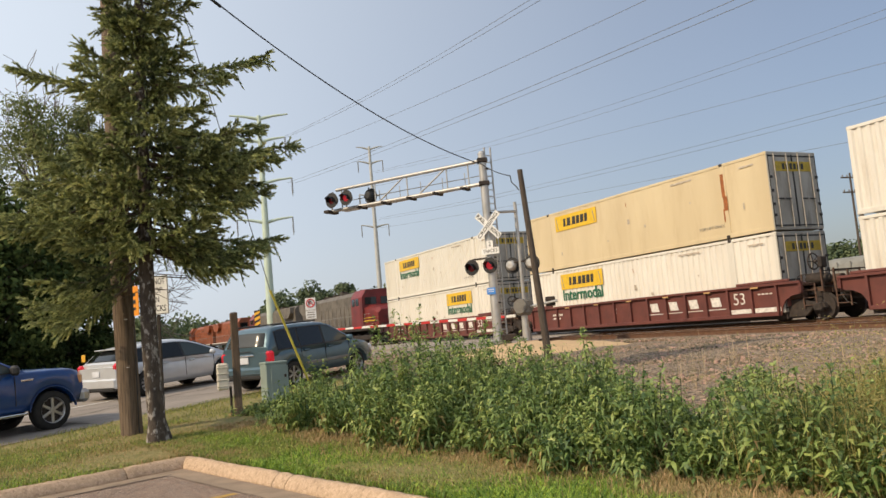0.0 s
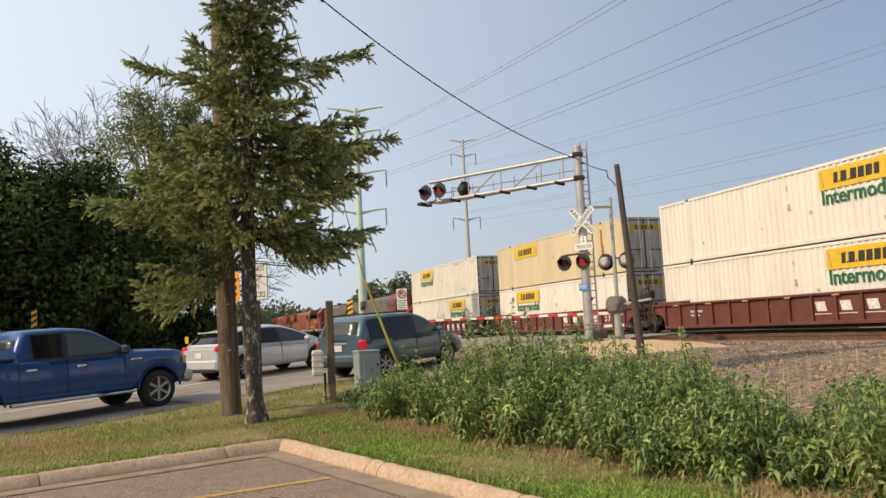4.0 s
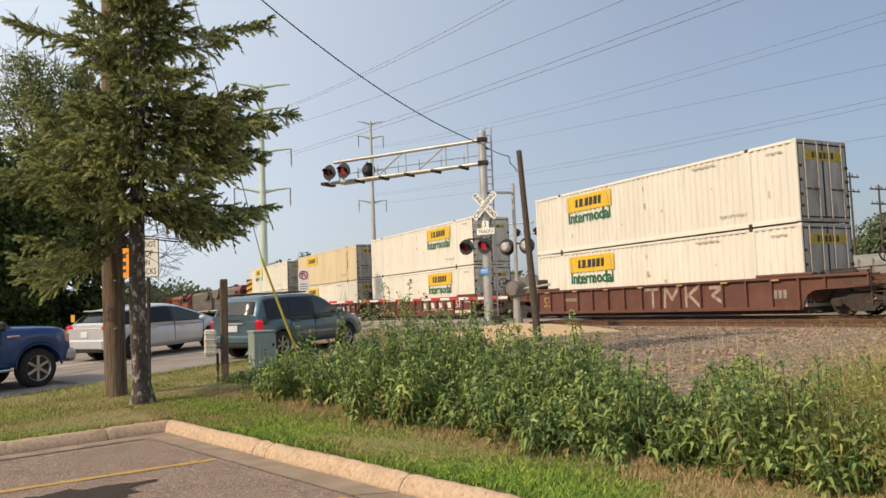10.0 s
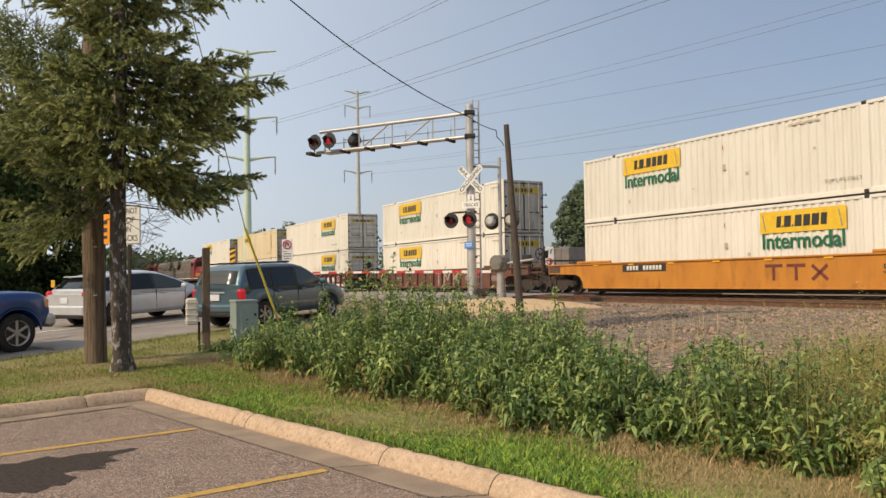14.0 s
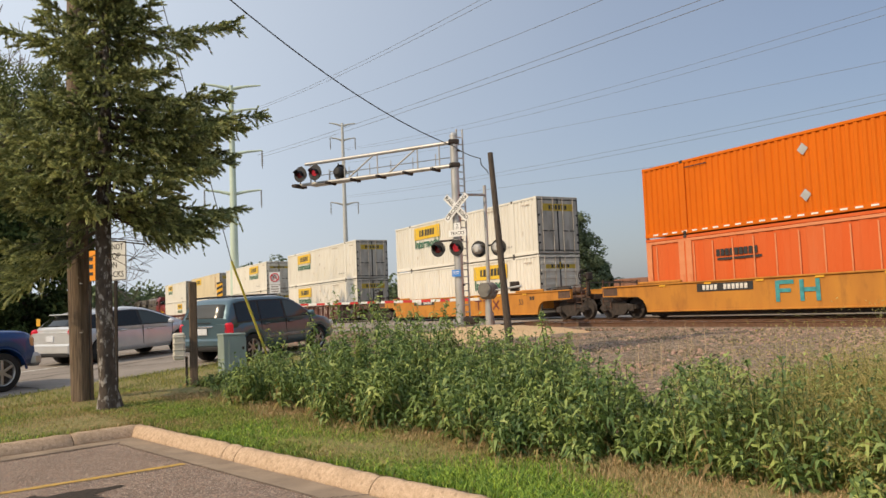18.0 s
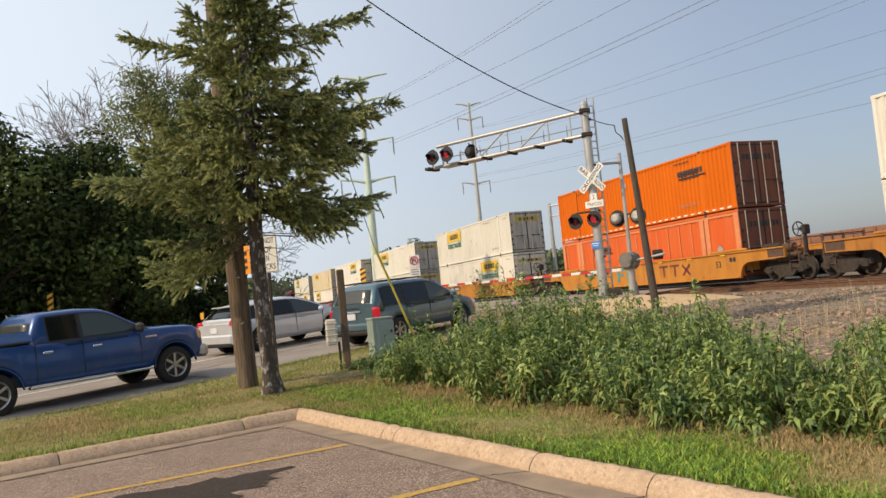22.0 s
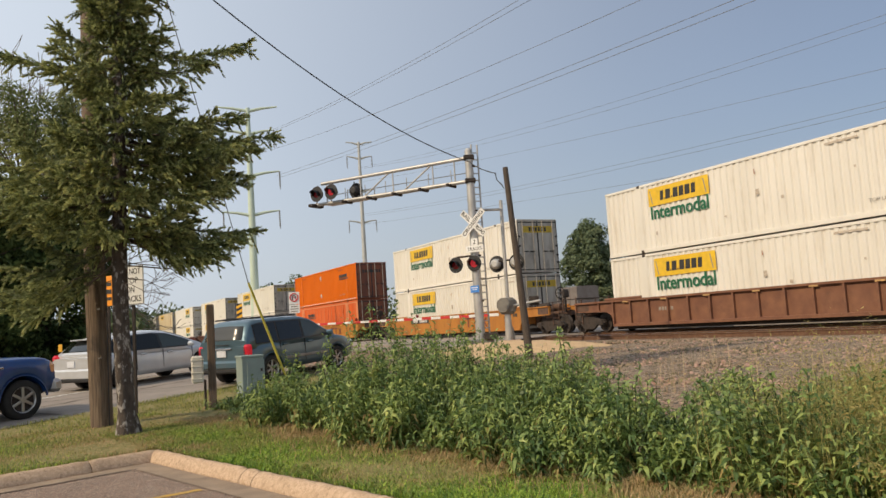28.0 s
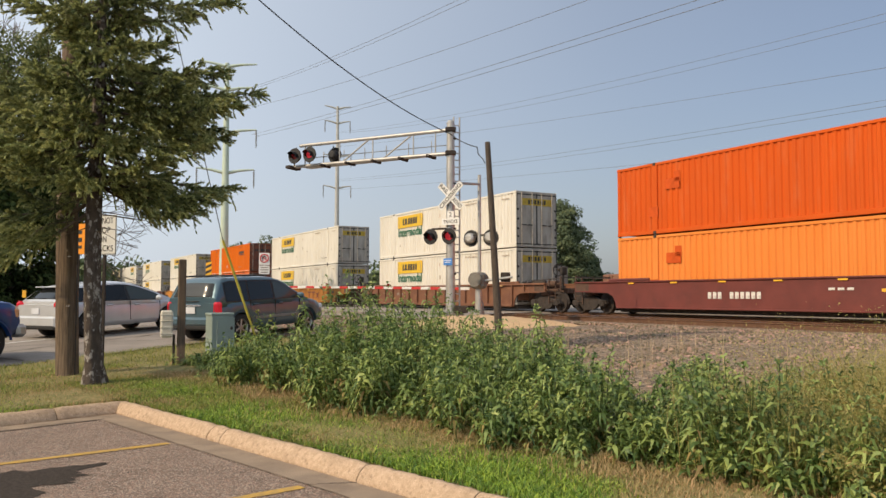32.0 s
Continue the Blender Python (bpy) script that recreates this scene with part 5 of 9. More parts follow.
def marks_teal(c, y):
    marks_yellow(c, y)
    sh = Shape()
    sh.box((-6.4, y + 0.008, 0.88), (0.16, 0.006, 0.72)).box((-6.75, y + 0.008, 1.18), (0.6, 0.006, 0.14)).box((-6.7, y + 0.008, 0.9), (0.45, 0.006, 0.13))
    part("scrawl", sh, M["teal_ink"], c, "teal spray-painted letter")
    sh = Shape()
    sh.box((-7.35, y + 0.008, 0.88), (0.16, 0.006, 0.72)).box((-7.95, y + 0.008, 0.88), (0.16, 0.006, 0.72)).box((-7.65, y + 0.008, 0.9), (0.5, 0.006, 0.14))
    part("scrawl", sh, M["teal_ink"], c, "teal spray-painted letter")


def marks_brown(c, y):
    bars(c, -3.0, 0.9, 5, 0.12, 0.14, y, M["ink_grey"])


def marks_red(c, y):
    bars(c, -5.1, 0.80, 3, 0.16, 0.24, y, M["white_ink"])
    bars(c, -6.1, 0.80, 6, 0.16, 0.24, y, M["white_ink"])
    bars(c, -10.0, 1.0, 3, 0.22, 0.08, y, M["white_ink"])
    part("yellow_tag", Shape().box((-11.9, y, 0.95), (0.55, 0.006, 0.10)).box((-17.2 + 1.6, y, 0.95), (0.6, 0.006, 0.10)), M["yellow_sign"], c)


WHITE_LABEL = "cream-white corrugated container with a yellow logo plate and green lettering"
BOXES = {}


def put_box(key, offset, level, maker):
    """A container of a kind at a place in the train; level 0 in the well, 1 on top."""
    up = FLOOR + level * (BOX_H + 0.05)
    if key not in BOXES:
        c = BOXES[key] = maker()
    else:
        c = copy_thing(BOXES[key], pose(0, 0, 0))
    c.matrix_basis = train_pose(offset, 0, up)
    RIDERS.append((c, offset, up))


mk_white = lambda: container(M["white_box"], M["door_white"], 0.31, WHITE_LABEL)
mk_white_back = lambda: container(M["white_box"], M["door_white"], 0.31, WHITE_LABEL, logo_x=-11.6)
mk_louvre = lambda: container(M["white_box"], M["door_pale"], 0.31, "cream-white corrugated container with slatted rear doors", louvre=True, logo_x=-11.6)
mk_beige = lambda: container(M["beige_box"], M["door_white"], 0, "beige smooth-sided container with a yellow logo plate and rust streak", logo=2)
mk_orange = lambda: orange_container(M["orange_box"], "bright orange corrugated container with black lettering bars", False)
mk_faded = lambda: orange_container(M["faded_box"], "faded orange-pink panelled container", True)
mk_dull = lambda: orange_container(M["dull_orange_box"], "dull rusty orange corrugated container", False, False)
mk_pale = lambda: orange_container(M["pale_orange_box"], "pale sun-bleached orange corrugated container", False, False)
CONSIST = [
    # front of the containers, upper, lower, car paint, ribs, front and rear gap, markings, shared bogie
    (30.2, ("white", mk_white), ("white_back", mk_white_back), "maroon_car", True, 2.2, 1.4, marks_maroon, False),
    (10.17, ("beige", mk_beige), ("white", mk_white), "maroon_car", True, 1.4, 1.4, marks_maroon, True),
    (-9.27, ("louvre", mk_louvre), ("louvre", mk_louvre), "maroon_car", True, 1.4, 3.0, marks_maroon, True),
    (-32.31, ("white", mk_white), ("white", mk_white), "umber_car", True, 3.0, 3.0, marks_plain, False),
    (-55.39, ("white", mk_white), ("louvre", mk_louvre), "yellow_car", False, 3.2, 3.2, marks_yellow, False),
    (-79.1, ("orange", mk_orange), ("faded", mk_faded), "yellow_car", False, 3.2, 3.2, marks_teal, False),
    (-102.6, ("white", mk_white), ("white", mk_white), "dull_yellow_car", False, 3.2, 3.2, marks_yellow, False),
    (-126.2, ("white", mk_white), ("white", mk_white), "brown_car", True, 3.2, 3.2, marks_brown, False),
    (-149.9, ("dull", mk_dull), ("pale", mk_pale), "red_car", False, 3.2, 3.2, marks_red, False),
]
CAR_LABEL = {"maroon_car": "oxide-red ribbed well car with white markings", "brown_car": "rusty brown ribbed well car with faded markings", "umber_car": "dull umber ribbed well car with a white spray-painted scrawl",
             "yellow_car": "orange-yellow smooth-sided well car with black number panel", "dull_yellow_car": "dirty ochre smooth-sided well car with rust", "red_car": "maroon smooth-sided well car with pale markings"}
for off, upper, lower, paint, ribs, fg, rg, marks, shared in CONSIST:
    car = well_car(M[paint], CAR_LABEL[paint], ribs, fg, rg, marks, shared)
    car.matrix_basis = train_pose(off, 0)
    RIDERS.append((car, off, 0.0))
    put_box(*[lower[0], off, 0, lower[1]])
    put_box(*[upper[0], off, 1, upper[1]])

# locomotives ahead of the containers
def locomotive(label, hood, cab, backwards):
    """A six-axle diesel, 0 at the rear end, 22.3 m long."""
    c = thing("locomotive", label, "locomotive", group="locomotives of the train")
    L = 22.3
    f = -1 if backwards else 1
    def X(x):
        return L / 2 + f * (x - L / 2)
    part("frame", Shape().box((L / 2, 0, 1.35), (L - 0.6, 2.9, 0.34), 0.05), M["dark_iron"], c)
    part("fuel_tank", Shape().box((L / 2, 0, 0.72), (5.5, 2.5, 0.9), 0.2), M["dark_iron"], c)
    h = Shape()
    h.loft([[(X(x), 0.9, 1.5), (X(x), 0.9, 4.2), (X(x), 0.55, 4.55), (X(x), -0.55, 4.55), (X(x), -0.9, 4.2), (X(x), -0.9, 1.5)] for x in (1.0, 8, 17.0)], smooth=False)
    part("hood", h, hood, c)
    rad = Shape()
    rad.loft([[(X(x), 1.35, 3.3 + d), (X(x), 1.35, 4.4), (X(x), -1.35, 4.4), (X(x), -1.35, 3.3 + d)] for x, d in ((1.4, 0.5), (2.2, 0), (4.8, 0), (5.6, 0.5))], smooth=False)
    part("radiator", rad, hood, c)
    for x in (7.5, 10.0, 12.4):
        part("roof_fan", Shape().tube([(X(x), 0, 4.5), (X(x), 0, 4.72)], 0.6, 16), M["dark_iron"], c)
    for k in range(9):
        part("hood_door", Shape().box((X(6.6 + k * 1.1), 0.915, 2.6), (0.95, 0.03, 1.7), 0.01), hood, c)
    ca = Shape()
    ca.loft([[(X(x), w, 1.5), (X(x), w, 3.9), (X(x), w * 0.7, 4.55), (X(x), -w * 0.7, 4.55), (X(x), -w, 3.9), (X(x), -w, 1.5)] for x, w in ((17.0, 1.5), (19.0, 1.5), (19.5, 1.45))], smooth=False)
    cabo = part("cab", ca, cab, c)
    for x in (17.6, 18.5):
        part("cab_window", Shape().box((X(x), 1.5, 3.55), (0.7, 0.03, 0.6), 0.01), M["glass"], cabo)
    for y in (-0.7, 0.7):
        part("windshield", Shape().box((X(19.52), y, 3.6), (0.04, 1.0, 0.6), 0.01), M["glass"], cabo)
    no = Shape()
    no.loft([[(X(x), w, 1.5), (X(x), w, z), (X(x), w * 0.6, z + 0.3), (X(x), -w * 0.6, z + 0.3), (X(x), -w, z), (X(x), -w, 1.5)] for x, w, z in ((19.4, 1.3, 3.0), (20.9, 0.95, 2.75), (21.2, 0.8, 2.5))], smooth=False)
    part("nose", no, cab, c)
    for z, w in ((1.95, 0.10), (2.18, 0.05)):
        part("nose_stripe", Shape().box((X(20.1), 1.20, z), (1.9, 0.10, w), 0.01, Matrix.Rotation(-f * 0.22, 3, "Z")), M["box_yellow"], c, "yellow stripe")
    part("number_board", Shape().box((X(19.3), 1.10, 4.32), (0.5, 0.05, 0.22), 0.01), M["ink"], c)
    part("exhaust_stack", Shape().box((X(11.2), 0, 4.75), (0.7, 0.5, 0.36), 0.03), M["dark_iron"], c)
    part("walkway_edge", Shape().box((L / 2, 1.44, 1.50), (L - 1.2, 0.06, 0.10), 0.01), M["white_ink"], c, "pale walkway edge")
    rl = Shape()
    for k in range(16):
        rl.tube([(X(1.0 + k * 1.25), 1.4, 1.5), (X(1.0 + k * 1.25), 1.4, 2.5)], 0.02, 5)
    rl.tube([(X(0.8), 1.4, 2.5), (X(20.9), 1.4, 2.5)], 0.022, 5)
    part("handrail", rl, M["grey_box"], c)
    for x in (4.2, 17.8):
        for d in (-1.7, 0, 1.7):
            part("wheelset", WHEELSETS[0][1], None, c, "", pose(x + d, 0, 0.50))
        part("truck_frame", Shape().box((x, 1.05, 0.62), (4.8, 0.2, 0.4), 0.05).box((x, -1.05, 0.62), (4.8, 0.2, 0.4), 0.05), M["dark_iron"], c)
    return c


LOCOS = [(32.4, "weathered red and silver diesel locomotive", M["loco_silver"], M["loco_red"], True),
         (55.4, "grimy silver and red diesel locomotive", M["loco_silver"], M["loco_red"], False),
         (78.6, "orange and black diesel locomotive", M["loco_orange"], M["loco_orange"], True),
         (101.6, "orange and black diesel locomotive", M["loco_orange"], M["loco_orange"], False)]
for off, label, hood, cab, back in LOCOS:
    lo = locomotive(label, hood, cab, back)
    lo.matrix_basis = train_pose(off, 0)
    RIDERS.append((lo, off, 0.0))

# ---- level crossing signals, signs, poles ----
def disc(r, n=24, y0=0.0, y1=0.02, dish=0.0):
    return Shape().tube([(0, y0, 0), (0, y1, 0)], r, n)


def flasher(parent, at, facing, lit, size=0.30, back="black"):
    """A round black backboard with a hooded red lamp; facing is the yaw of the way it looks."""
    m = pose(*at, 0, 0, facing)
    board = part("backboard", disc(size, 28, 0.0, 0.02), M["black"], parent, "round black backboard", m)
    part("lamp_housing", Shape().tube([(0, 0.02, 0), (0, 0.20, 0), (0, 0.24, 0)], [0.20, 0.19, 0.10], 16), M[back], board)
    lens = Shape().tube([(0, -0.005, 0), (0, -0.03, 0), (0, -0.045, 0)], [0.145, 0.12, 0.02], 20)
    part("lens", lens, M["red_lit"] if lit else M["red_lens"], board, "glowing red lens" if lit else "dark red lens")
    hood = Shape()
    rings = []
    for yy, sc in ((0.0, 1.0), (-0.15, 0.98), (-0.28, 0.9)):
        rings.append([(0.16 * sc * math.cos(a), yy * (1.0 if math.sin(a) > 0.2 else 0.55), 0.16 * sc * math.sin(a)) for a in np.linspace(-0.5, math.pi + 0.5, 15)])
    hood.loft(rings, closed=False, caps=False)
    part("hood", hood, M["black"], board)
    rim = Shape().tube([(size * math.cos(a), 0.01, size * math.sin(a)) for a in np.linspace(0, 2 * math.pi, 33)], 0.012, 5, False)
    part("rim", rim, M["black"], board)
    return board


FACE_IN = math.degrees(math.atan2(ROAD_DIR.y, ROAD_DIR.x)) - 90      # lamps that look back at the waiting cars
MAST = Vector((0.95, 28.1, 0.98))
ARM_DIR = Vector((-0.855, 0.518, 0)).normalized()
canti = thing("cantilever_signal", "silver cantilever crossing signal with truss arm over the road", "crossing signal")
part("foundation", Shape().box((MAST.x, MAST.y, MAST.z - 0.12), (0.9, 0.9, 0.34), 0.03), M["grey_box"], canti)
part("base_plate", Shape().box((MAST.x, MAST.y, MAST.z + 0.07), (0.62, 0.62, 0.04), 0.01), M["steel"], canti)
for dx in (-0.24, 0.24):
    for dy in (-0.24, 0.24):
        part("anchor_bolt", Shape().tube([(MAST.x + dx, MAST.y + dy, MAST.z + 0.05), (MAST.x + dx, MAST.y + dy, MAST.z + 0.2)], 0.022, 6), M["steel"], canti)
part("mast", Shape().tube([MAST + Vector((0, 0, 0.08)), MAST + Vector((0, 0, 0.3)), MAST + Vector((0, 0, 6.75))], [0.175, 0.165, 0.14], 20), M["alu"], canti)
part("mast_cap", Shape().tube([MAST + Vector((0, 0, 6.75)), MAST + Vector((0, 0, 6.85))], [0.15, 0.09], 20), M["alu"], canti)
TOPZ, BOTZ, ARM_L = 7.50, 6.66, 7.3
SIDE = Vector((ROAD_DIR.x, ROAD_DIR.y, 0))
arm = part("truss_arm", Shape().box((MAST.x, MAST.y, BOTZ), (0.38, 0.38, 0.16), 0.03), M["dark_iron"], canti, "truss arm clamped to the mast")
part("top_clamp", Shape().box((MAST.x, MAST.y, TOPZ), (0.38, 0.38, 0.16), 0.03), M["dark_iron"], arm)
def arm_pt(a, z, off=0.0):
    p = MAST + ARM_DIR * a + SIDE * off
    return Vector((p.x, p.y, z + 0.012 * a))
part("top_chord", Shape().tube([arm_pt(0.1, TOPZ), arm_pt(6.85, TOPZ - 0.02)], 0.068, 12), M["alu"], arm)
part("bottom_chord", Shape().tube([arm_pt(0.1, BOTZ), arm_pt(ARM_L, BOTZ)], 0.068, 12), M["alu"], arm)
for a in (0.62, 1.55, 3.35, 4.9, 6.6):
    part("upright", Shape().tube([arm_pt(a, BOTZ), arm_pt(a, TOPZ)], 0.026, 8), M["alu"], arm)
for a, b in ((1.55, 2.9), (3.45, 4.8)):
    part("brace", Shape().tube([arm_pt(a, TOPZ), arm_pt(b, BOTZ)], 0.032, 8), M["alu"], arm)
# the walkway behind the chords: planks, posts and one rail
part("walkway_grating", Shape().box(arm_pt(3.5, BOTZ + 0.02, 0.36), (6.6, 0.42, 0.03), 0.004, Matrix.Rotation(math.atan2(ARM_DIR.y, ARM_DIR.x), 3, "Z")), M["steel"], arm)
for a in (1.1, 2.1, 3.1, 4.1, 5.1, 6.1):
    part("rail_post", Shape().tube([arm_pt(a, BOTZ, 0.56), arm_pt(a, BOTZ + 0.62, 0.56)], 0.018, 6), M["steel"], arm)
part("walkway_rail", Shape().tube([arm_pt(0.2, BOTZ + 0.42, 0.56), arm_pt(6.6, BOTZ + 0.42, 0.56)], 0.018, 6), M["steel"], arm)
for a in (0.8, 2.0, 3.2, 4.4, 5.6):
    part("bracket", Shape().box(arm_pt(a, BOTZ - 0.07), (0.10, 0.62, 0.10), 0.01, Matrix.Rotation(math.atan2(ROAD_DIR.y, ROAD_DIR.x) - math.pi / 2, 3, "Z")), M["dark_iron"], arm)
part("end_bar", Shape().box(arm_pt(ARM_L - 0.1, BOTZ - 0.04), (0.25, 0.7, 0.12), 0.02, Matrix.Rotation(math.atan2(ROAD_DIR.y, ROAD_DIR.x) - math.pi / 2, 3, "Z")), M["dark_iron"], arm)
for a, off, lit, turn in ((6.9, -0.30, False, 0), (6.15, -0.30, True, 0), (5.35, 0.30, False, 180)):
    p = arm_pt(a, BOTZ + 0.38, off)
    flasher(canti, p, FACE_IN + turn, lit)
    part("lamp_hanger", Shape().tube([arm_pt(a, BOTZ, off), arm_pt(a, BOTZ + 0.72, off * 0.6)], 0.028, 6), M["dark_iron"], canti)
# ladder up the mast
LAD = Vector((0.90, 0.42, 0)).normalized()
lad = part("ladder", Shape().tube([MAST + LAD * 0.12 + Vector((0, 0, 0.2)), MAST + LAD * 0.12 + Vector((0, 0, 7.0))], 0.032, 6).tube([MAST + LAD * 0.36 + Vector((0, 0, 0.2)), MAST + LAD * 0.36 + Vector((0, 0, 7.0))], 0.032, 6), M["alu"], canti)
for k in range(26):
    part("rung", Shape().tube([MAST + LAD * 0.12 + Vector((0, 0, 0.45 + k * 0.25)), MAST + LAD * 0.36 + Vector((0, 0, 0.45 + k * 0.25))], 0.02, 6), M["alu"], lad)
for z in (1.4, 3.0, 4.6, 6.2):
    part("standoff", Shape().box(MAST + LAD * 0.10 + Vector((0, 0, z)), (0.12, 0.30, 0.06), 0.01, Matrix.Rotation(math.atan2(LAD.y, LAD.x), 3, "Z")), M["dark_iron"], lad)
# front flashers, crossbuck, plates
for d, lit in ((-0.69, False), (0.05, True)):
    p = MAST + Vector((-SIDE.y, SIDE.x, 0)) * -d - SIDE * 0.22
    flasher(canti, (p.x, p.y, MAST.z + 2.72), FACE_IN, lit, 0.27)
p0, p1 = MAST + Vector((-SIDE.y, SIDE.x, 0)) * 0.69 - SIDE * 0.1, MAST - Vector((-SIDE.y, SIDE.x, 0)) * 0.1 - SIDE * 0.1
part("lamp_crossarm", Shape().tube([(p0.x, p0.y, MAST.z + 3.0), (p1.x, p1.y, MAST.z + 3.0)], 0.035, 8), M["dark_iron"], canti)


def crossbuck(parent, centre, facing, dim=1.22):
    m = pose(*centre, 0, 0, facing)
    for k, ang in enumerate((45, -45)):
        blade = part("crossbuck_blade", Shape().box((0, 0, 0), (dim, 0.012, 0.23), 0.004), M["white_sign"], parent, "white crossbuck blade with black letters", m @ pose(0, -0.014 * k, 0, 0, ang, 0))
        if k == 0:
            for wd, x in (("RAIL", -0.37), ("ROAD", 0.37)):
                part("lettering", lettering(wd, 0.20, M["ink"], 0.42, 0.015), None, blade, "", pose(x, -0.009, 0))
        else:
            part("lettering", lettering("CROSSING", 0.20, M["ink"], 1.12, 0.015), None, blade, "", pose(0, -0.009, 0))


pc = MAST - SIDE * 0.24 - ARM_DIR * 0.13
crossbuck(canti, (pc.x, pc.y, MAST.z + 4.12), FACE_IN)
tp = part("tracks_plate", Shape().box((0, 0, 0), (0.70, 0.012, 0.23), 0.004), M["white_sign"], canti, "white plate with black letters", pose(pc.x, pc.y, MAST.z + 3.22, 0, 0, FACE_IN))
part("lettering", lettering("TRACKS", 0.17, M["ink"], 0.56), None, tp, "", pose(0, -0.009, 0))
np2 = part("number_plate_small", Shape().box((0, 0, 0), (0.26, 0.012, 0.25), 0.004), M["white_sign"], canti, "", pose(pc.x, pc.y, MAST.z + 3.46, 0, 0, FACE_IN))
part("lettering", lettering("2", 0.22, M["ink"]), None, np2, "", pose(0, -0.009, 0))
pb = MAST - SIDE * 0.20
bp = part("notice_plate", Shape().box((0, 0, 0), (0.34, 0.012, 0.24), 0.004), M["blue_sign"], canti, "small blue notice plate", pose(pb.x, pb.y, MAST.z + 1.82, 0, 0, FACE_IN))
part("notice_bars", Shape().box((0, -0.009, 0.05), (0.26, 0.004, 0.025)).box((0, -0.009, -0.02), (0.22, 0.004, 0.02)), M["white_sign"], bp)
part("junction_box", Shape().box((MAST.x + 0.35, MAST.y - 0.35, MAST.z + 0.16), (0.5, 0.4, 0.24), 0.03), M["dark_iron"], canti)

# the gate and its own mast
GATE = Vector((2.12, 30.2, 0.86))
gate = thing("crossing_gate", "lowered crossing gate with red and white striped arm", "crossing gate")
part("foundation", Shape().box((GATE.x, GATE.y, GATE.z - 0.1), (0.8, 0.8, 0.3), 0.03), M["concrete"], gate)
part("mast", Shape().tube([GATE, GATE + Vector((0, 0, 5.35))], [0.075, 0.065], 12), M["alu"], gate)
part("mast_base", Shape().tube([GATE, GATE + Vector((0, 0, 0.5)), GATE + Vector((0, 0, 0.6))], [0.2, 0.15, 0.08], 10), M["grey_box"], gate)
part("bracket_arm", Shape().tube([GATE + Vector((0, 0, 5.0)), GATE + Vector((-0.75, -1.25, 4.85))], 0.05, 8), M["alu"], gate)
for d in (-0.42, 0.42):
    p = GATE + Vector((SIDE.y, -SIDE.x, 0)) * d + SIDE * 0.15
    flasher(gate, (p.x, p.y, GATE.z + 2.95), FACE_IN + 180, False, 0.31, "steel")
p0, p1 = GATE + Vector((SIDE.y, -SIDE.x, 0)) * 0.42, GATE - Vector((SIDE.y, -SIDE.x, 0)) * 0.42
part("lamp_crossarm", Shape().tube([(p0.x, p0.y, GATE.z + 3.05), (p1.x, p1.y, GATE.z + 3.05)], 0.035, 8), M["dark_iron"], gate)
mech = Shape()
mt = Matrix.Rotation(math.atan2(SIDE.y, SIDE.x), 3, "Z")
mech.box(GATE + Vector((-0.05, -0.22, 1.32)), (0.46, 0.56, 0.62), 0.10, mt)
mech.tube([GATE + Vector((-0.05, -0.22, 1.36)) - SIDE * 0.34, GATE + Vector((-0.05, -0.22, 1.36)) + SIDE * 0.34], 0.27, 18)
part("gate_mechanism", mech, M["gate_grey"], gate, "grey gate machine")
part("machine_leg", Shape().tube([GATE + Vector((-0.05, -0.22, 0.0)), GATE + Vector((-0.05, -0.22, 1.1))], [0.15, 0.12], 12), M["alu"], gate)
part("counterweight", Shape().box(GATE + Vector((0.95, -0.35, 1.45)), (0.36, 0.16, 0.36), 0.03), M["dark_iron"], gate)
part("counter_arm", Shape().tube([GATE + Vector((0, -0.3, 1.3)), GATE + Vector((1.2, -0.5, 1.45))], 0.05, 6), M["steel"], gate)
g0 = GATE + Vector((-0.2, -0.25, 1.02))
g_dir = Vector((-0.895, 0.446, 0.012)).normalized()
seg = 0.41
turn = Matrix.Rotation(math.atan2(g_dir.y, g_dir.x), 3, "Z")
for k in range(24):
    part("gate_stripe", Shape().box(g0 + g_dir * (0.2 + seg * (k + 0.5)), (seg, 0.05, 0.11 - 0.0015 * k), 0.006, turn), M["red_sign"] if k % 2 else M["white_sign"], gate)
for k in (9, 16, 23):
    part("gate_lamp", Shape().box(g0 + g_dir * (seg * k) + Vector((0, 0, 0.11)), (0.1, 0.08, 0.11), 0.02), M["red_lens"], gate)


# the like signal beyond the tracks, for the other way
FAR_TIP, FAR_FOOT = Vector((*road_xy(47.8, 10.2), 0)), Vector((*road_xy(47.0, 18.6), 0.35))
far_dir = (FAR_TIP - Vector((FAR_FOOT.x, FAR_FOOT.y, 0))).normalized()
far_turn = Matrix.Rotation(math.atan2(far_dir.y, far_dir.x), 3, "Z")
fc = thing("cantilever_signal", "far cantilever crossing signal facing the other way", "crossing signal")
part("mast", Shape().tube([FAR_FOOT, FAR_FOOT + Vector((0, 0, 7.9))], [0.17, 0.14], 14), M["alu"], fc)
part("base_plate", Shape().box(FAR_FOOT + Vector((0, 0, 0.1)), (0.7, 0.7, 0.2), 0.02), M["grey_box"], fc)
far_arm = part("truss_arm", Shape().tube([FAR_FOOT + Vector((0, 0, 7.7)), FAR_FOOT + far_dir * 8.0 + Vector((0, 0, 7.75))], 0.065, 10), M["alu"], fc)
part("bottom_chord", Shape().tube([FAR_FOOT + Vector((0, 0, 6.85)), FAR_FOOT + far_dir * 8.5 + Vector((0, 0, 6.9))], 0.065, 10), M["alu"], far_arm)
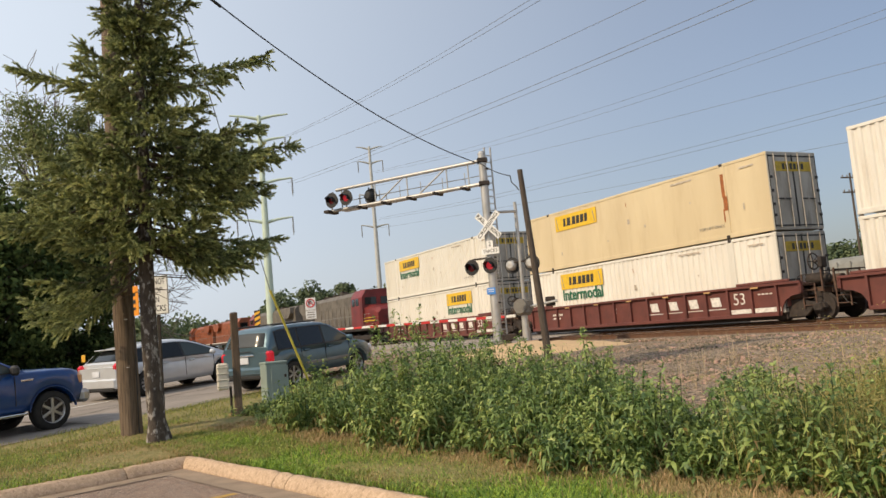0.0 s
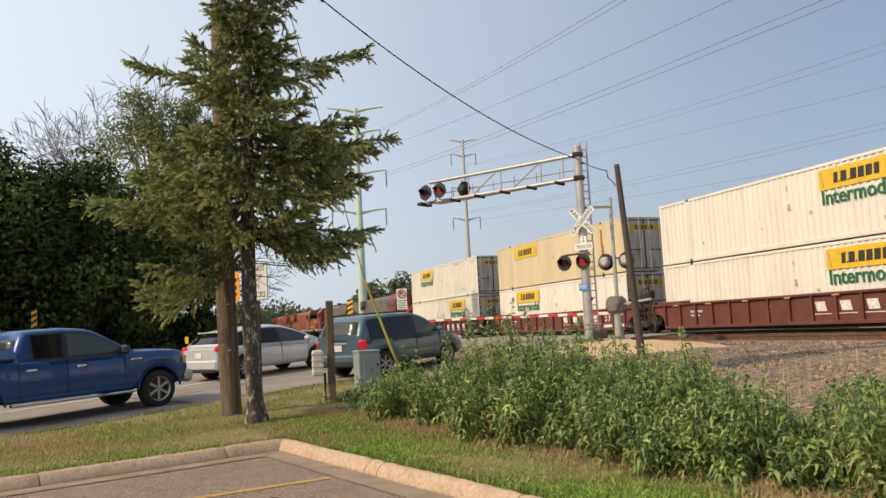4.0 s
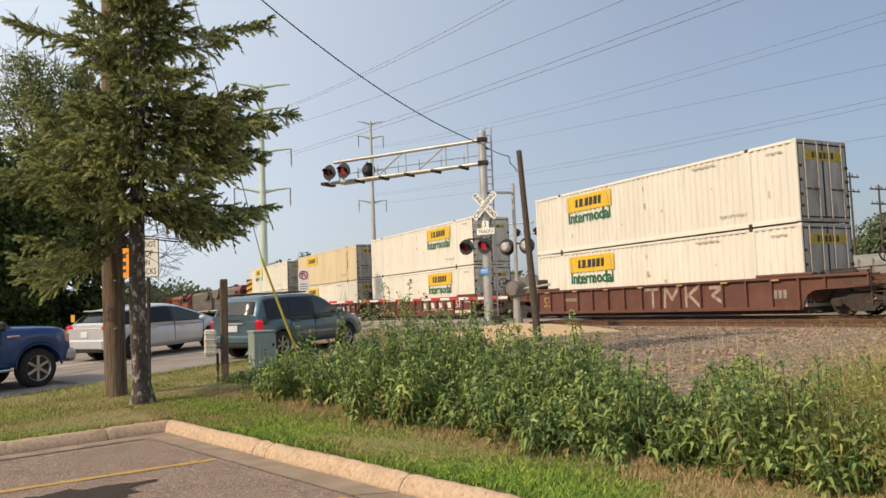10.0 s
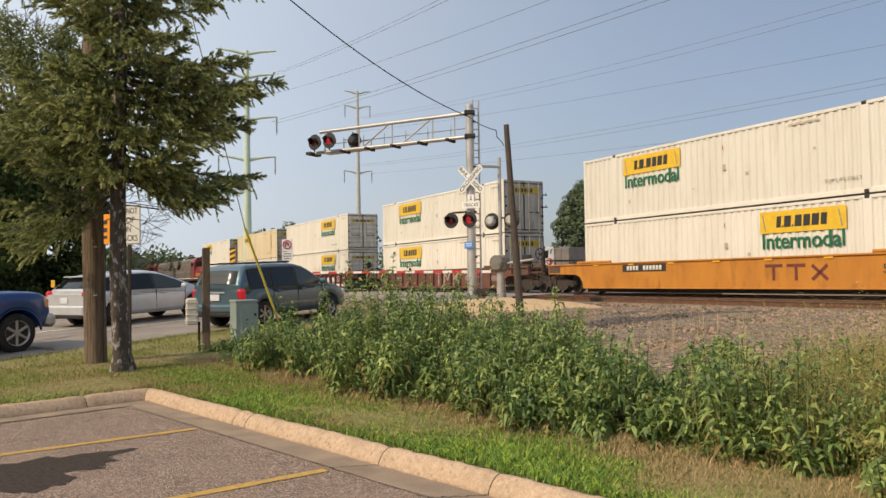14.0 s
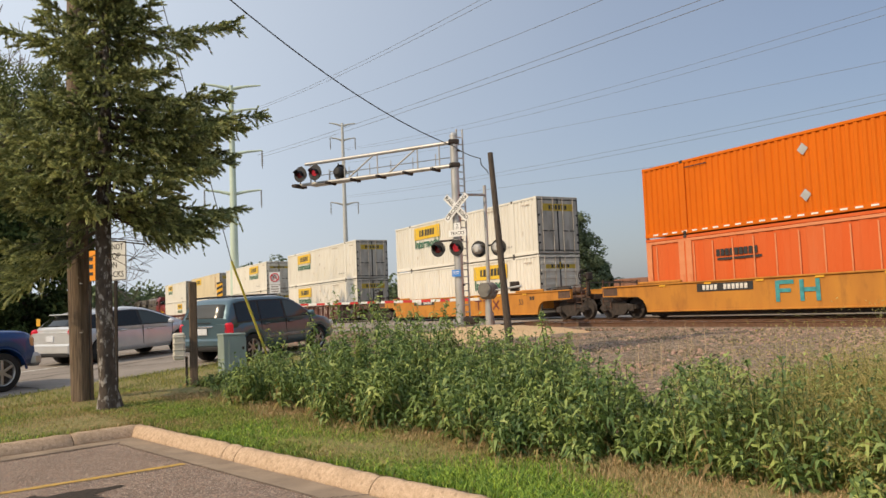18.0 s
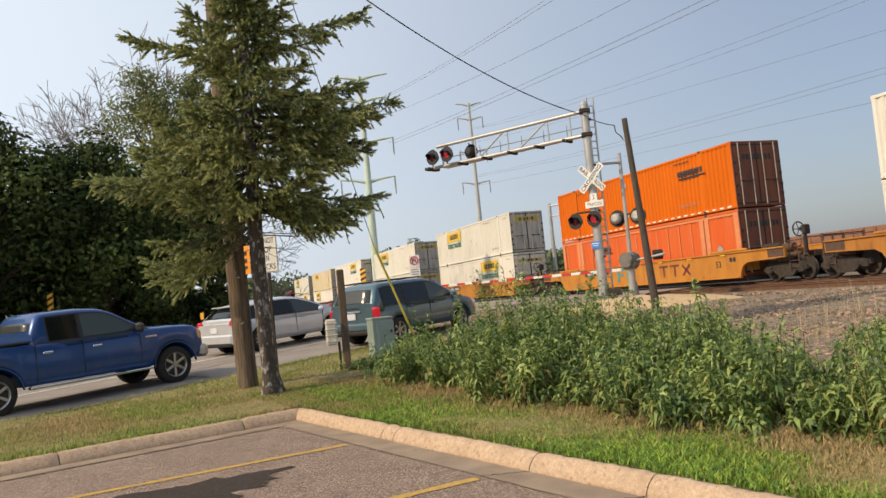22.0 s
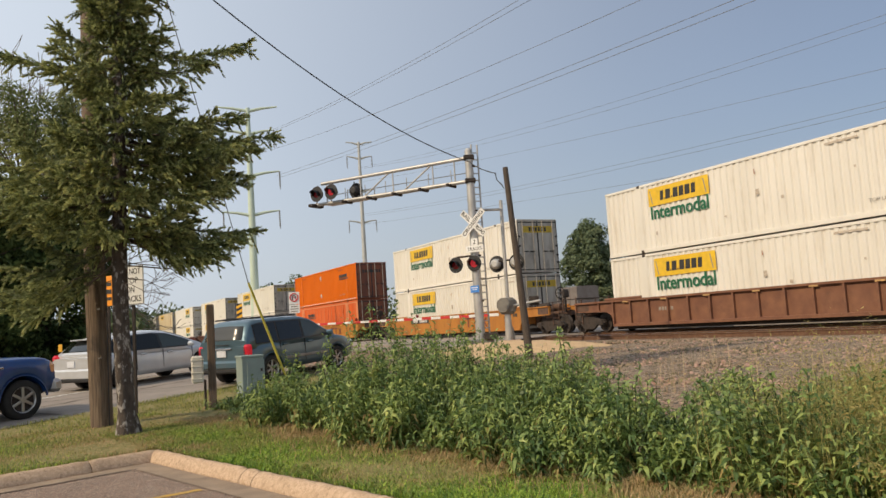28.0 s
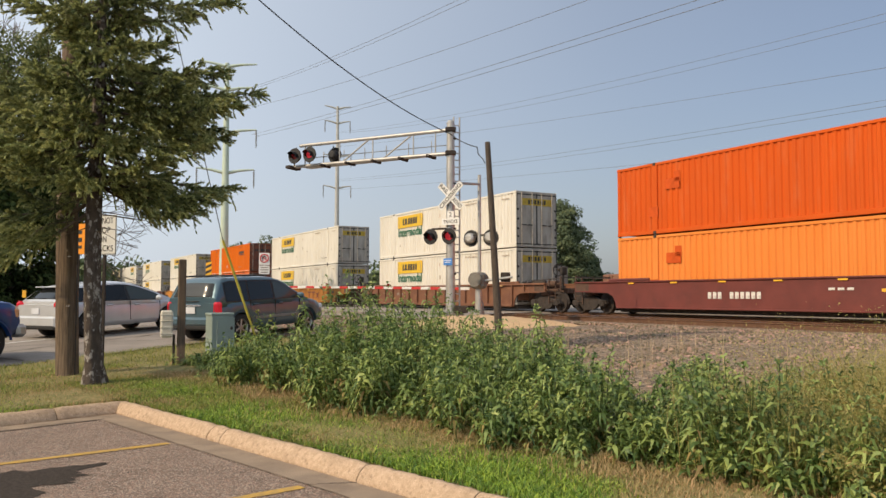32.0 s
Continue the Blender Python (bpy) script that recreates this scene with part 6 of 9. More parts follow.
for k in range(6):
    q = FAR_FOOT + far_dir * (0.9 + k * 1.4)
    part("upright", Shape().tube([q + Vector((0, 0, 6.87)), q + Vector((0, 0, 7.72))], 0.028, 6), M["alu"], far_arm)
for d, turn, lit in ((8.2, 0, True), (7.4, 180, False), (6.6, 180, False)):
    q = FAR_FOOT + far_dir * d + Vector((0, 0, 7.0))
    flasher(fc, (q.x, q.y, q.z), FACE_IN + turn, lit)
    part("lamp_hanger", Shape().box((q.x, q.y, q.z), (0.08, 0.5, 0.5), 0.01, far_turn), M["dark_iron"], fc)

# freight cars parked on the siding far beyond
def freight_car(label, s, length, top, paint, round_top):
    """A parked car: ribbed body on a sill, with two bogies."""
    b = TRACK_AT + AHEAD * s + ACROSS * 30
    c = thing("freight_car", label, "freight car", pose(b.x, b.y, 0.42, 0, 0, TRAIN_YAW), group="freight cars on the siding")
    h, w = top - 0.42, 1.45
    prof = [(w, 1.1), (w, h - (0.7 if round_top else 0.1)), (w * 0.72, h - 0.15 if round_top else h), (0, h), (-w * 0.72, h - 0.15 if round_top else h), (-w, h - (0.7 if round_top else 0.1)), (-w, 1.1)]
    ends = [(-length / 2, 0.82 if round_top else 1.0), (-length / 2 + 1.2, 1.0), (length / 2 - 1.2, 1.0), (length / 2, 0.82 if round_top else 1.0)]
    part("body", Shape().loft([[(x, y * k, z * k + 1.1 * (1 - k)) for y, z in prof] for x, k in ends], smooth=round_top), paint, c)
    n = int(length / 1.2)
    for k in range(n):
        part("side_rib", Shape().box((-length / 2 + 1.3 + (length - 2.6) * k / (n - 1), w + 0.03, (h + 0.6) / 2), (0.10, 0.08, h - (1.3 if round_top else 0.75)), 0.01), paint, c)
    part("sill", Shape().box((0, 0, 1.0), (length + 0.6, 2.6, 0.24), 0.03), M["grime"], c)
    for x in (-length / 2 + 2, length / 2 - 2):
        tr = part("truck", TRUCK_FRAME, None, c, "grimy two-axle bogie", pose(x, 0, 0.1))
        for d, me in WHEELSETS:
            part("wheelset", me, None, tr, "", pose(d, 0, 0.4))


freight_car("dusty brown gondola car on the far siding", 25.0, 17.0, 3.75, M["siding_brown"], False)
freight_car("pale grey covered hopper car on the far siding", 8.2, 14.5, 4.35, M["siding_grey"], True)
freight_car("dull grey-brown boxcar on the far siding", 51.0, 17.0, 4.9, M["siding_dull"], False)


# ---- poles, wires ----
WOOD = Vector((-6.15, 14.1, 0))
WOOD.z = ground_at(WOOD.x, WOOD.y)
wp = thing("utility_pole", "thick weathered wooden utility pole", "utility pole")
rings = []
for k in range(15):
    f = k / 14
    r = 0.186 - 0.064 * f
    z = WOOD.z - 0.1 + f * 13.5
    rings.append([(WOOD.x + (r + 0.008 * math.sin(5 * a + 7 * f)) * math.cos(a) - 0.07 * min(1.0, f * 5.0), WOOD.y + (r + 0.008 * math.sin(5 * a + 7 * f)) * math.sin(a), z) for a in np.linspace(0, 2 * math.pi, 21)[:-1]])
part("pole", Shape().loft(rings), M["pole_wood"], wp)
pr = random.Random(8)
for k in range(14):
    a, z = pr.uniform(3.6, 6.0), WOOD.z + pr.uniform(0.2, 3.2)
    c = Vector((WOOD.x + 0.176 * math.cos(a), WOOD.y + 0.176 * math.sin(a), z))
    part("knot", Shape().tube([c - Vector((math.cos(a), math.sin(a), 0)) * 0.02, c + Vector((math.cos(a), math.sin(a), 0)) * 0.012], [pr.uniform(0.018, 0.034), 0.012], 7), M["pole_wood"], wp)
for z, w in ((2.05, 0.012), (1.2, 0.010)):
    part("staple", Shape().box((WOOD.x + 0.06, WOOD.y - 0.176, WOOD.z + z), (0.05, 0.02, w)), M["steel"], wp)
part("crossarm", Shape().box((WOOD.x, WOOD.y - 0.2, 13.1), (2.4, 0.1, 0.12), 0.01), M["pole_wood"], wp)
part("ground_wire", Shape().tube([(WOOD.x + 0.17, WOOD.y - 0.09, WOOD.z), (WOOD.x + 0.14, WOOD.y - 0.09, 9)], 0.008, 5), M["wire"], wp)

OLD0, OLD1 = Vector((1.95, 20.6, 0.40)), Vector((1.67, 20.8, 5.64))
op = thing("old_pole", "dark leaning old wooden pole without crossarm", "pole")
part("pole", Shape().tube([OLD0, OLD0.lerp(OLD1, 0.5), OLD1], [0.105, 0.085, 0.070], 14), M["old_pole"], op)


def sag_wire(name, a, b, sag, r, material, label, n=24):
    pts = []
    for k in range(n + 1):
        f = k / n
        p = a.lerp(b, f)
        p.z -= 4 * sag * f * (1 - f)
        pts.append(p)
    w = thing(name, label, "wire")
    part("strand", Shape().tube(pts, r, 5), material, w)
    return w


w_mast = MAST + Vector((0.0, -0.15, 6.34))
service = sag_wire("service_wire", Vector((WOOD.x, WOOD.y, 9.95)), w_mast, 0.66, 0.017, M["wire"], "black service wire from the pole to the signal mast")
part("splice", Shape().tube([(-5.05, 16.24, 9.19), (-4.85, 16.63, 9.06)], 0.035, 6), M["wire"], service)
drop = sag_wire("drop_wire", w_mast, OLD1 + Vector((-0.26, 0.1, -0.12)), 0.06, 0.015, M["wire"], "black drop wire hanging between mast and old pole", 14)
part("loop", Shape().tube([OLD1 + Vector((-0.26, 0.1, -0.12)), OLD1 + Vector((-0.24, 0.1, -0.30)), OLD1 + Vector((-0.12, 0.03, -0.44)), OLD1 + Vector((-0.07, 0, -0.55))], 0.014, 5), M["wire"], drop)

GUY_TOP, GUY_LOW = Vector((-4.16, 16.66, 2.75)), Vector((-3.48, 17.3, 0.40))
guy = thing("guy_wire", "steel guy wire with a yellow plastic guard", "guy wire")
gd = (GUY_TOP - GUY_LOW)
part("strand", Shape().tube([GUY_LOW, GUY_TOP, Vector((WOOD.x + 0.1, WOOD.y + 0.1, 12.9))], 0.010, 5), M["wire_far"], guy)
part("guard", Shape().tube([GUY_LOW + gd * 0.02, GUY_TOP], 0.026, 8), M["guard"], guy, "yellow plastic guard")

# ---- signs ----
def sign_post(at, z0, z1, r=0.03, material="dark_iron"):
    return Shape().box((at[0], at[1], (z0 + z1) / 2), (r * 1.6, r * 1.6, z1 - z0), 0.004)


STOP = Vector((-6.25, 15.72, 2.78))
st = thing("traffic_sign", "white rectangular sign with black letters on a dark post", "traffic sign")
part("post", sign_post((STOP.x + 0.03, STOP.y + 0.05), ground_at(STOP.x, STOP.y) - 0.05, STOP.z + 0.3, 0.035), M["dark_iron"], st)
part("second_post", sign_post((STOP.x - 0.16, STOP.y + 0.06), ground_at(STOP.x, STOP.y) - 0.05, STOP.z - 0.3, 0.022), M["dark_iron"], st)
face = -14
panel = part("panel", Shape().box((0, 0, 0), (0.61, 0.01, 0.78), 0.004), M["white_sign"], st, "white panel", pose(STOP.x, STOP.y, STOP.z, 0, 0, face))
for wd, z, wdt in (("DO NOT", 0.27, 0.46), ("STOP", 0.09, 0.34), ("ON", -0.09, 0.18), ("TRACKS", -0.27, 0.48)):
    part("lettering", lettering(wd, 0.17, M["ink"], wdt), None, panel, "", pose(0, -0.008, z))
part("border", Shape().box((0, -0.006, 0.375), (0.58, 0.004, 0.012)).box((0, -0.006, -0.375), (0.58, 0.004, 0.012)).box((0.29, -0.006, 0), (0.012, 0.004, 0.75)).box((-0.29, -0.006, 0), (0.012, 0.004, 0.75)), M["ink"], panel)

og = thing("warning_sign", "orange and black marker panel on a post", "traffic sign")
OG = Vector((-7.70, 18.02, 2.86))
part("post", sign_post((OG.x, OG.y + 0.03), float(road_z(OG.x, OG.y)) - 0.05, OG.z + 0.3), M["dark_iron"], og)
pan = part("panel", Shape().box((0, 0, 0), (0.36, 0.01, 0.68), 0.02), M["orange_sign"], og, "orange panel", pose(*OG, 0, 0, -18))
part("marks", Shape().box((0, -0.008, 0.15), (0.2, 0.004, 0.08)).box((0.02, -0.008, -0.02), (0.16, 0.004, 0.10)).box((0, -0.008, -0.18), (0.2, 0.004, 0.07)), M["ink"], pan)

nu = thing("no_turn_sign", "white sign with a red circle and slash", "traffic sign")
NU = Vector((-9.33, 47.08, 3.55))
part("post", sign_post((NU.x, NU.y + 0.04), float(road_z(NU.x, NU.y)) - 0.1, NU.z + 0.3), M["steel"], nu)
pan = part("panel", Shape().box((0, 0, 0), (0.62, 0.012, 0.72), 0.006), M["white_sign"], nu, "", pose(NU.x, NU.y, NU.z + 0.22, 0, 0, 8))
part("ring", Shape().tube([(0.23 * math.cos(a), -0.012, 0.04 + 0.23 * math.sin(a)) for a in np.linspace(0, 2 * math.pi, 29)], 0.034, 6, False), M["red_sign"], pan)
part("slash", Shape().box((0, -0.014, 0.04), (0.42, 0.006, 0.05), 0, Matrix.Rotation(radians(40), 3, "Y")), M["red_sign"], pan)
part("arrow", Shape().tube([(-0.09, -0.01, -0.09), (-0.09, -0.01, 0.10), (0, -0.01, 0.17), (0.09, -0.01, 0.10), (0.09, -0.01, 0.0)], 0.028, 6), M["ink"], pan)
part("lower_panel", Shape().box((0, 0, -0.64), (0.62, 0.012, 0.50), 0.006), M["white_sign"], pan)
for z, w in ((-0.50, 0.4), (-0.64, 0.46), (-0.78, 0.4)):
    part("lower_bar", Shape().box((0, -0.01, z), (w, 0.004, 0.06)), M["ink_grey"], pan)


ls = thing("lane_sign", "white lane sign with a black arrow over a red circle", "traffic sign")
part("post", sign_post((7.33, 56.05), ground_at(7.33, 56) - 0.4, 3.8), M["steel"], ls)
pan = part("panel", Shape().box((0, 0, 0), (0.58, 0.012, 1.36), 0.006), M["white_sign"], ls, "", pose(7.33, 56.0, 3.14, 0, 0, 0))
part("arrow", Shape().tube([(-0.12, -0.012, 0.18), (-0.12, -0.012, 0.46), (-0.2, -0.012, 0.36)], 0.035, 6).tube([(0.10, -0.012, 0.18), (0.10, -0.012, 0.40), (0.2, -0.012, 0.5)], 0.035, 6), M["ink"], pan)
part("ring", Shape().tube([(0.2 * math.cos(a), -0.012, -0.36 + 0.2 * math.sin(a)) for a in np.linspace(0, 2 * math.pi, 25)], 0.032, 6, False), M["red_sign"], pan)
part("slash", Shape().box((0, -0.014, -0.36), (0.36, 0.006, 0.05), 0, Matrix.Rotation(radians(40), 3, "Y")), M["red_sign"], pan)


def object_marker(x, y, top, facing):
    t = thing("object_marker", "yellow and black diagonal striped marker on a post", "road marker", group="striped road markers")
    z0 = float(road_z(x, y)) - 0.05
    part("post", sign_post((x, y + 0.03), z0, top), M["dark_iron"], t)
    p = part("panel", Shape().box((0, 0, 0), (0.31, 0.01, 0.92), 0.004), M["yellow_sign"], t, "", pose(x, y, top - 0.45, 0, 0, facing))
    for k in range(4):
        z = -0.42 + k * 0.26
        part("stripe", Shape().prism([(-0.15, max(-0.455, z + 0.0)), (0.15, z + 0.13), (0.15, min(0.455, z + 0.25)), (-0.15, z + 0.12)], -0.010, -0.006), M["ink"], p)


object_marker(-10.38, 38.9, 3.27, -12)
object_marker(-21.45, 30.1, 3.22, -10)
dl = thing("delineator", "short yellow reflector on a thin post", "road marker")
part("post", sign_post((-13.9, 28.3), float(road_z(-13.9, 28.3)) - 0.05, 1.75, 0.02), M["dark_iron"], dl)
part("reflector", Shape().box((-13.9, 28.25, 1.66), (0.14, 0.02, 0.26), 0.01), M["yellow_sign"], dl)

# ---- timber post with a meter box, utility cabinet ----
PO = Vector((-4.66, 15.6, 0))
PO.z = ground_at(PO.x, PO.y)
po = thing("service_post", "weathered timber service post with a pale meter box", "post")
part("post", Shape().box((PO.x, PO.y, PO.z + 0.97), (0.145, 0.145, 2.06), 0.02, Matrix.Rotation(radians(20), 3, "Z")), M["post"], po)
mb = part("meter_box", Shape().box((PO.x - 0.25, PO.y - 0.10, PO.z + 0.76), (0.22, 0.22, 0.52), 0.03, Matrix.Rotation(radians(20), 3, "Z")), M["meter"], po, "pale plastic meter box")
for k in range(4):
    part("box_rib", Shape().box((PO.x - 0.25, PO.y - 0.10, PO.z + 0.58 + k * 0.12), (0.235, 0.235, 0.025), 0.006, Matrix.Rotation(radians(20), 3, "Z")), M["meter"], mb)
part("conduit", Shape().tube([(PO.x - 0.12, PO.y - 0.06, PO.z), (PO.x - 0.12, PO.y - 0.06, PO.z + 0.56)], 0.025, 8), M["dark_iron"], po)
CB = Vector((-4.12, 16.35, 0))
CB.z = ground_at(CB.x, CB.y)
cb = thing("utility_cabinet", "grey-green metal utility cabinet in the weeds", "utility cabinet")
tz = Matrix.Rotation(radians(32), 3, "Z")
part("body", Shape().box((CB.x, CB.y, CB.z + 0.44), (0.44, 0.40, 0.88), 0.012, tz), M["cabinet"], cb)
part("lid", Shape().box((CB.x, CB.y, CB.z + 0.895), (0.47, 0.43, 0.05), 0.012, tz), M["cabinet"], cb)
fr = tz @ Vector((0.06, -0.205, 0))
part("door", Shape().box((CB.x + fr.x * 1.0, CB.y + fr.y, CB.z + 0.45), (0.36, 0.015, 0.76), 0.004, tz), M["cabinet"], cb)
part("latch", Shape().box((CB.x + fr.x * 1.0 + 0.12, CB.y + fr.y - 0.01, CB.z + 0.62), (0.04, 0.03, 0.06), 0.006, tz), M["dark_iron"], cb)

# ---- power line ----
def pylon(name, label, foot, top, levels, arm, r0, r1, material, facing):
    """A tubular steel pole with curved davit arms and hanging insulators."""
    t = thing(name, label, "transmission pole")
    part("pole", Shape().tube([foot, (foot[0], foot[1], foot[2] + (top - foot[2]) * 0.5), (foot[0], foot[1], top)], [r0, (r0 + r1) / 2, r1], 14), material, t)
    d = Vector((math.cos(facing), math.sin(facing), 0))
    for k, (z, ln) in enumerate(levels):
        for s in (-1, 1):
            a = Vector((foot[0], foot[1], z))
            e = a + d * s * ln
            part("davit_arm", Shape().tube([a + Vector((0, 0, -0.1)), a + d * s * ln * 0.5 + Vector((0, 0, 0.25)), e + Vector((0, 0, 0.42))], [r1 * 0.9, r1 * 0.65, r1 * 0.4], 8), material, t)
            if k:
                ins = Shape()
                for i in range(8):
                    ins.tube([e + Vector((0, 0, 0.36 - i * 0.24)), e + Vector((0, 0, 0.28 - i * 0.24))], 0.12, 8)
                ins.tube([e + Vector((0, 0, 0.4)), e + Vector((0, 0, -1.75))], 0.05, 6)
                part("insulator", ins, M["grey_box"], t)
    return t


PY1, PY2 = Vector((-22.9, 92.2, 0.6)), Vector((-15.1, 139.2, 0.6))
pylon("transmission_pole", "tall pale green steel transmission pole with davit arms", PY1, 28.7, ((28.4, 3.4), (25.6, 2.9), (20.6, 3.4), (15.9, 3.2)), 3.2, 0.56, 0.24, M["pylon"], 0.22)
pylon("transmission_pole", "grey steel transmission pole with short davit arms", PY2, 35.0, ((34.6, 2.3), (32.0, 2.2), (26.0, 2.4), (20.5, 2.4)), 2.2, 0.52, 0.22, M["pylon_grey"], 0.22)


def conductor(base, side, z, label="grey power line conductor"):
    """A wire from a pole back along the tracks; z gives (metres back, height) three times."""
    (k0, z0), (k1, z1), (k2, z2) = z
    c = np.polyfit([k0, k1, k2], [z0, z1, z2], 2)
    pts = []
    for k in np.linspace(0, 175, 30):
        p = base - AHEAD * k + ACROSS * side
        pts.append((p.x, p.y, max(float(np.polyval(c, k)), 8.0)))
    w = thing("power_line", label, "wire", group="power line conductors")
    part("strand", Shape().tube(pts, 0.016, 5), M["wire_far"], w)


for side, z in ((0.0, ((0, 30.4), (41.5, 25.4), (84.7, 21.8))), (0.7, ((0, 30.3), (41.5, 25.0), (84.7, 21.4))), (0.0, ((0, 27.8), (62.6, 20.6), (84.2, 18.5))), (0.0, ((0, 22.0), (50.8, 17.7), (83.9, 15.7))),
                (0.7, ((0, 21.8), (50.8, 17.4), (83.9, 15.4))), (0.0, ((0, 20.2), (66.1, 14.6), (83.5, 13.3)))):
    conductor(PY2, side, z)
for side, z in ((3.0, ((0, 26.3), (5.3, 25.6), (53.4, 20.9))), (3.3, ((0, 26.2), (5.3, 25.5), (53.4, 20.7))), (3.0, ((0, 23.9), (37.9, 19.2), (63, 16.8))), (3.0, ((0, 20.6), (36.6, 17.1), (68, 14.6))), (3.4, ((0, 20.4), (36.6, 16.9), (68, 14.4)))):
    conductor(PY1, side, z)


def wood_utility(x, y, top, arms):
    t = thing("utility_pole", "distant wooden utility pole with crossarms", "utility pole", group="distant utility poles")
    part("pole", Shape().tube([(x, y, 0.2), (x, y, top)], [0.17, 0.10], 8), M["old_pole"], t)
    for k in range(arms):
        part("crossarm", Shape().box((x, y, top - 0.5 - k * 1.6), (2.6, 0.14, 0.14), 0, Matrix.Rotation(0.4, 3, "Z")), M["old_pole"], t)
        for d in (-1.1, -0.4, 0.4, 1.1):
            part("insulator", Shape().tube([(x + d * 0.92, y + d * 0.39, top - 0.45 - k * 1.6), (x + d * 0.92, y + d * 0.39, top - 0.2 - k * 1.6)], 0.07, 6), M["grey_box"], t)


wood_utility(42.3, 86.2, 14.6, 2)
wood_utility(45.5, 86.6, 13.2, 2)
wood_utility(53.0, 92.0, 10.5, 1)
wood_utility(12.3, 104.0, 13.0, 2)
wood_utility(25.5, 62.0, 8.3, 0)

# ---- vehicles; x ahead, y left, z up from the road, 0 midway between the axles ----
def wheel_meshes(R, width, spokes, rim):
    ty = Shape()
    prof = [(-width / 2, R * 0.66), (-width / 2, R * 0.90), (-width * 0.40, R * 0.985), (-width * 0.2, R), (width * 0.2, R), (width * 0.40, R * 0.985), (width / 2, R * 0.90), (width / 2, R * 0.66)]
    n = 32
    rings = [[(r * math.cos(2 * math.pi * k / n), y, r * math.sin(2 * math.pi * k / n)) for y, r in prof] for k in range(n + 1)]
    ty.loft(rings, closed=False, caps=False)
    tyre = ty.mesh("tyre", M["tyre"])
    ri = Shape()
    o = -width / 2
    ri.loft([[(r * math.cos(2 * math.pi * k / n), o + d, r * math.sin(2 * math.pi * k / n)) for r, d in ((R * 0.665, 0.0), (R * 0.635, 0.005), (R * 0.60, 0.06))] for k in range(n + 1)], closed=False, caps=False)
    ri.tube([(0, o + 0.012, 0), (0, o + 0.05, 0)], R * 0.15, 14)
    for k in range(spokes):
        a = 2 * math.pi * k / spokes
        ri.box((R * 0.38 * math.cos(a), o + 0.035, R * 0.38 * math.sin(a)), (R * 0.54, 0.03, R * 0.14), 0.008, Matrix.Rotation(-a, 3, "Y"))
    disc_sh = Shape().tube([(0, o + 0.06, 0), (0, o + 0.08, 0)], R * 0.62, 24)
    return tyre, ri.mesh("rim", rim), disc_sh.mesh("brake_disc", M["dark_iron"])


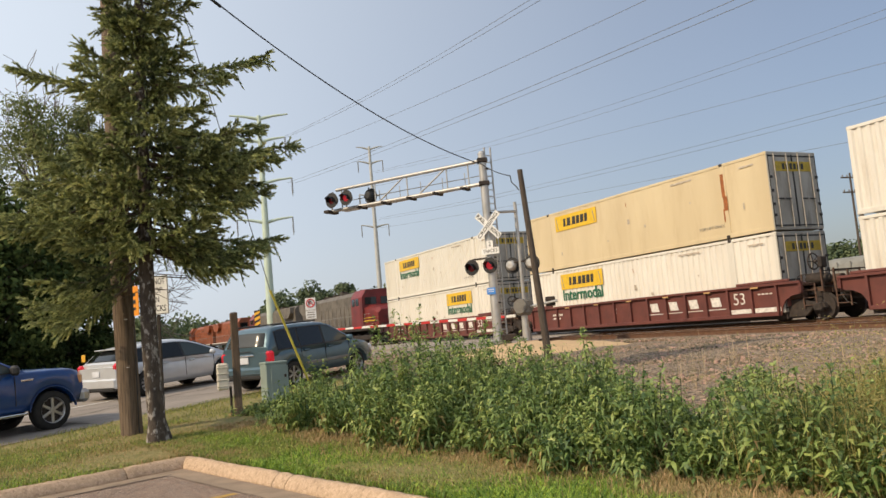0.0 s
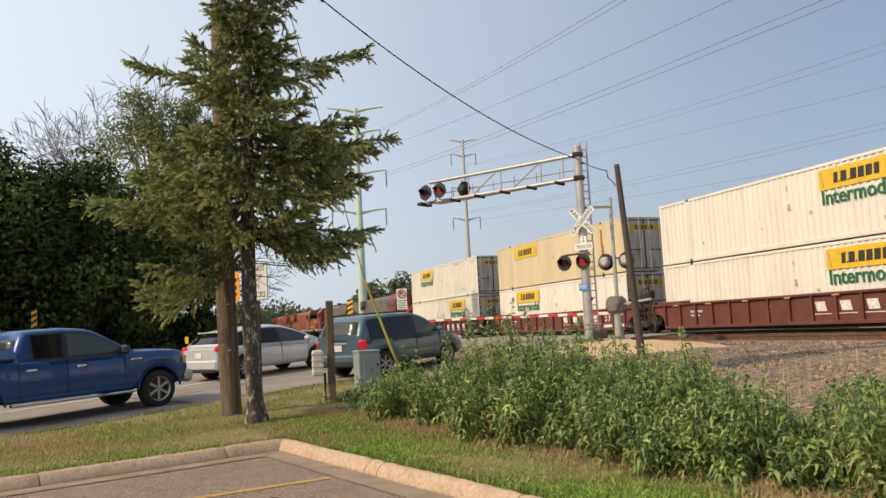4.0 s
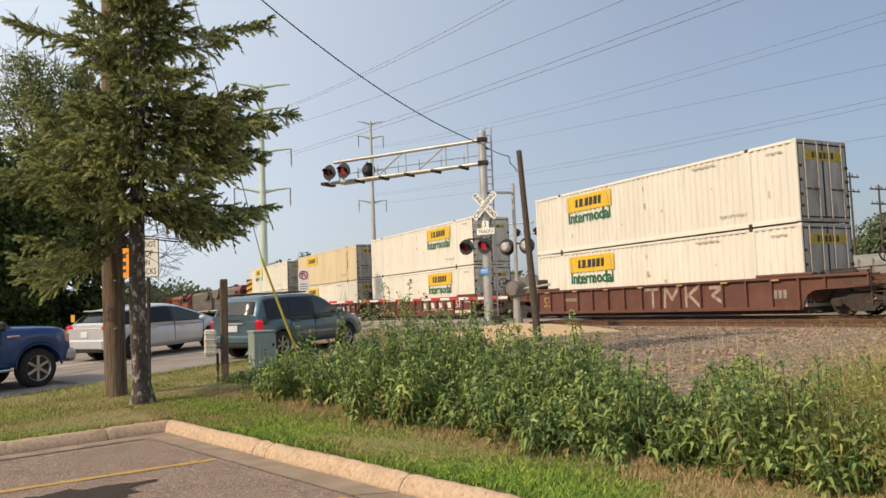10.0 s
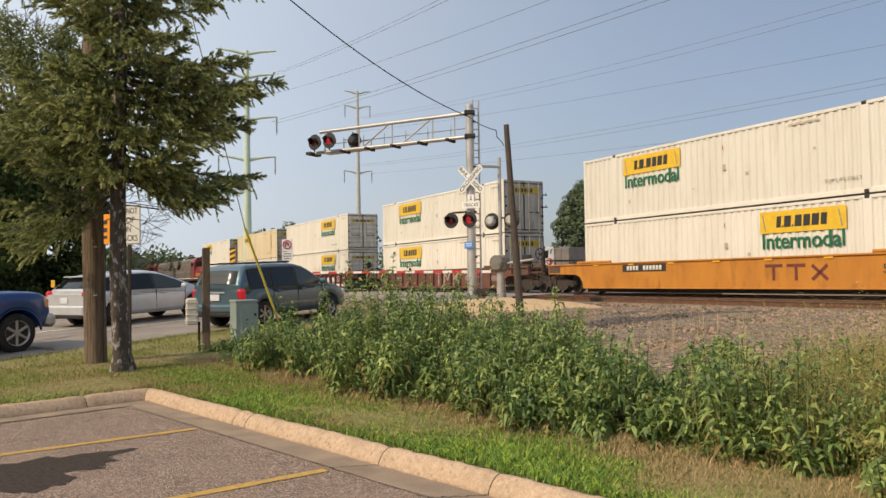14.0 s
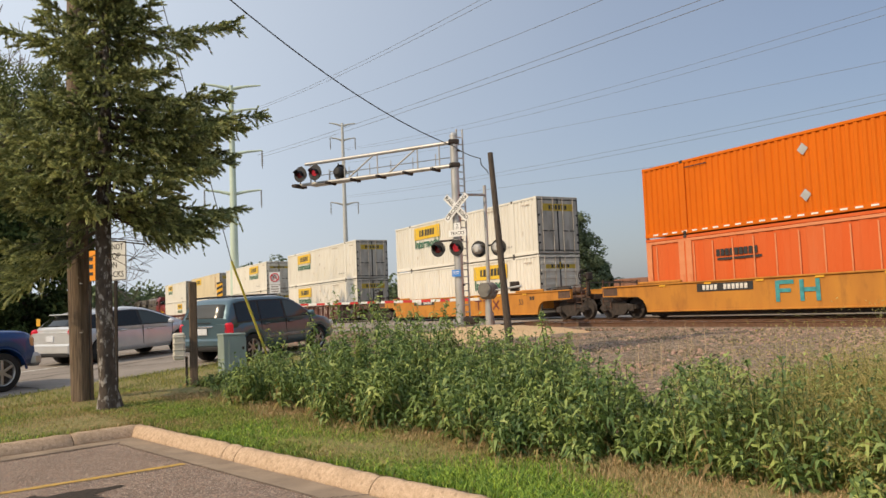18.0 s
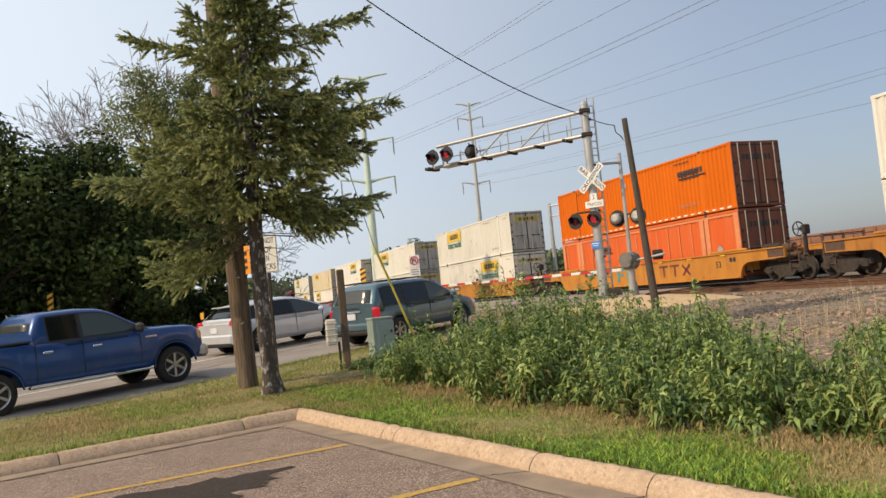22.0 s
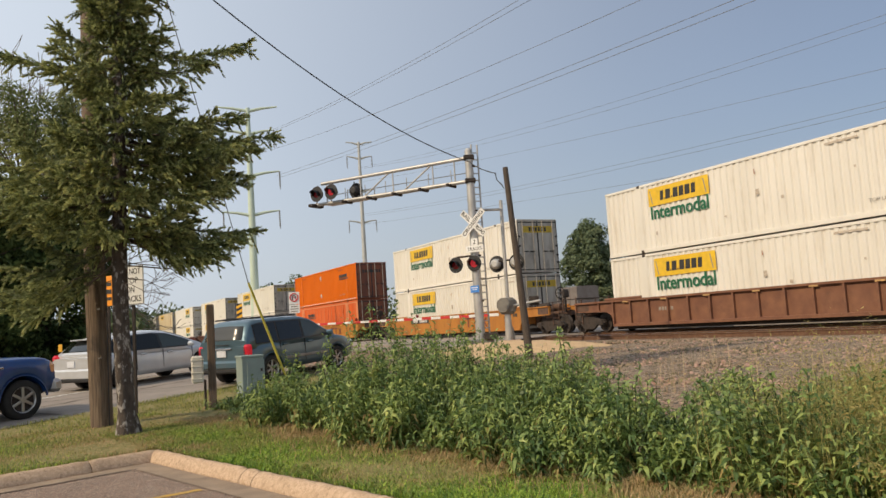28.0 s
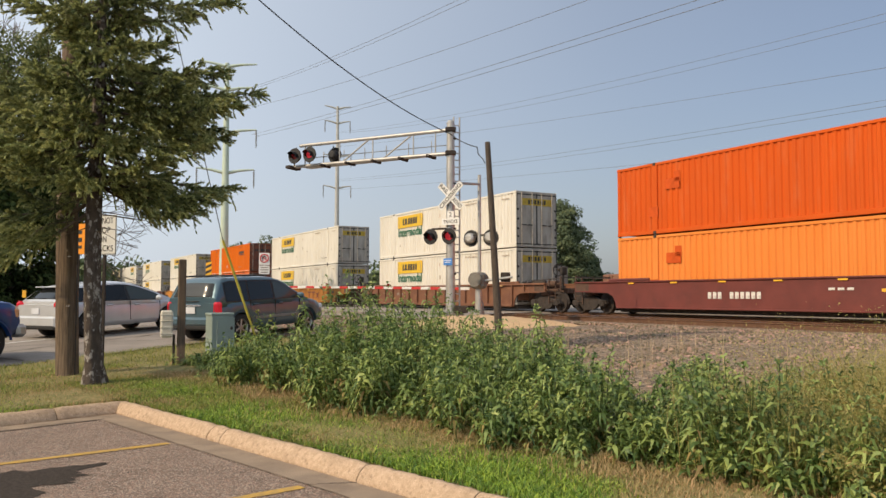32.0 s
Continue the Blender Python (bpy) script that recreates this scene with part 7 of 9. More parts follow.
def vehicle(name, label, category, s, m):
    car = thing(name, label, category, m, group="waiting vehicles")
    W, wb, R, Ra = s["W"] / 2, s["wb"], s["R"], s["arch"]
    xr, xf = -wb / 2 - s["rear"], wb / 2 + s["front"]
    top = s["top"]
    tx, tzz = [p[0] for p in top], [p[1] for p in top]
    xs = set(np.linspace(xr, xf, 46).round(4))
    for xw in (-wb / 2, wb / 2):
        xs |= set((xw + Ra * np.cos(np.linspace(0, math.pi, 15))).round(4))
    rings = []
    for x in sorted(xs):
        e = max(0.0, (abs(x - (xr + xf) / 2) - (xf - xr) / 2 + 0.65) / 0.65)
        front = x > 0
        w = W * (1 - (0.17 if front else 0.10) * e ** 2.2)
        zb = s["sill"] + (0.10 if front else 0.14) * e ** 1.5
        for xw in (-wb / 2, wb / 2):
            if abs(x - xw) < Ra:
                zb = max(zb, R + math.sqrt(max(0, Ra**2 - (x - xw) ** 2)) * 0.98)
        zt = float(np.interp(x, tx, tzz))
        zb = min(zb, zt - 0.12)
        sh = s.get("shoulder", 0.93)
        h = zt - zb
        half = [(w * 0.955, zb), (w * 0.995, zb + 0.22 * h), (w, zb + 0.5 * h), (w * 0.985, zb + 0.80 * h), (w * 0.955, zb + 0.94 * h), (w * sh, zt), (w * 0.55, zt + s["crown"] * (1 if x > s["cowl"] else 0.15)), (0, zt + s["crown"] * 1.25 * (1 if x > s["cowl"] else 0.15))]
        rings.append([(x, -y, z) for y, z in half] + [(x, y, z) for y, z in half[-2::-1]])
    body = Shape().loft(rings)
    bo = part("body", body, s["paint"], car)
    # cabin: sections along the car under the roof's profile
    g = s["cabin"]
    px_, pz_ = [p[0] for p in g["roof"]], [p[1] for p in g["roof"]]
    zr, wr, wg = max(pz_), W * g["wr"], W * g["wb"]

    def roof(x):
        return sum(float(np.interp(x + d, px_, pz_)) * k for d, k in ((-0.10, 0.25), (0, 0.5), (0.10, 0.25)))

    def belt(x):
        return float(np.interp(x, tx, tzz)) + g.get("rise", 0.0)

    def wide(x, z):
        e = abs(x - (px_[0] + px_[-1]) / 2) / ((px_[-1] - px_[0]) / 2)
        return (wg + (wr - wg) * (z - belt(x)) / (zr - belt(x))) * (1 - 0.05 * e**3)
    crings = []
    for x in np.linspace(px_[0] + 0.02, px_[-1] - 0.02, 44):
        zt, zb = roof(x), belt(x) - 0.10
        c = min(1.0, max(0.02, (zt - belt(x)) / 0.25))
        zs = max(zb + 0.02, zt - 0.10 * c)
        half = [(wide(x, zb), zb), (wide(x, (zb + zs) / 2), (zb + zs) / 2), (wide(x, zs), zs), (wide(x, zs) - 0.035 * c, zt - 0.035 * c), (wide(x, zs) - 0.15 * c, zt), (wide(x, zs) * 0.5, zt + 0.02 * c), (0, zt + 0.025 * c)]
        crings.append([(x, -y, z) for y, z in half] + [(x, y, z) for y, z in half[-2::-1]])
    part("cabin", Shape().loft(crings), s["paint"], car)

    def side_glass(x0, x1, sgn, low, drop, off):
        rings = []
        for x in np.linspace(x0, x1, 12):
            z0 = belt(x) + low
            z1 = max(z0 + 0.012, roof(x) - drop)
            a, b = wide(x, z0), wide(x, z1)
            rings.append([(x, sgn * (a + off), z0), (x, sgn * (b + off), z1), (x, sgn * (b - 0.02), z1), (x, sgn * (a - 0.02), z0)])
        return Shape().loft(rings, smooth=False)
    w_all = s["windows"]
    for sgn in (-1, 1):
        part("window_surround", side_glass(w_all[0][0] - 0.03, w_all[-1][1] + 0.04, sgn, 0.005, 0.075, 0.004), M["trim"], car, "black window surround")
        for k, (x0, x1) in enumerate(w_all):
            part("side_window", side_glass(x0, x1, sgn, 0.035, 0.105, 0.010), M["glass_front"] if k == len(w_all) - 1 else M["glass"], car, "dark tinted side window")
        for x, z0, z1 in s["seams"]:
            part("door_seam", Shape().box((x, sgn * (W * 0.992), (z0 + z1) / 2), (0.014, 0.02, z1 - z0)), M["trim"], car)
        for x, z in s["handles"]:
            part("door_handle", Shape().box((x, sgn * (W + 0.008), z), (0.20, 0.05, 0.045), 0.015), s.get("handle", M["chrome"]), car)
        mx, mz = s["mirror"]
        part("mirror", Shape().box((mx, sgn * (W + 0.07), mz), (0.14, 0.22, 0.20 if s.get("big_mirror") else 0.15), 0.05), s.get("mirror_paint", s["paint"]), car)
    for nm, (x0, x1) in (("windshield", g["front_glass"]), ("rear_window", g["rear_glass"])):
        rings = []
        for x in np.linspace(x0, x1, 9):
            zt = roof(x)
            sl = (roof(x + 0.03) - roof(x - 0.03)) / 0.06
            n = Vector((-sl, 0, 1)).normalized()
            a = wide(x, max(belt(x), zt - 0.08)) * 0.97 - 0.13
            up = [Vector((x, y, zt + (0.025 if y == 0 else 0.02 if abs(y) < a * 0.7 else 0.004))) + n * 0.012 for y in (-a, -a / 2, 0, a / 2, a)]
            rings.append(up + [p - n * 0.03 for p in up[::-1]])
        part(nm, Shape().loft(rings), s.get("back_glass", M["glass_rear"]) if nm == "rear_window" else M["glass"], car, "dark glass")
    tyre, rim, dsk = wheel_meshes(R, s["tyre"], s["spokes"], s.get("rim", M["alloy"]))
    for xw in (-wb / 2, wb / 2):
        for sgn in (-1, 1):
            wm = part("wheel", tyre, None, car, "black tyre on a bright alloy rim", pose(xw, sgn * (W - s["tyre"] / 2 - 0.035), R, 0, 17 * xw, 0 if sgn < 0 else 180))
            part("rim", rim, None, wm)
            part("brake_disc", dsk, None, wm)
            arch = Shape()
            arch.loft([[(xw + (Ra + d) * math.cos(a), sgn * y, R + (Ra + d) * 0.98 * math.sin(a)) for d, y in ((0.0, W * 0.985), (0.022, W * 0.996), (0.0, W * 0.94))] for a in np.linspace(0.05, math.pi - 0.05, 15)], closed=False, caps=False)
            part("wheel_arch", arch, s.get("arch_mat", s["paint"]), car)
    part("underbody", Shape().box(((xr + xf) / 2, 0, s["sill"] + 0.12), (xf - xr - 0.5, W * 1.7, 0.22), 0.03), M["trim"], car)
    for nm, c, size, mt, lab in s["extras"]:
        both = c[1] != 0
        for sgn in ((-1, 1) if both else (1,)):
            part(nm, Shape().box((c[0], c[1] * sgn, c[2]), size, min(size) * 0.3), mt, car, lab)
    return car


def place_car(right_wheel, W, dx):
    """A pose from where a right-hand wheel stands; dx is that wheel's place along the car."""
    c = Vector(right_wheel) + ROAD_LEFT * (W / 2 - 0.12) - ROAD_DIR * dx
    ahead = c + ROAD_DIR * 1.5
    back = c - ROAD_DIR * 1.5
    z0, z1 = float(road_z(back.x, back.y)), float(road_z(ahead.x, ahead.y))
    return pose(c.x, c.y, (z0 + z1) / 2, 0, -math.degrees(math.atan2(z1 - z0, 3.0)), 60)


PICKUP = dict(W=2.0, wb=3.68, R=0.40, arch=0.49, rear=1.22, front=0.78, sill=0.46, crown=0.04, cowl=0.62, tyre=0.27, spokes=6, paint=M["blue_paint"],
              top=((-3.06, 1.27), (-1.12, 1.27), (-1.06, 1.22), (0.75, 1.23), (0.95, 1.24), (1.9, 1.225), (2.36, 1.19), (2.54, 1.12), (2.62, 1.02)),
              cabin=dict(roof=((-1.10, 1.24), (-1.04, 1.66), (-0.98, 1.78), (-0.86, 1.815), (-0.1, 1.825), (0.38, 1.78), (0.60, 1.68), (1.40, 1.20)), wr=0.79, wb=0.95, front_glass=(0.58, 1.26), rear_glass=(-1.07, -1.00)),
              windows=((-0.78, -0.2), (-0.12, 0.98)), seams=((-1.08, 0.5, 1.25), (-0.16, 0.55, 1.2), (1.05, 0.6, 1.18)),
              handles=((-0.86, 1.05), (0.12, 1.05)), mirror=(1.02, 1.30), big_mirror=True, mirror_paint=M["trim"],
              extras=(("front_bumper", (2.63, 0, 0.60), (0.24, 1.84, 0.28), M["alloy"], "chrome bumper"), ("rear_bumper", (-3.06, 0, 0.62), (0.2, 1.86, 0.22), M["chrome"], "chrome bumper"),
                      ("grille", (2.60, 0, 0.88), (0.08, 1.1, 0.34), M["chrome"], "chrome grille"), ("headlight", (2.50, 0.76, 0.97), (0.24, 0.26, 0.28), M["amber"], "clear headlight with amber edge"),
                      ("tail_light", (-3.04, 0.90, 1.04), (0.10, 0.16, 0.42), M["tail"], "red tail light"), ("running_board", (0.0, 0.98, 0.42), (2.5, 0.16, 0.05), M["chrome"], "bright side step"),
                      ("bed_rail", (-2.08, 0.93, 1.29), (1.9, 0.10, 0.05), M["trim"], "black bed rail cap"), ("badge", (1.30, 1.0, 1.08), (0.26, 0.02, 0.04), M["chrome"], "chrome badge"),
                      # flat black sheet on the closed bed, for the shade of its hollow
                      ("bed_cavity", (-2.15, 0, 1.28), (1.7, 1.6, 0.03), M["trim"], ""), ("tailgate_handle", (-3.08, 0, 1.1), (0.04, 0.3, 0.1), M["trim"], "")))
vehicle("pickup_truck", "blue crew-cab pickup truck waiting in the lane", "pickup truck", PICKUP, place_car(ROAD_AT, 2.0, 1.84))

SUV = dict(W=1.80, wb=2.62, R=0.335, arch=0.40, rear=0.86, front=0.84, sill=0.30, crown=0.06, cowl=0.95, tyre=0.225, spokes=6, paint=M["teal_paint"],
           top=((-2.17, 0.97), (0.9, 1.0), (1.35, 0.97), (1.8, 0.88), (2.05, 0.76), (2.15, 0.66)),
           cabin=dict(roof=((-2.14, 0.97), (-2.10, 1.12), (-2.0, 1.42), (-1.90, 1.54), (-1.7, 1.585), (-0.9, 1.60), (0.08, 1.585), (0.40, 1.50), (0.86, 1.25), (1.32, 0.99)), wr=0.78, wb=0.955, front_glass=(0.40, 1.16), rear_glass=(-2.115, -1.95)),
           windows=((-1.80, -1.04), (-0.98, -0.10), (-0.02, 0.90)), seams=((-1.01, 0.75, 0.99), (-0.06, 0.42, 1.0), (0.95, 0.42, 0.99)),
           handles=((-0.82, 0.90), (0.14, 0.90)), handle=M["teal_paint"], mirror=(0.90, 1.07),
           extras=(("rear_bumper", (-2.14, 0, 0.52), (0.18, 1.64, 0.22), M["teal_paint"], ""), ("lower_valance", (-2.12, 0, 0.38), (0.16, 1.6, 0.14), M["trim"], "black plastic valance"),
                   ("tail_light", (-2.06, 0.78, 0.86), (0.22, 0.18, 0.30), M["tail"], "red tail light"),
                   ("number_plate_panel", (-2.19, 0, 0.80), (0.02, 0.32, 0.16), M["plate"], "pale plate with a plain bar"), ("headlight", (1.98, 0.68, 0.72), (0.24, 0.30, 0.16), M["plate"], "clear headlight"),
                   ("roof_rail", (-0.9, 0.60, 1.635), (1.7, 0.04, 0.04), M["trim"], "black roof rail"), ("roof_bar", (-1.5, 0, 1.65), (0.05, 1.2, 0.03), M["trim"], "black roof crossbar"), ("roof_bar", (-0.5, 0, 1.65), (0.05, 1.2, 0.03), M["trim"], "black roof crossbar"),
                   ("side_moulding", (0.0, 0.90, 0.56), (1.7, 0.03, 0.07), M["grey_box"], ""), ("wiper", (-2.16, 0.0, 1.02), (0.03, 0.5, 0.02), M["trim"], ""), ("trim_bar", (-2.19, 0, 0.92), (0.03, 0.7, 0.04), M["chrome"], "")))
vehicle("suv", "grey-blue compact SUV with lit red tail lights waiting at the gate", "SUV", SUV, place_car((-4.64, 20.42, 0), 1.80, -1.31))

WAGON = dict(back_glass=M["glass"], W=1.9, wb=2.78, R=0.36, arch=0.42, rear=0.98, front=0.90, sill=0.28, crown=0.06, cowl=0.95, tyre=0.235, spokes=10, paint=M["silver_paint"],
             top=((-2.37, 0.92), (-1.9, 0.98), (0.9, 0.94), (1.5, 0.91), (2.05, 0.79), (2.29, 0.62)),
             cabin=dict(roof=((-2.28, 0.98), (-1.98, 1.24), (-1.80, 1.38), (-1.5, 1.445), (-0.8, 1.50), (-0.2, 1.505), (0.25, 1.46), (0.75, 1.30), (1.25, 1.10), (1.70, 0.90)), wr=0.66, wb=0.94, front_glass=(0.36, 1.42), rear_glass=(-2.18, -1.84)),
             windows=((-1.78, -1.08), (-1.02, -0.10), (-0.02, 1.02)), seams=((-0.98, 0.42, 0.97), (-0.06, 0.42, 0.95), (1.02, 0.42, 0.93)),
             handles=((-0.76, 0.86), (0.18, 0.84)), handle=M["silver_paint"], mirror=(0.92, 1.0),
             extras=(("rear_bumper", (-2.33, 0, 0.48), (0.18, 1.70, 0.30), M["silver_paint"], ""), ("lower_valance", (-2.34, 0, 0.34), (0.16, 1.6, 0.14), M["trim"], "black plastic valance"),
                     ("tail_light", (-2.16, 0.79, 0.92), (0.42, 0.22, 0.22), M["tail"], "red tail light"), ("number_plate_panel", (-2.385, 0, 0.76), (0.02, 0.32, 0.16), M["plate"], "pale plate with a plain bar"),
                     ("headlight", (2.02, 0.66, 0.70), (0.34, 0.30, 0.14), M["plate"], "clear headlight"), ("spoiler", (-1.86, 0, 1.40), (0.26, 1.15, 0.035), M["silver_paint"], "")))
vehicle("station_wagon", "silver crossover wagon waiting in the far lane", "car", WAGON, place_car((-9.22, 22.35, 0), 1.9, -1.39))
# ---- trees, weeds, grass ----
def cards(centres, length, width, dirs, rng, face=None):
    """Diamond leaves: one quad each, from arrays; face gives the way each leaf looks."""
    n = len(centres)
    d = dirs / (np.linalg.norm(dirs, axis=1, keepdims=True) + 1e-9)
    r = rng.normal(size=(n, 3))
    if face is not None:
        d = np.cross(face, r)
        d /= np.linalg.norm(d, axis=1, keepdims=True) + 1e-9
        r = face
    s = np.cross(d, r)
    s /= np.linalg.norm(s, axis=1, keepdims=True) + 1e-9
    L = np.broadcast_to(np.asarray(length, float).reshape(-1, 1), (n, 1))
    Wd = np.broadcast_to(np.asarray(width, float).reshape(-1, 1), (n, 1))
    V = np.empty((n, 4, 3))
    V[:, 0] = centres - d * L * 0.5
    V[:, 1] = centres + s * Wd * 0.5 - d * L * 0.05
    V[:, 2] = centres + d * L * 0.5
    V[:, 3] = centres - s * Wd * 0.5 - d * L * 0.05
    F = np.arange(n * 4).reshape(n, 4)
    return V.reshape(-1, 3), F


def rand_dirs(n, rng, bias=(0, 0, 0)):
    v = rng.normal(size=(n, 3)) + np.asarray(bias)
    return v / np.linalg.norm(v, axis=1, keepdims=True)


def broadleaf(x, y, height, radius, leaf, n_leaf, material, label, seed, trunk=0.22, base=0.25, bark="twig", clumps=60, group="", lean=(0, 0), name="tree"):
    """A deciduous tree: tapered trunk, limbs, and clumps of leaves with gaps between."""
    r = np.random.default_rng(seed)
    z0 = ground_at(x, y) - 0.1
    t = thing(name, label, "tree", group=group)
    tr = Shape()
    tr.tube([(x, y, z0), (x + 0.1, y, z0 + height * 0.3), (x + 0.25, y + 0.1, z0 + height * 0.62), (x + 0.3, y, z0 + height * 0.9)], [trunk, trunk * 0.75, trunk * 0.4, trunk * 0.1], 9)
    part("trunk", tr, M[bark], t)
    cs = []
    limbs = Shape()
    for k in range(clumps):
        a = r.uniform(0, 2 * math.pi)
        h = base + (1 - base) * r.beta(1.5, 1.3)
        prof = math.sin(min(1.0, (h - base) / (1 - base) * 0.80 + 0.22) * math.pi) ** 0.6
        rr = radius * prof * math.sqrt(r.uniform(0.15, 1.0)) * r.uniform(0.8, 1.15)
        c = np.array([x + rr * math.cos(a) + lean[0] * h, y + rr * math.sin(a) + lean[1] * h, z0 + height * h * r.uniform(0.94, 1.04)])
        cs.append((c, radius * r.uniform(0.20, 0.36)))
        if k % 3 == 0:
            b = np.array([x + 0.2, y, z0 + height * max(0.15, h * 0.62)])
            m = b * 0.5 + c * 0.5 + np.array([0, 0, 0.05 * height])
            limbs.tube([b, m, c], [trunk * 0.32, trunk * 0.2, trunk * 0.06], 5, False)
    tagged(part("limb", limbs, M[bark], t), kind="stuff")
    per = n_leaf // clumps
    P, Dv = [], []
    for c, cr in cs:
        v = rand_dirs(per, r)
        rad = cr * r.uniform(0.35, 1.0, (per, 1)) ** 0.5
        P.append(c + v * rad * np.array([1, 1, 0.8]))
        Dv.append(v + rand_dirs(per, r) * 0.55 + np.array([0, 0, 0.35]))
    P, Dv = np.concatenate(P), np.concatenate(Dv)
    V, F = cards(P, leaf * r.uniform(0.7, 1.4, len(P)), leaf * 0.62 * r.uniform(0.7, 1.3, len(P)), Dv, r, Dv)
    tagged(part("crown", raw_mesh("crown", V, F, material), None, t), kind="stuff")
    return t


def conifer(x, y, height):
    """The spruce by the lot: tiers of uneven boughs with flat herringbone sprays, open gaps and dead inner twigs."""
    r = np.random.default_rng(11)
    z0 = ground_at(x, y)
    t = thing("spruce_tree", "old spruce with ragged drooping boughs and olive needles", "tree")
    right = radians(22)                       # the side towards the tracks

    def axis(z):
        return float(np.interp(z, [0, 0.5, 1.6, 2.8, 5.0, 7.0, height], [0.0, -0.03, -0.075, -0.07, -0.02, 0.02, 0.05]))

    rings = []
    for k in range(30):
        f = k / 29
        z = (height + 0.05) * f
        rad = 0.125 * (1 - f) ** 0.8 + 0.012 + 0.085 * max(0.0, 1 - z / 0.45) ** 2
        rings.append([(x + axis(z) + rad * (1 + 0.10 * math.sin(3 * a + 9 * f) + 0.06 * math.sin(7 * a + 3 * f)) * math.cos(a), y + rad * (1 + 0.1 * math.sin(3 * a + 9 * f)) * math.sin(a), z0 - 0.06 + z) for a in np.linspace(0, 2 * math.pi, 19)[:-1]])
    part("trunk", Shape().loft(rings), M["bark"], t)
    boughs, dead = Shape(), Shape()
    tips_p, tips_d, tips_l, tips_f = [], [], [], []

    def spray(q, td, tl, hang, dense=1.0):
        """One twig set with needles that lean forward."""
        m = int((10 + tl * 170) * dense)
        ff = r.uniform(0.0, 1.0, m) ** 0.85
        pos = q + td * (ff * tl)[:, None] + np.array([0, 0, -hang]) * (ff**2 * tl)[:, None]
        rad = rand_dirs(m, r)
        tips_p.append(pos + rad * 0.024 * (1.15 - ff)[:, None])
        tips_d.append(td * 1.1 + rad * 0.75)
        tips_l.append(r.uniform(0.045, 0.085, m))
        tips_f.append(ff)

    def bough(a, z, R, droop, lift, dense=1.0):
        dv = np.array([math.cos(a), math.sin(a), 0])
        side = np.array([-math.sin(a), math.cos(a), 0])
        n = max(5, int(R / 0.12))
        bend = r.uniform(-0.15, 0.15)
        pts = []
        for i in range(n + 1):
            f = i / n
            pz = z0 + z - droop * math.sin(f * 2.0) + lift * max(0, f - 0.5) ** 1.5
            pts.append(np.array([x + axis(z), y, 0]) + dv * R * f + side * bend * R * f * f + np.array([0, 0, pz]))
        boughs.tube(pts, [0.024 * (1 - i / (n + 1)) * (0.5 + R / 4) + 0.004 for i in range(n + 1)], 5, False)
        start = r.uniform(0.12, 0.30)
        for i in range(1, n + 1):
            f = i / n
            if f < start:
                if r.uniform() < 0.7:
                    p = pts[i]
                    e = p + np.array([r.normal() * 0.10, r.normal() * 0.10, -r.uniform(0.1, 0.32)])
                    dead.tube([p, (p + e) / 2 + r.normal(size=3) * 0.03, e], [0.005, 0.004, 0.002], 3, False)
                continue
            u = (f - start) / (1 - start)
            w = (0.35 * math.sin(min(1.0, u + 0.10) * 2.75) + 0.10) * min(1.2, 0.5 + R / 2.6)
            out = pts[i] - pts[i - 1]
            out = out / np.linalg.norm(out)
            for sg in (-1, 1):
                if r.uniform() < 0.10:
                    continue
                tl = max(0.10, w * r.uniform(0.65, 1.3))
                td = out * r.uniform(0.7, 1.1) + side * sg * r.uniform(0.5, 1.0) + np.array([0, 0, r.uniform(-0.45, 0.25)])
                td /= np.linalg.norm(td)
                spray(pts[i], td, tl, 0.18, dense)
                for q in range(3):
                    g = r.uniform(0.2, 0.9)
                    t2 = td * 0.9 + out * 0.5 * r.uniform(-0.3, 1.4) + rand_dirs(1, r)[0] * 0.55
                    t2 /= np.linalg.norm(t2)
                    spray(pts[i] + td * tl * g, t2, tl * r.uniform(0.35, 0.6), 0.25, dense)
            # short upright tufts on top and limp twigs below
            if r.uniform() < 0.75:
                spray(pts[i], out * 0.6 + np.array([0, 0, 0.7]) + rand_dirs(1, r)[0] * 0.3, r.uniform(0.10, 0.18), 0.0, dense)
            if r.uniform() < 0.9:
                spray(pts[i], out * 0.35 + np.array([0, 0, -0.8]) + rand_dirs(1, r)[0] * 0.35, r.uniform(0.12, 0.34) * min(1, w * 4), 0.1, dense)
        for k in range(3):
            spray(pts[-1], dv + np.array([0, 0, 0.35 * lift + r.uniform(-0.2, 0.3)]) + side * (k - 1) * 0.5, 0.24, 0.0, dense)

    # how far the crown reaches on its two sides at each height
    HZ = [2.4, 2.9, 3.3, 3.8, 4.3, 4.9, 5.5, 6.1, 6.6, 7.2, 8.5, 10.0, height]
    RL = [0.6, 1.0, 1.3, 1.7, 1.3, 1.05, 1.0, 1.1, 0.9, 0.95, 0.8, 0.5, 0.12]
    RR = [0.5, 1.1, 1.6, 1.2, 1.5, 1.8, 1.15, 0.9, 0.85, 0.7, 0.65, 0.45, 0.12]
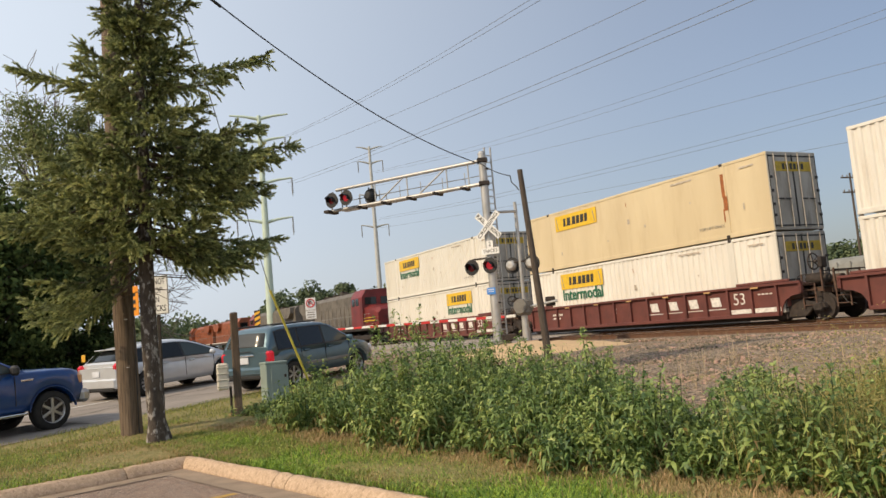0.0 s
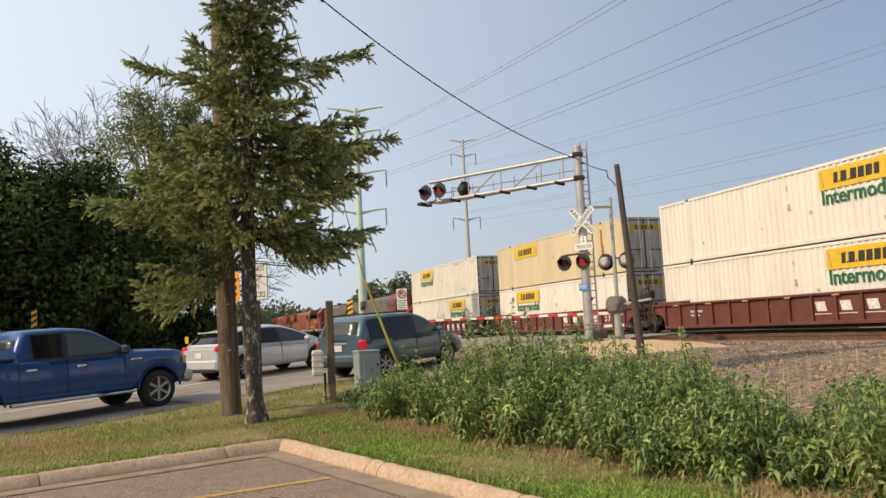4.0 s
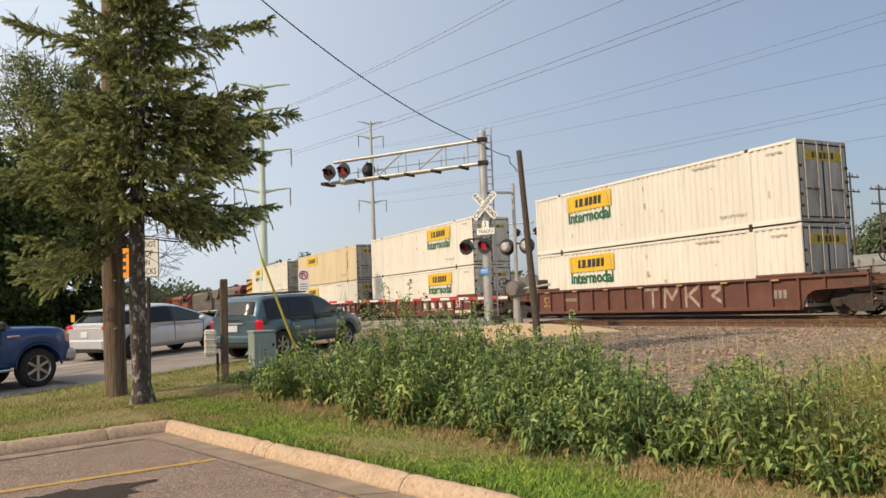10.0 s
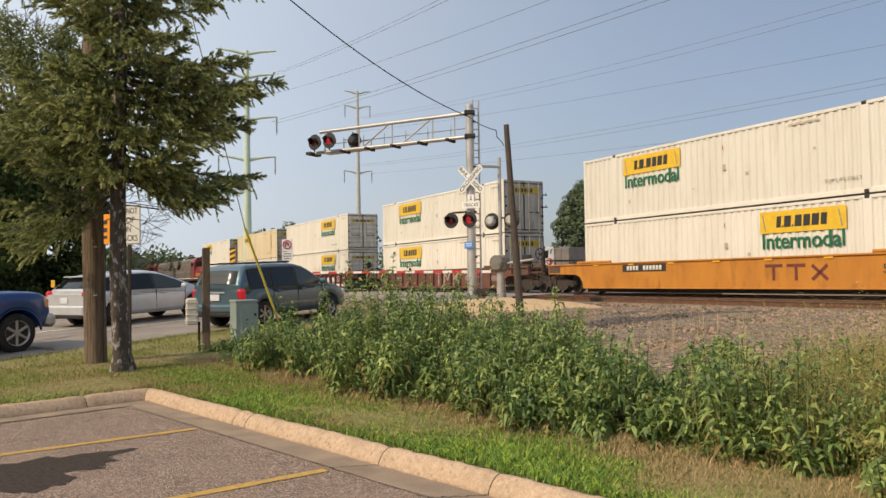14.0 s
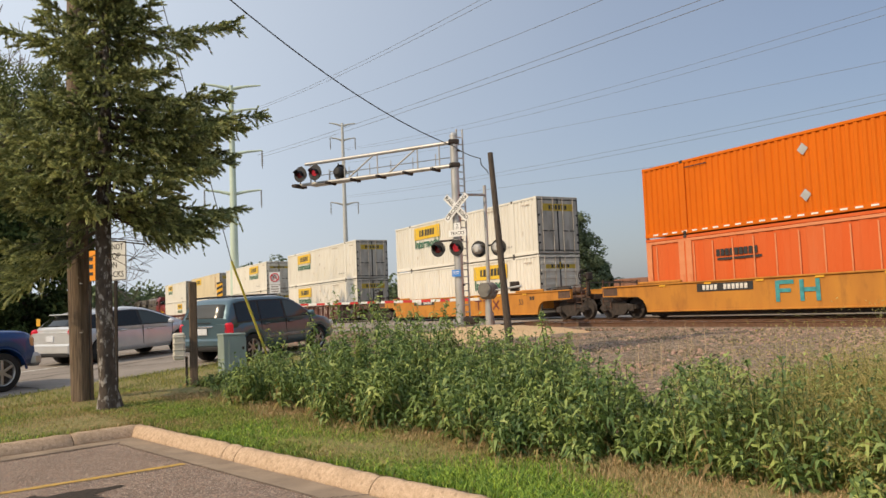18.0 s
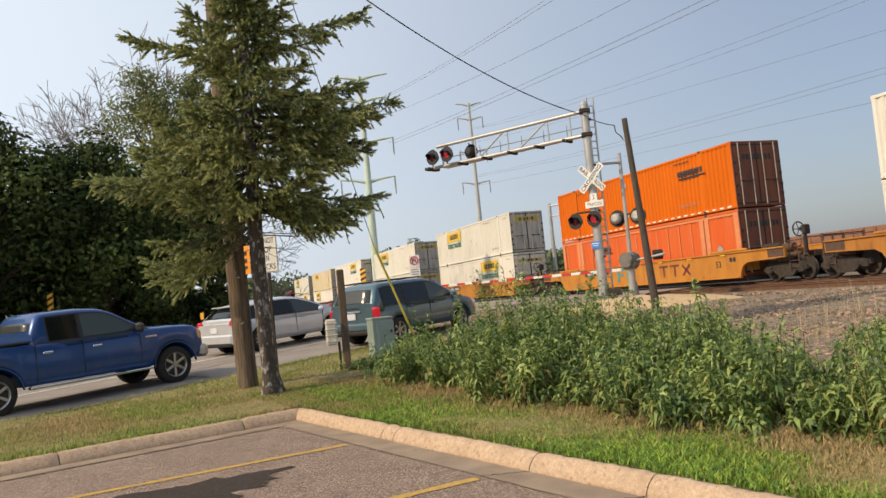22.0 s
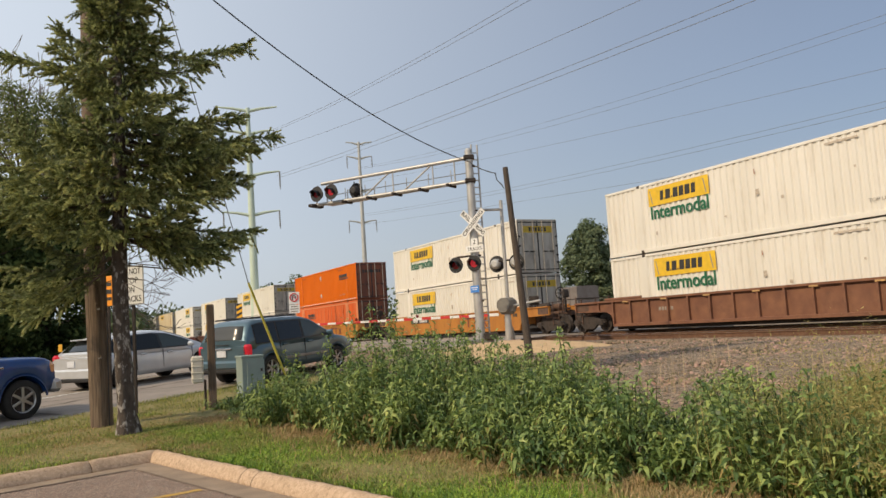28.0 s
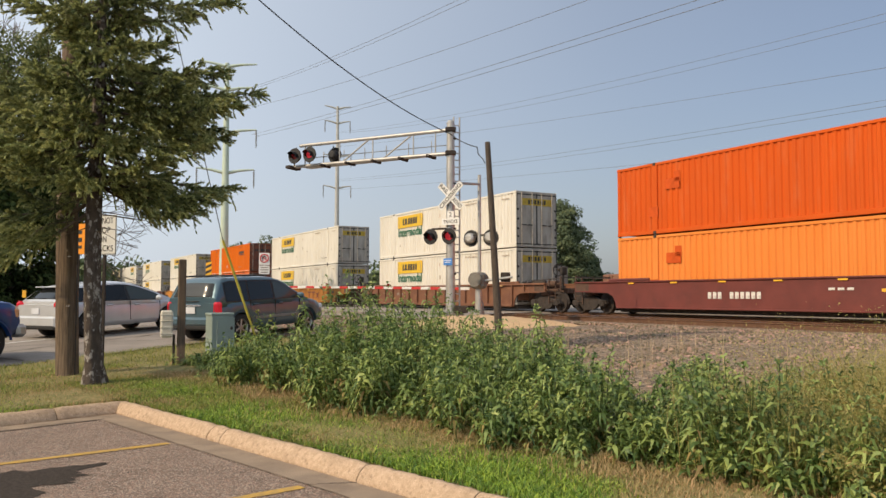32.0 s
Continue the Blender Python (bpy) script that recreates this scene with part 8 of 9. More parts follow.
    for deg, z, R, droop, lift in ((182, 2.95, 1.85, 0.62, 0.1), (192, 2.80, 1.7, 0.70, 0.0), (172, 2.95, 1.5, 0.50, 0.0), (200, 3.05, 1.55, 0.42, 0.1),
                                   (196, 3.95, 2.6, 0.15, 0.1), (206, 3.8, 2.2, 0.25, 0.2), (180, 3.9, 2.1, 0.20, 0.1), (200, 6.0, 1.8, 0.05, 0.5),
                                   (22, 4.75, 2.35, 0.05, 0.35), (10, 4.6, 2.1, 0.15, 0.4), (34, 4.9, 2.0, 0.1, 0.3), (-8, 4.4, 1.9, 0.2, 0.4), (18, 3.65, 2.05, 0.42, 0.0), (30, 3.5, 1.8, 0.45, 0.0), (4, 3.4, 1.6, 0.5, 0.0), (42, 3.2, 1.5, 0.4, 0.1),
                                   (15, 4.2, 1.9, 0.25, 0.2), (28, 4.35, 1.8, 0.2, 0.3), (0, 4.05, 1.7, 0.3, 0.2), (20, 5.15, 1.85, 0.1, 0.4), (38, 4.6, 1.7, 0.2, 0.3), (-12, 4.9, 1.6, 0.15, 0.4), (190, 4.45, 1.9, 0.15, 0.3), (202, 4.75, 1.6, 0.1, 0.4), (-150, 4.2, 1.7, 0.2, 0.2),
                                   (24, 6.2, 1.9, -0.05, 0.6), (12, 6.0, 1.3, 0.1, 0.4), (28, 3.3, 1.3, 0.4, 0.0)):
        bough(radians(deg), z, R, droop, lift)
    z = 3.25
    while z < height - 0.2:
        nb = 7 if z < 7.3 else 6
        a0 = r.uniform(0, 6.28)
        rl, rr_ = float(np.interp(z, HZ, RL)), float(np.interp(z, HZ, RR))
        for b in range(nb):
            a = a0 + b * 6.283 / nb + r.uniform(-0.35, 0.35)
            c = math.cos(a - right)
            reach = (0.5 * (rl + rr_) * 0.85) * (1 - abs(c)) + (rr_ if c > 0 else rl) * abs(c)
            R = max(0.22, reach * r.choice([0.45, 0.7, 0.9, 1.05]) * r.uniform(0.85, 1.08))
            low = max(0.0, 4.5 - z) * 0.04
            bough(a, z + r.uniform(-0.12, 0.12), R, R * (r.uniform(0.05, 0.24) + low), r.uniform(0.1, 0.6), 1.0 if z < 7.5 else 0.6)
        z += r.uniform(0.24, 0.35)
    tagged(part("bough", boughs, M["twig"], t), kind="stuff")
    P, Dv, Ln = np.concatenate(tips_p), np.concatenate(tips_d), np.concatenate(tips_l)
    # outer needles paler: new growth, with the sun on the tips painted in
    young = np.concatenate(tips_f) > 0.66
    for nm, pick, mt in (("needles", ~young, "needle"), ("young_needles", young, "needle_tip")):
        V, F = cards(P[pick], Ln[pick], Ln[pick] * 0.27, Dv[pick], r)
        tagged(part(nm, raw_mesh(nm, V, F, M[mt]), None, t), kind="stuff")
    # dead snags low on the trunk
    for k in range(16):
        a, z = r.uniform(0, 6.28), r.uniform(2.4, 3.3)
        ln = r.uniform(0.3, 0.8)
        dead.tube([(x + axis(z), y, z0 + z), (x + math.cos(a) * ln, y + math.sin(a) * ln, z0 + z - 0.15 * ln), (x + math.cos(a + 0.3) * ln * 1.4, y + math.sin(a + 0.3) * ln * 1.4, z0 + z - 0.45 * ln)], [0.010, 0.006, 0.003], 5, False)
    tagged(part("dead_twig", dead, M["twig"], t), kind="stuff")
    return t


conifer(-5.2, 12.9, 12.0)

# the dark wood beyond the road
# trees below s = -22 stand out of view, added to shade the rest
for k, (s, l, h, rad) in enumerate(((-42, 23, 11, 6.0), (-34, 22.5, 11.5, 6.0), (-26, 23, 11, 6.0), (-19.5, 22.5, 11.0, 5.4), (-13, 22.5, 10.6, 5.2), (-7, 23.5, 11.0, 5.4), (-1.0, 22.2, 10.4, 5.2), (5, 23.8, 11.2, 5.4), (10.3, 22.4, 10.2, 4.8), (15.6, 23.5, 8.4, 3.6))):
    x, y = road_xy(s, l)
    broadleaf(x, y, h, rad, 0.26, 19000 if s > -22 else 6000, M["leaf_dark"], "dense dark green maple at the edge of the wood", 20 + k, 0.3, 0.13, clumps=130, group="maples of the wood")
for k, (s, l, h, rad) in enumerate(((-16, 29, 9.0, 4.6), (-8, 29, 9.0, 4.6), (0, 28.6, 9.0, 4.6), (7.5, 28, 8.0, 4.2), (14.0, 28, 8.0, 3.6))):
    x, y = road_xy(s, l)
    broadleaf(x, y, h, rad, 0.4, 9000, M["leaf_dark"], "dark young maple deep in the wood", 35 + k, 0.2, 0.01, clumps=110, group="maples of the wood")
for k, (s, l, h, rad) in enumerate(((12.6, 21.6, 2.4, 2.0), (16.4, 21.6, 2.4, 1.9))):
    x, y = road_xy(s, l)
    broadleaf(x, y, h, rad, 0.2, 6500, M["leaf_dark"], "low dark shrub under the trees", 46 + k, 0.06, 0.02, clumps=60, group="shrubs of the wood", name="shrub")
broadleaf(-26.6, 49.5, 18.0, 4.3, 0.22, 17000, M["leaf_light"], "tall thin-leaved elm over the wood", 60, 0.32, 0.35, clumps=70)
broadleaf(-23.6, 51.0, 18.6, 3.0, 0.22, 10000, M["leaf_light"], "slim tall pale green tree behind the spruce", 61, 0.25, 0.3, clumps=60)


def bare_tree(x, y, height, seed):
    r = np.random.default_rng(seed)
    t = thing("bare_tree", "leafless grey tree over the wood", "tree")
    sh = Shape()
    def grow(p, d, ln, rad, depth):
        pts, q = [p], Vector(p)
        for i in range(3):
            d = (d + Vector(r.normal(size=3) * 0.13)).normalized()
            q = q + d * ln / 3
            pts.append(q.copy())
        sh.tube(pts, [max(q, 0.019) for q in (rad, rad * 0.85, rad * 0.7, rad * 0.55)], 5 if depth > 1 else 4, False)
        if depth:
            for i in range(4):
                nd = (d + Vector(r.normal(size=3) * 0.55) + Vector((0, 0, 0.18))).normalized()
                grow(pts[-1] if i else pts[2], nd, ln * r.uniform(0.55, 0.8), rad * 0.5, depth - 1)
    grow(Vector((x, y, ground_at(x, y))), Vector((0.05, 0, 1)), height * 0.42, 0.30, 5)
    tagged(part("bough", sh, M["dead_wood"], t), kind="stuff")


bare_tree(-30.4, 53.9, 18.6, 5)

# trees beyond the tracks
for k, (x, y, h, rad) in enumerate(((16.6, 95.0, 12.4, 3.6), (20.5, 101.0, 6.5, 3.0), (43.0, 93.0, 6.6, 3.8), (49.0, 92.0, 9.6, 4.8), (55.5, 90.5, 12.4, 5.4), (62.0, 90.0, 10.5, 5.0), (69.0, 92.0, 11.5, 5.4))):
    broadleaf(x, y, h, rad, 0.34 if k == 0 else 0.46, 18000 if k == 0 else 9000, M["leaf_far"], "leafy green tree beyond the tracks", 80 + k, 0.3, 0.08, clumps=120 if k == 0 else 70, group="trees beyond the tracks")
for k, (x, y, h, rad) in enumerate(((-34.5, 146.0, 9.6, 4.6), (-28.8, 147.5, 11.0, 5.0), (-23.0, 148.5, 10.6, 4.6), (-18.0, 150.0, 8.8, 4.0))):
    broadleaf(x, y, h, rad, 0.62, 4500, M["leaf_far"], "dark leafy tree far behind the engines", 95 + k, 0.3, 0.05, clumps=55, group="trees behind the engines")
rr = np.random.default_rng(3)
P, Dv = [], []
for k in range(150):
    a = rr.uniform(-62, 48)
    dist = rr.uniform(150, 260)
    h = rr.uniform(7, 11) * (1.15 if -14 < a < -5 else 0.36 if 8 < a < 40 else 0.8) * dist / 160
    c = np.array([math.sin(radians(a)) * dist, math.cos(radians(a)) * dist, 0.3])
    n = 300
    v = rand_dirs(n, rr)
    P.append(c + np.array([0, 0, h * 0.5]) + v * np.array([h * 0.55, h * 0.55, h * 0.5]) * rr.uniform(0.6, 1, (n, 1)))
    Dv.append(rand_dirs(n, rr))
P, Dv = np.concatenate(P), np.concatenate(Dv)
V, F = cards(P, rr.uniform(0.8, 1.7, len(P)), rr.uniform(0.6, 1.1, len(P)), Dv, rr)
tagged(new("far_woods", raw_mesh("far_woods", V, F, M["leaf_far"])), "far belt of green trees on the horizon", "trees", kind="stuff")

# weeds between the kerb and the tracks
wr = np.random.default_rng(21)


def leaf_blades(P, D, L, Wd, rng):
    """Lance-shaped leaves that bend over: two quads each."""
    n = len(P)
    D = D / np.linalg.norm(D, axis=1, keepdims=True)
    S = np.cross(D, rng.normal(size=(n, 3)) * 0.4 + np.array([0, 0, 1.0]))
    S /= np.linalg.norm(S, axis=1, keepdims=True) + 1e-9
    L, Wd = L[:, None], Wd[:, None]
    mid = P + D * L * 0.5
    tip = P + D * L + np.array([0, 0, -1.0]) * L * rng.uniform(0.2, 0.9, (n, 1))
    q1 = P + D * L * 0.18
    V = np.stack([P, q1 + S * Wd * 0.42, mid + S * Wd * 0.5, tip, mid - S * Wd * 0.5, q1 - S * Wd * 0.42], 1)
    i = np.arange(n)[:, None] * 6
    T = np.concatenate([i + np.array([[0, 1, 5]]), i + np.array([[1, 2, 4]]), i + np.array([[1, 4, 5]]), i + np.array([[2, 3, 4]])], 0)
    return V.reshape(-1, 3), T


def weed_front(a):
    return 1.62 + 0.22 * math.sin(a * 1.9) + 0.12 * math.sin(a * 5.3) + max(0.0, 0.9 - a) * 0.14


def weed_clumps(rng):
    """Clumps of weeds: a along the kerb, b out of it, reach and height of each."""
    out = []
    for k in range(345):
        a = -3.3 + 14.1 * (k * 0.61803 % 1.0) + rng.uniform(-0.15, 0.15)
        lo = weed_front(a)
        deep = float(np.interp(a, [-3, 0.5, 2.5, 4, 6, 9, 12], [1.2, 2.6, 2.9, 2.2, 1.8, 2.0, 2.2]))
        u = ((k * 0.754877) % 1.0) ** 1.1
        b = lo + 0.15 + u * deep
        h = float(np.interp(a, [-3.3, -2.4, -1.0, 0.1, 0.9, 3.2, 4.5, 6.8, 8.6], [0.26, 0.34, 0.58, 1.0, 1.22, 1.16, 1.0, 0.94, 0.76]))
        h *= rng.choice([0.5, 0.78, 1.0, 1.22], p=[0.24, 0.30, 0.30, 0.16]) * rng.uniform(0.88, 1.12)
        if a > 3.8:
            h *= 1.06 - 0.30 * u
        if u < 0.12:
            h *= 0.8
        wave = 0.5 * math.sin(2.3 * a + 1.1 * b) + 0.5 * math.sin(4.7 * a - 2.2 * b + 2)
        if wave < -0.62 and (u > 0.45 or a < 0.5):
            continue
        out.append((a, b, rng.uniform(0.13, 0.30), h * (0.86 + 0.36 * wave)))
    # a few loose plants out on the gravel
    for k in range(80):
        a = rng.uniform(-1, 11)
        out.append((a, weed_front(a) + rng.uniform(2.0, 5.6), 0.10, rng.uniform(0.2, 0.75)))
    return out


P, D, L, Wd, H = [], [], [], [], []
stems_v, stems_f = [], []
for ca, cb, cr, ch in weed_clumps(wr):
    turn = wr.normal(size=2) * 0.10
    for q in range(int(3 + 26 * cr)):
        da, db = wr.normal(size=2) * cr * 0.6
        x, y = bed_pt(ca + da, cb + db)
        h = ch * wr.uniform(0.62, 1.08)
        z0 = ground_at(x, y) - 0.03
        lean = turn + wr.normal(size=2) * 0.13
        n = int(10 + h * 29)
        f = np.sort(wr.uniform(0.06, 1.0, n) ** 0.8)
        ang = np.arange(n) * 2.4 + wr.uniform(0, 6.28)
        px, py, pz = x + lean[0] * f * h, y + lean[1] * f * h, z0 + f * h
        P.append(np.stack([px, py, pz], 1))
        H.append(f)
        el = np.where(f > 0.92, wr.uniform(0.4, 1.4, n), wr.uniform(-0.25, 0.5, n))
        D.append(np.stack([np.cos(ang), np.sin(ang), el], 1))
        L.append(wr.uniform(0.065, 0.15, n) * (1.2 - 0.75 * np.abs(f - 0.5)))
        Wd.append(wr.uniform(0.021, 0.046, n) * (1.15 - 0.4 * f))
        o = len(stems_v)
        for k in range(4):
            g = k / 3
            for c in range(3):
                t = c * 2.094
                rad = 0.007 * (1.1 - g * 0.7)
                stems_v.append((x + lean[0] * g * h + rad * math.cos(t), y + lean[1] * g * h + rad * math.sin(t), z0 + g * h))
        for k in range(3):
            for c in range(3):
                i, j = o + k * 3 + c, o + k * 3 + (c + 1) % 3
                stems_f.append((i, j, j + 3, i + 3))
P, D, L, Wd = (np.concatenate(q) for q in (P, D, L, Wd))
H = np.concatenate(H)
old = (H < 0.5) & (wr.uniform(0, 1, len(H)) < 0.24)
V, F = leaf_blades(P[~old], D[~old], L[~old], Wd[~old], wr)
weeds = new("weeds", raw_mesh("weeds", V, F, M["weed"]))
tagged(weeds, "dense waist-high green ragweed beside the kerb", "weeds", kind="stuff")
V, F = leaf_blades(P[old], D[old] - np.array([0, 0, 0.5]), L[old], Wd[old] * 0.8, wr)
tagged(part("withered_leaves", raw_mesh("withered_leaves", V, F, M["weed_old"]), None, weeds, "yellowing withered lower leaves"), kind="stuff")
tagged(part("weed_stems", raw_mesh("weed_stems", stems_v, stems_f, M["weed_dark"]), None, weeds), kind="stuff")


# tall dry grasses at the far end and single stalks on the ballast
def blades(name, places, h0, h1, w, material, label, category, rng, bend=0.35):
    places = np.asarray(places)
    n = len(places)
    a = rng.uniform(0, 2 * math.pi, n)
    h = rng.uniform(h0, h1, n)
    d = np.stack([np.cos(a), np.sin(a), np.zeros(n)], 1)
    s = np.stack([-np.sin(a), np.cos(a), np.zeros(n)], 1) * (w * rng.uniform(0.6, 1.4, n))[:, None]
    b = (bend * rng.uniform(0.1, 1.0, n) * h)[:, None]
    P = places
    up = np.array([0, 0, 1.0])
    m = P + d * b * 0.3 + up * (h * 0.6)[:, None]
    t = P + d * b + up * h[:, None]
    V = np.stack([P - s, P + s, m + s * 0.7, m - s * 0.7, t], 1).reshape(-1, 3)
    i = np.arange(n)[:, None] * 5
    T = np.concatenate([i + np.array([[0, 1, 2]]), i + np.array([[0, 2, 3]]), i + np.array([[3, 2, 4]])], 0)
    return tagged(new(name, raw_mesh(name, V, T, material)), label, category, kind="stuff")


pl = []
while len(pl) < 30000:
    a, b = wr.uniform(4.5, 12), wr.uniform(1.9, 6.5)
    if wr.uniform() > min(1.0, max(0.0008, (a - 7.1) / 1.0)) * min(1.0, (b - 1.6) / 1.2):
        continue
    if math.sin(a * 2.7 + 1) + math.sin(b * 3.1 + a) + math.sin(a * 6.1 - b * 2) < wr.uniform(-1.6, 0.8):
        continue
    x, y = bed_pt(a, b)
    pl.append((x, y, ground_at(x, y) - 0.02))
tall = blades("tall_grass", pl, 0.3, 1.0, 0.0022, M["straw"], "tall yellow-green grass going to seed", "tall grass", wr, 1.0)
# airy seed heads over the tall grass
tops = np.asarray(pl)[::20]
k_ = 16
C = np.repeat(tops, k_, 0) + np.stack([wr.normal(size=len(tops) * k_) * 0.09, wr.normal(size=len(tops) * k_) * 0.09, np.repeat(wr.uniform(0.45, 1.15, len(tops)), k_) + wr.normal(size=len(tops) * k_) * 0.10], 1)
V, F = cards(C, wr.uniform(0.015, 0.04, len(C)), wr.uniform(0.006, 0.011, len(C)), rand_dirs(len(C), wr), wr)
tagged(part("seed_heads", raw_mesh("seed_heads", V, F, M["straw"]), None, tall, "airy yellowish seed heads"), kind="stuff")
# bushy yellowing plants among the tall grass: arching branches set with small leaves
bp_, bd_, bl_, bs_v, bs_f = [], [], [], [], []
for k in range(120):
    a = 7.0 + 4.5 * (k * 0.61803 % 1.0)
    b = 1.7 + 3.6 * ((k * 0.754877) % 1.0)
    if a < 7.4 or (a < 8.7 and b < 2.9):
        continue
    x, y = bed_pt(a, b)
    zb, hh = ground_at(x, y) - 0.02, wr.uniform(0.55, 1.15) * (0.8 if a < 7.5 else 1.0)
    for q in range(20):
        an, spread_ = wr.uniform(0, 6.28), wr.uniform(0.15, 0.62)
        f = np.linspace(0, 1, 5)
        up = hh * wr.uniform(0.55, 1.05)
        bx, by = x + math.cos(an) * spread_ * f**1.6, y + math.sin(an) * spread_ * f**1.6
        bz = zb + up * (f - 0.22 * f**3)
        o = len(bs_v)
        for i in range(5):
            for c in range(3):
                rad = 0.0045 * (1.1 - f[i] * 0.8)
                bs_v.append((bx[i] + rad * math.cos(c * 2.094), by[i] + rad * math.sin(c * 2.094), bz[i]))
        for i in range(4):
            for c in range(3):
                u, v = o + i * 3 + c, o + i * 3 + (c + 1) % 3
                bs_f.append((u, v, v + 3, u + 3))
        m = 46
        g = wr.uniform(0.25, 1.0, m)
        pos = np.stack([np.interp(g, f, bx), np.interp(g, f, by), np.interp(g, f, bz)], 1)
        dr = rand_dirs(m, wr, (0, 0, 0.15))
        bp_.append(pos + dr * wr.uniform(0.0, 0.085, (m, 1)))
        bd_.append(dr)
        bl_.append(wr.uniform(0.022, 0.055, m))
P, D, L = np.concatenate(bp_), np.concatenate(bd_), np.concatenate(bl_)
V, F = cards(P, L, L * 0.34, D, wr)
bush = new("yellow_weeds", raw_mesh("yellow_weeds", V, F, M["bush"]))
tagged(bush, "bushy yellow-green weeds gone to seed", "weeds", kind="stuff")
tagged(part("weed_stems", raw_mesh("weed_stems", bs_v, bs_f, M["straw"]), None, bush), kind="stuff")
pl = []
for k in range(150):
    a, b = wr.uniform(-2, 13), wr.uniform(4.2, 10.5)
    x, y = bed_pt(a, b)
    for q in range(wr.integers(2, 7)):
        pl.append((x + wr.normal() * 0.05, y + wr.normal() * 0.05, ground_at(x, y) - 0.02))
blades("dry_stalks", pl, 0.25, 0.95, 0.004, M["straw_pale"], "single dry stalks on the gravel", "dry grass", wr, 0.3)

# mown grass of the verge: dry, green and lush by turns
def patch(x, y):
    """Slow wave of how lush the turf is, from -1 to 1."""
    return 0.5 * math.sin(x * 1.7 + 1.3 * math.sin(y * 1.1)) + 0.5 * math.sin(y * 2.1 + 1.1 * math.sin(x * 1.9 + 2)) + 0.25 * math.sin(x * 5.3 - y * 4.1)


lush, plain, dry = [], [], []
while len(lush) + len(plain) + len(dry) < 165000:
    right = wr.uniform() < 0.66
    if right:
        a, b = wr.uniform(-2.5, 10), wr.uniform(0.0, 2.1) if wr.uniform() < 0.85 else wr.uniform(0.0, 4.0)
        x, y = bed_pt(a, b)
    else:
        a, b = wr.uniform(-2.0, 9), wr.uniform(0.0, 4.2)
        x, y, _ = left_pt(a, b)
    if in_lot(x, y) > -0.02:
        continue
    le = (x - ROAD_AT.x) * ROAD_LEFT.x + (y - ROAD_AT.y) * ROAD_LEFT.y
    if le > -1.05:
        continue
    g = patch(x, y) + wr.normal() * 0.35
    if right:
        g += float(np.interp(a, [-1, 1.5, 3, 5, 6.3, 7.5, 9], [-0.1, 0.35, 0.6, 0.85, 1.5, 2.0, 1.7])) * max(-0.15, min(1.0, (float(np.interp(a, [4.5, 6.5, 8.0, 9.5], [1.75, 1.6, 1.05, 0.75])) + 0.3 * math.sin(a * 2.2) + 0.15 * math.sin(a * 7.1) - b) / 0.9))
        g -= 0.8 * max(0.0, min(1.0, (b - 1.1) / 0.5))
    else:
        g -= 0.55
    if b < 0.34:
        g += 0.5
    spot = (x, y, ground_at(x, y) - 0.012)
    if g > 0.55 + wr.normal() * 0.45:
        lush.append(spot)
    elif g > -0.42:
        plain.append(spot)
    elif wr.uniform() < 0.92:
        dry.append(spot)
for k in range(9000):
    a, b = wr.uniform(8.35, 12) + wr.uniform(0, 0.5) ** 2, wr.uniform(-0.24, 0.3)
    x, y, _ = lot_pt(a, b)
    (lush if a < 9.0 + wr.normal() * 0.3 else dry).append((x, y, float(np.interp(b, [-0.24, -0.19, -0.13, 0.3], [0.0, 0.06, 0.15, 0.15]))))
blades("lush_grass", lush, 0.014, 0.07, 0.0055, M["lush"], "lush bright green grass along the kerb", "grass", wr, 1.8)
blades("grass", plain, 0.02, 0.065, 0.005, M["blade"], "short mown olive green grass of the verge", "grass", wr, 1.4)
blades("dry_grass", dry, 0.015, 0.07, 0.005, M["dry_blade"], "dry straw-coloured grass before the weeds", "dry grass", wr, 1.0)
edge_strip = []
while len(edge_strip) < 26000:
    x, y = road_xy(wr.uniform(-7, 9), -0.85 - wr.uniform(0, 1) ** 1.3 * 5.0)
    if in_lot(x, y) > -0.02 or patch(x, y) + wr.normal() * 0.5 < -0.5:
        continue
    edge_strip.append((x, y, ground_at(x, y) - 0.01))
blades("verge_grass", edge_strip, 0.02, 0.09, 0.005, M["blade"], "rough olive grass along the road's edge", "grass", wr, 0.8)
# dead grass at the foot of the weeds
pl = []
for k in range(4500):
    a = wr.uniform(-2.0, 11)
    x, y = bed_pt(a, weed_front(a) + wr.normal() * 0.28 - 0.12)
    pl.append((x, y, ground_at(x, y) - 0.01))
blades("dead_grass", pl, 0.03, 0.13, 0.0035, M["dry_blade"], "tangled dead grass at the foot of the weeds", "dry grass", wr, 1.0)

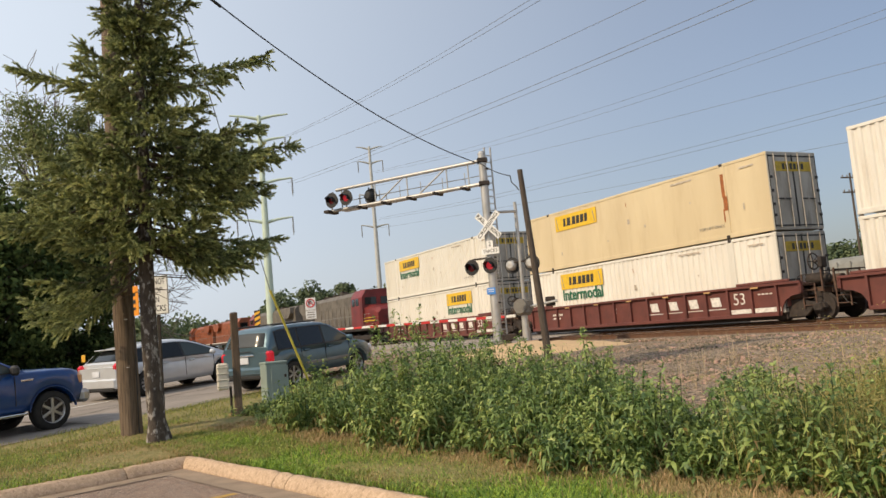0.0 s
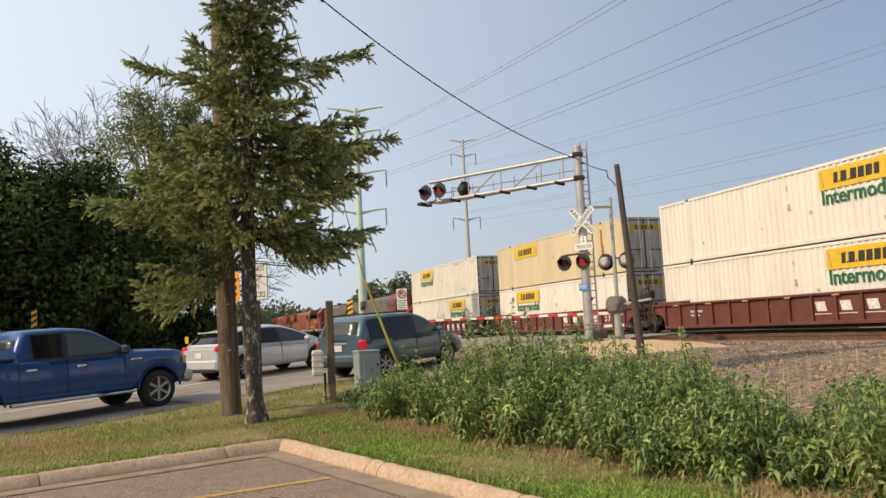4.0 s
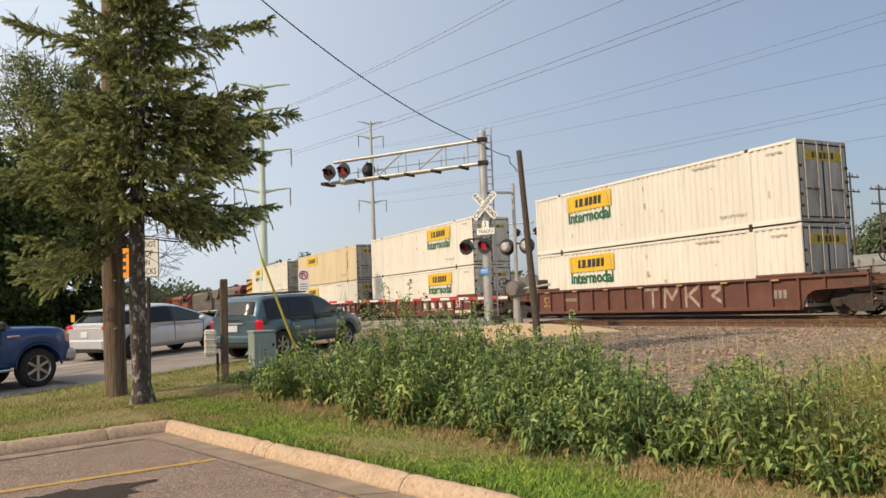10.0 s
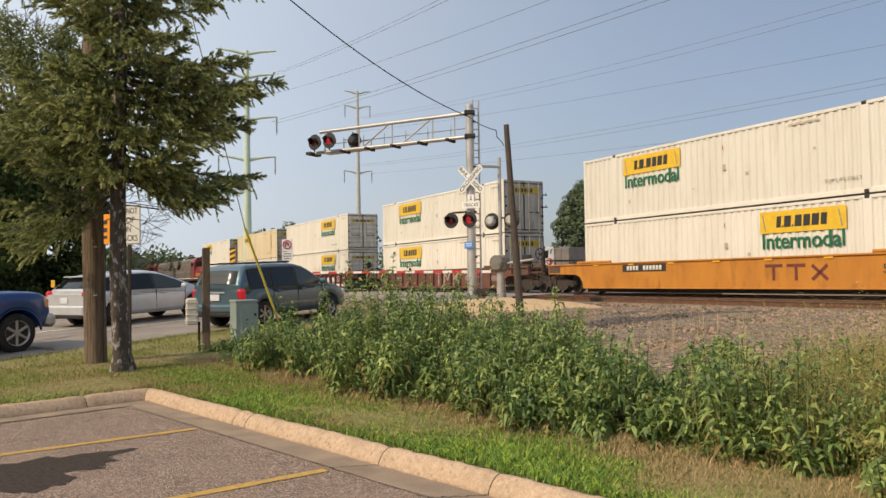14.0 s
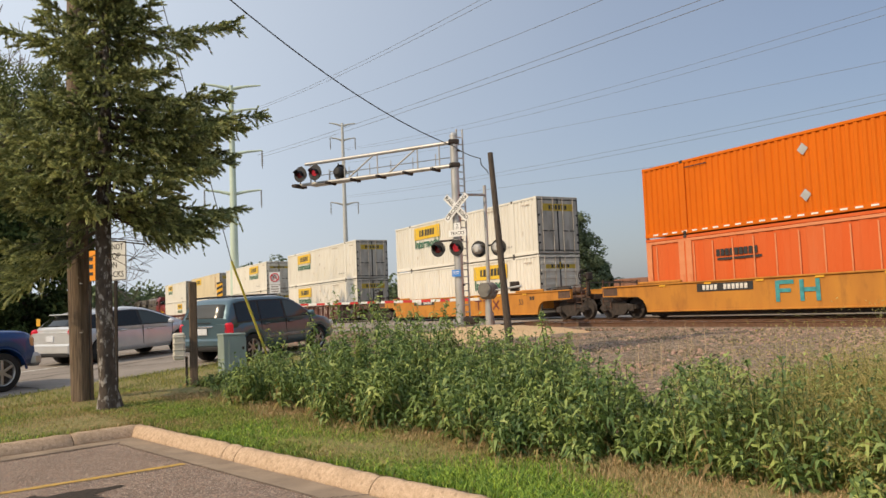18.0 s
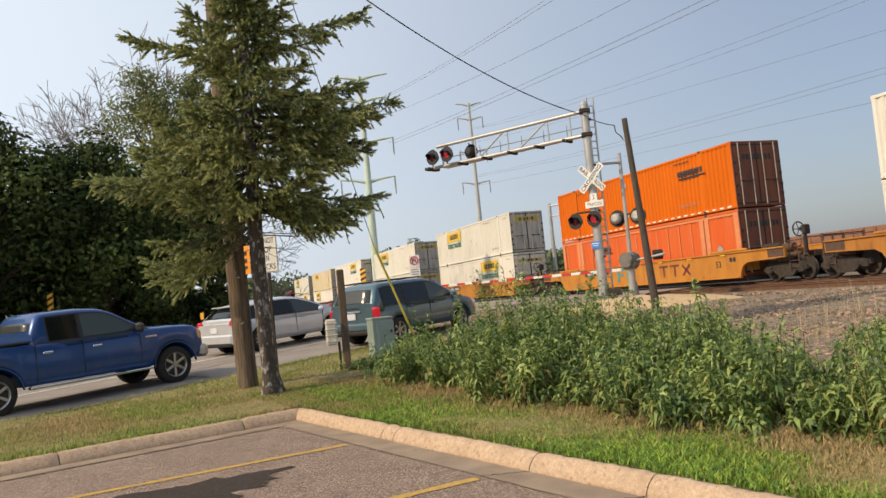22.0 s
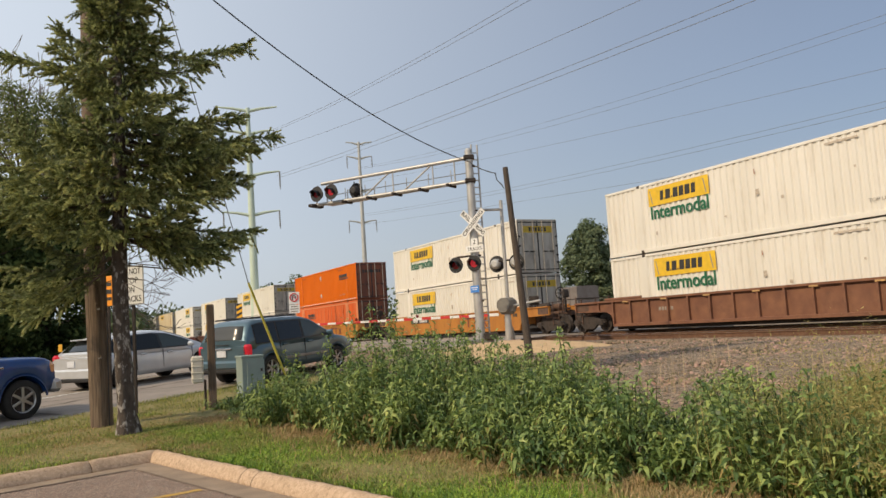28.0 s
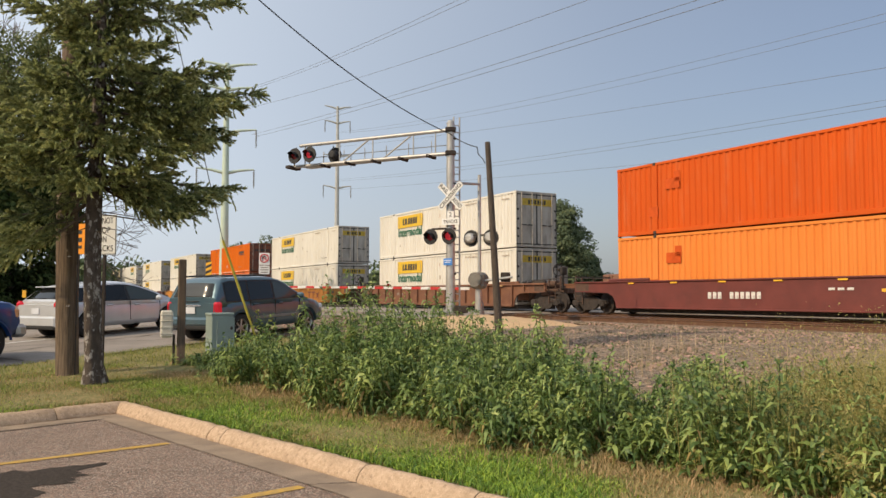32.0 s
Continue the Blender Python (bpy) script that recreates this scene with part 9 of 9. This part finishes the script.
# loose stones of the ballast slope
st = np.random.default_rng(5)
n = 48000
s = st.uniform(-34, 4, n)
p = -4.6 - st.uniform(0, 1, n) * 12.5
base = np.array([TRACK_AT.x, TRACK_AT.y, 0]) + s[:, None] * np.array(AHEAD) + p[:, None] * np.array(ACROSS)
zt = np.where(p > -7.2, RAIL_Z - 0.22 - (np.clip(-4.9 - p, 0, 2.3)) * 0.1435, gz(base[:, 0], base[:, 1]))
kb = (base[:, 0] - BED_AT.x) * BED_N.x + (base[:, 1] - BED_AT.y) * BED_N.y
ka = (base[:, 0] - BED_AT.x) * BED_R.x + (base[:, 1] - BED_AT.y) * BED_R.y
keep = (np.hypot(base[:, 0] - 1.9, base[:, 1] - 25.6) > 4.3) & (kb > 2.8 + np.clip(1.5 - ka, 0, 4) * 1.2)
base[:, 2] = np.maximum(zt, gz(base[:, 0], base[:, 1])) + 0.012
base = base[keep]
n = len(base)
octa = np.array([(1, 0, 0), (-1, 0, 0), (0, 1, 0), (0, -1, 0), (0, 0, 1), (0, 0, -1)], float)
sz = st.uniform(0.028, 0.075, (n, 1, 1)) * st.uniform(0.6, 1.3, (n, 6, 1))
rot = rand_dirs(n, st)
V = octa[None] * sz
t1 = np.cross(rot, rand_dirs(n, st))
t1 /= np.linalg.norm(t1, axis=1, keepdims=True)
t2 = np.cross(rot, t1)
Rm = np.stack([t1, t2, rot], 2)
V = np.einsum("nij,nkj->nki", Rm, V) + base[:, None]
F = np.array([(0, 2, 4), (2, 1, 4), (1, 3, 4), (3, 0, 4), (2, 0, 5), (1, 2, 5), (3, 1, 5), (0, 3, 5)])
F = (np.arange(n)[:, None, None] * 6 + F[None]).reshape(-1, 3)
tagged(new("ballast_stones", raw_mesh("ballast_stones", V.reshape(-1, 3), F, M["stone"])), "loose grey-brown ballast stones on the slope", "gravel", kind="stuff")


# ---- what moves ----
def motions():
    times = [k * 2.0 for k in range(17)]
    for ob, offset, up in RIDERS:
        walk(ob, [(t, train_pose(offset, t, up)) for t in times])


motions()
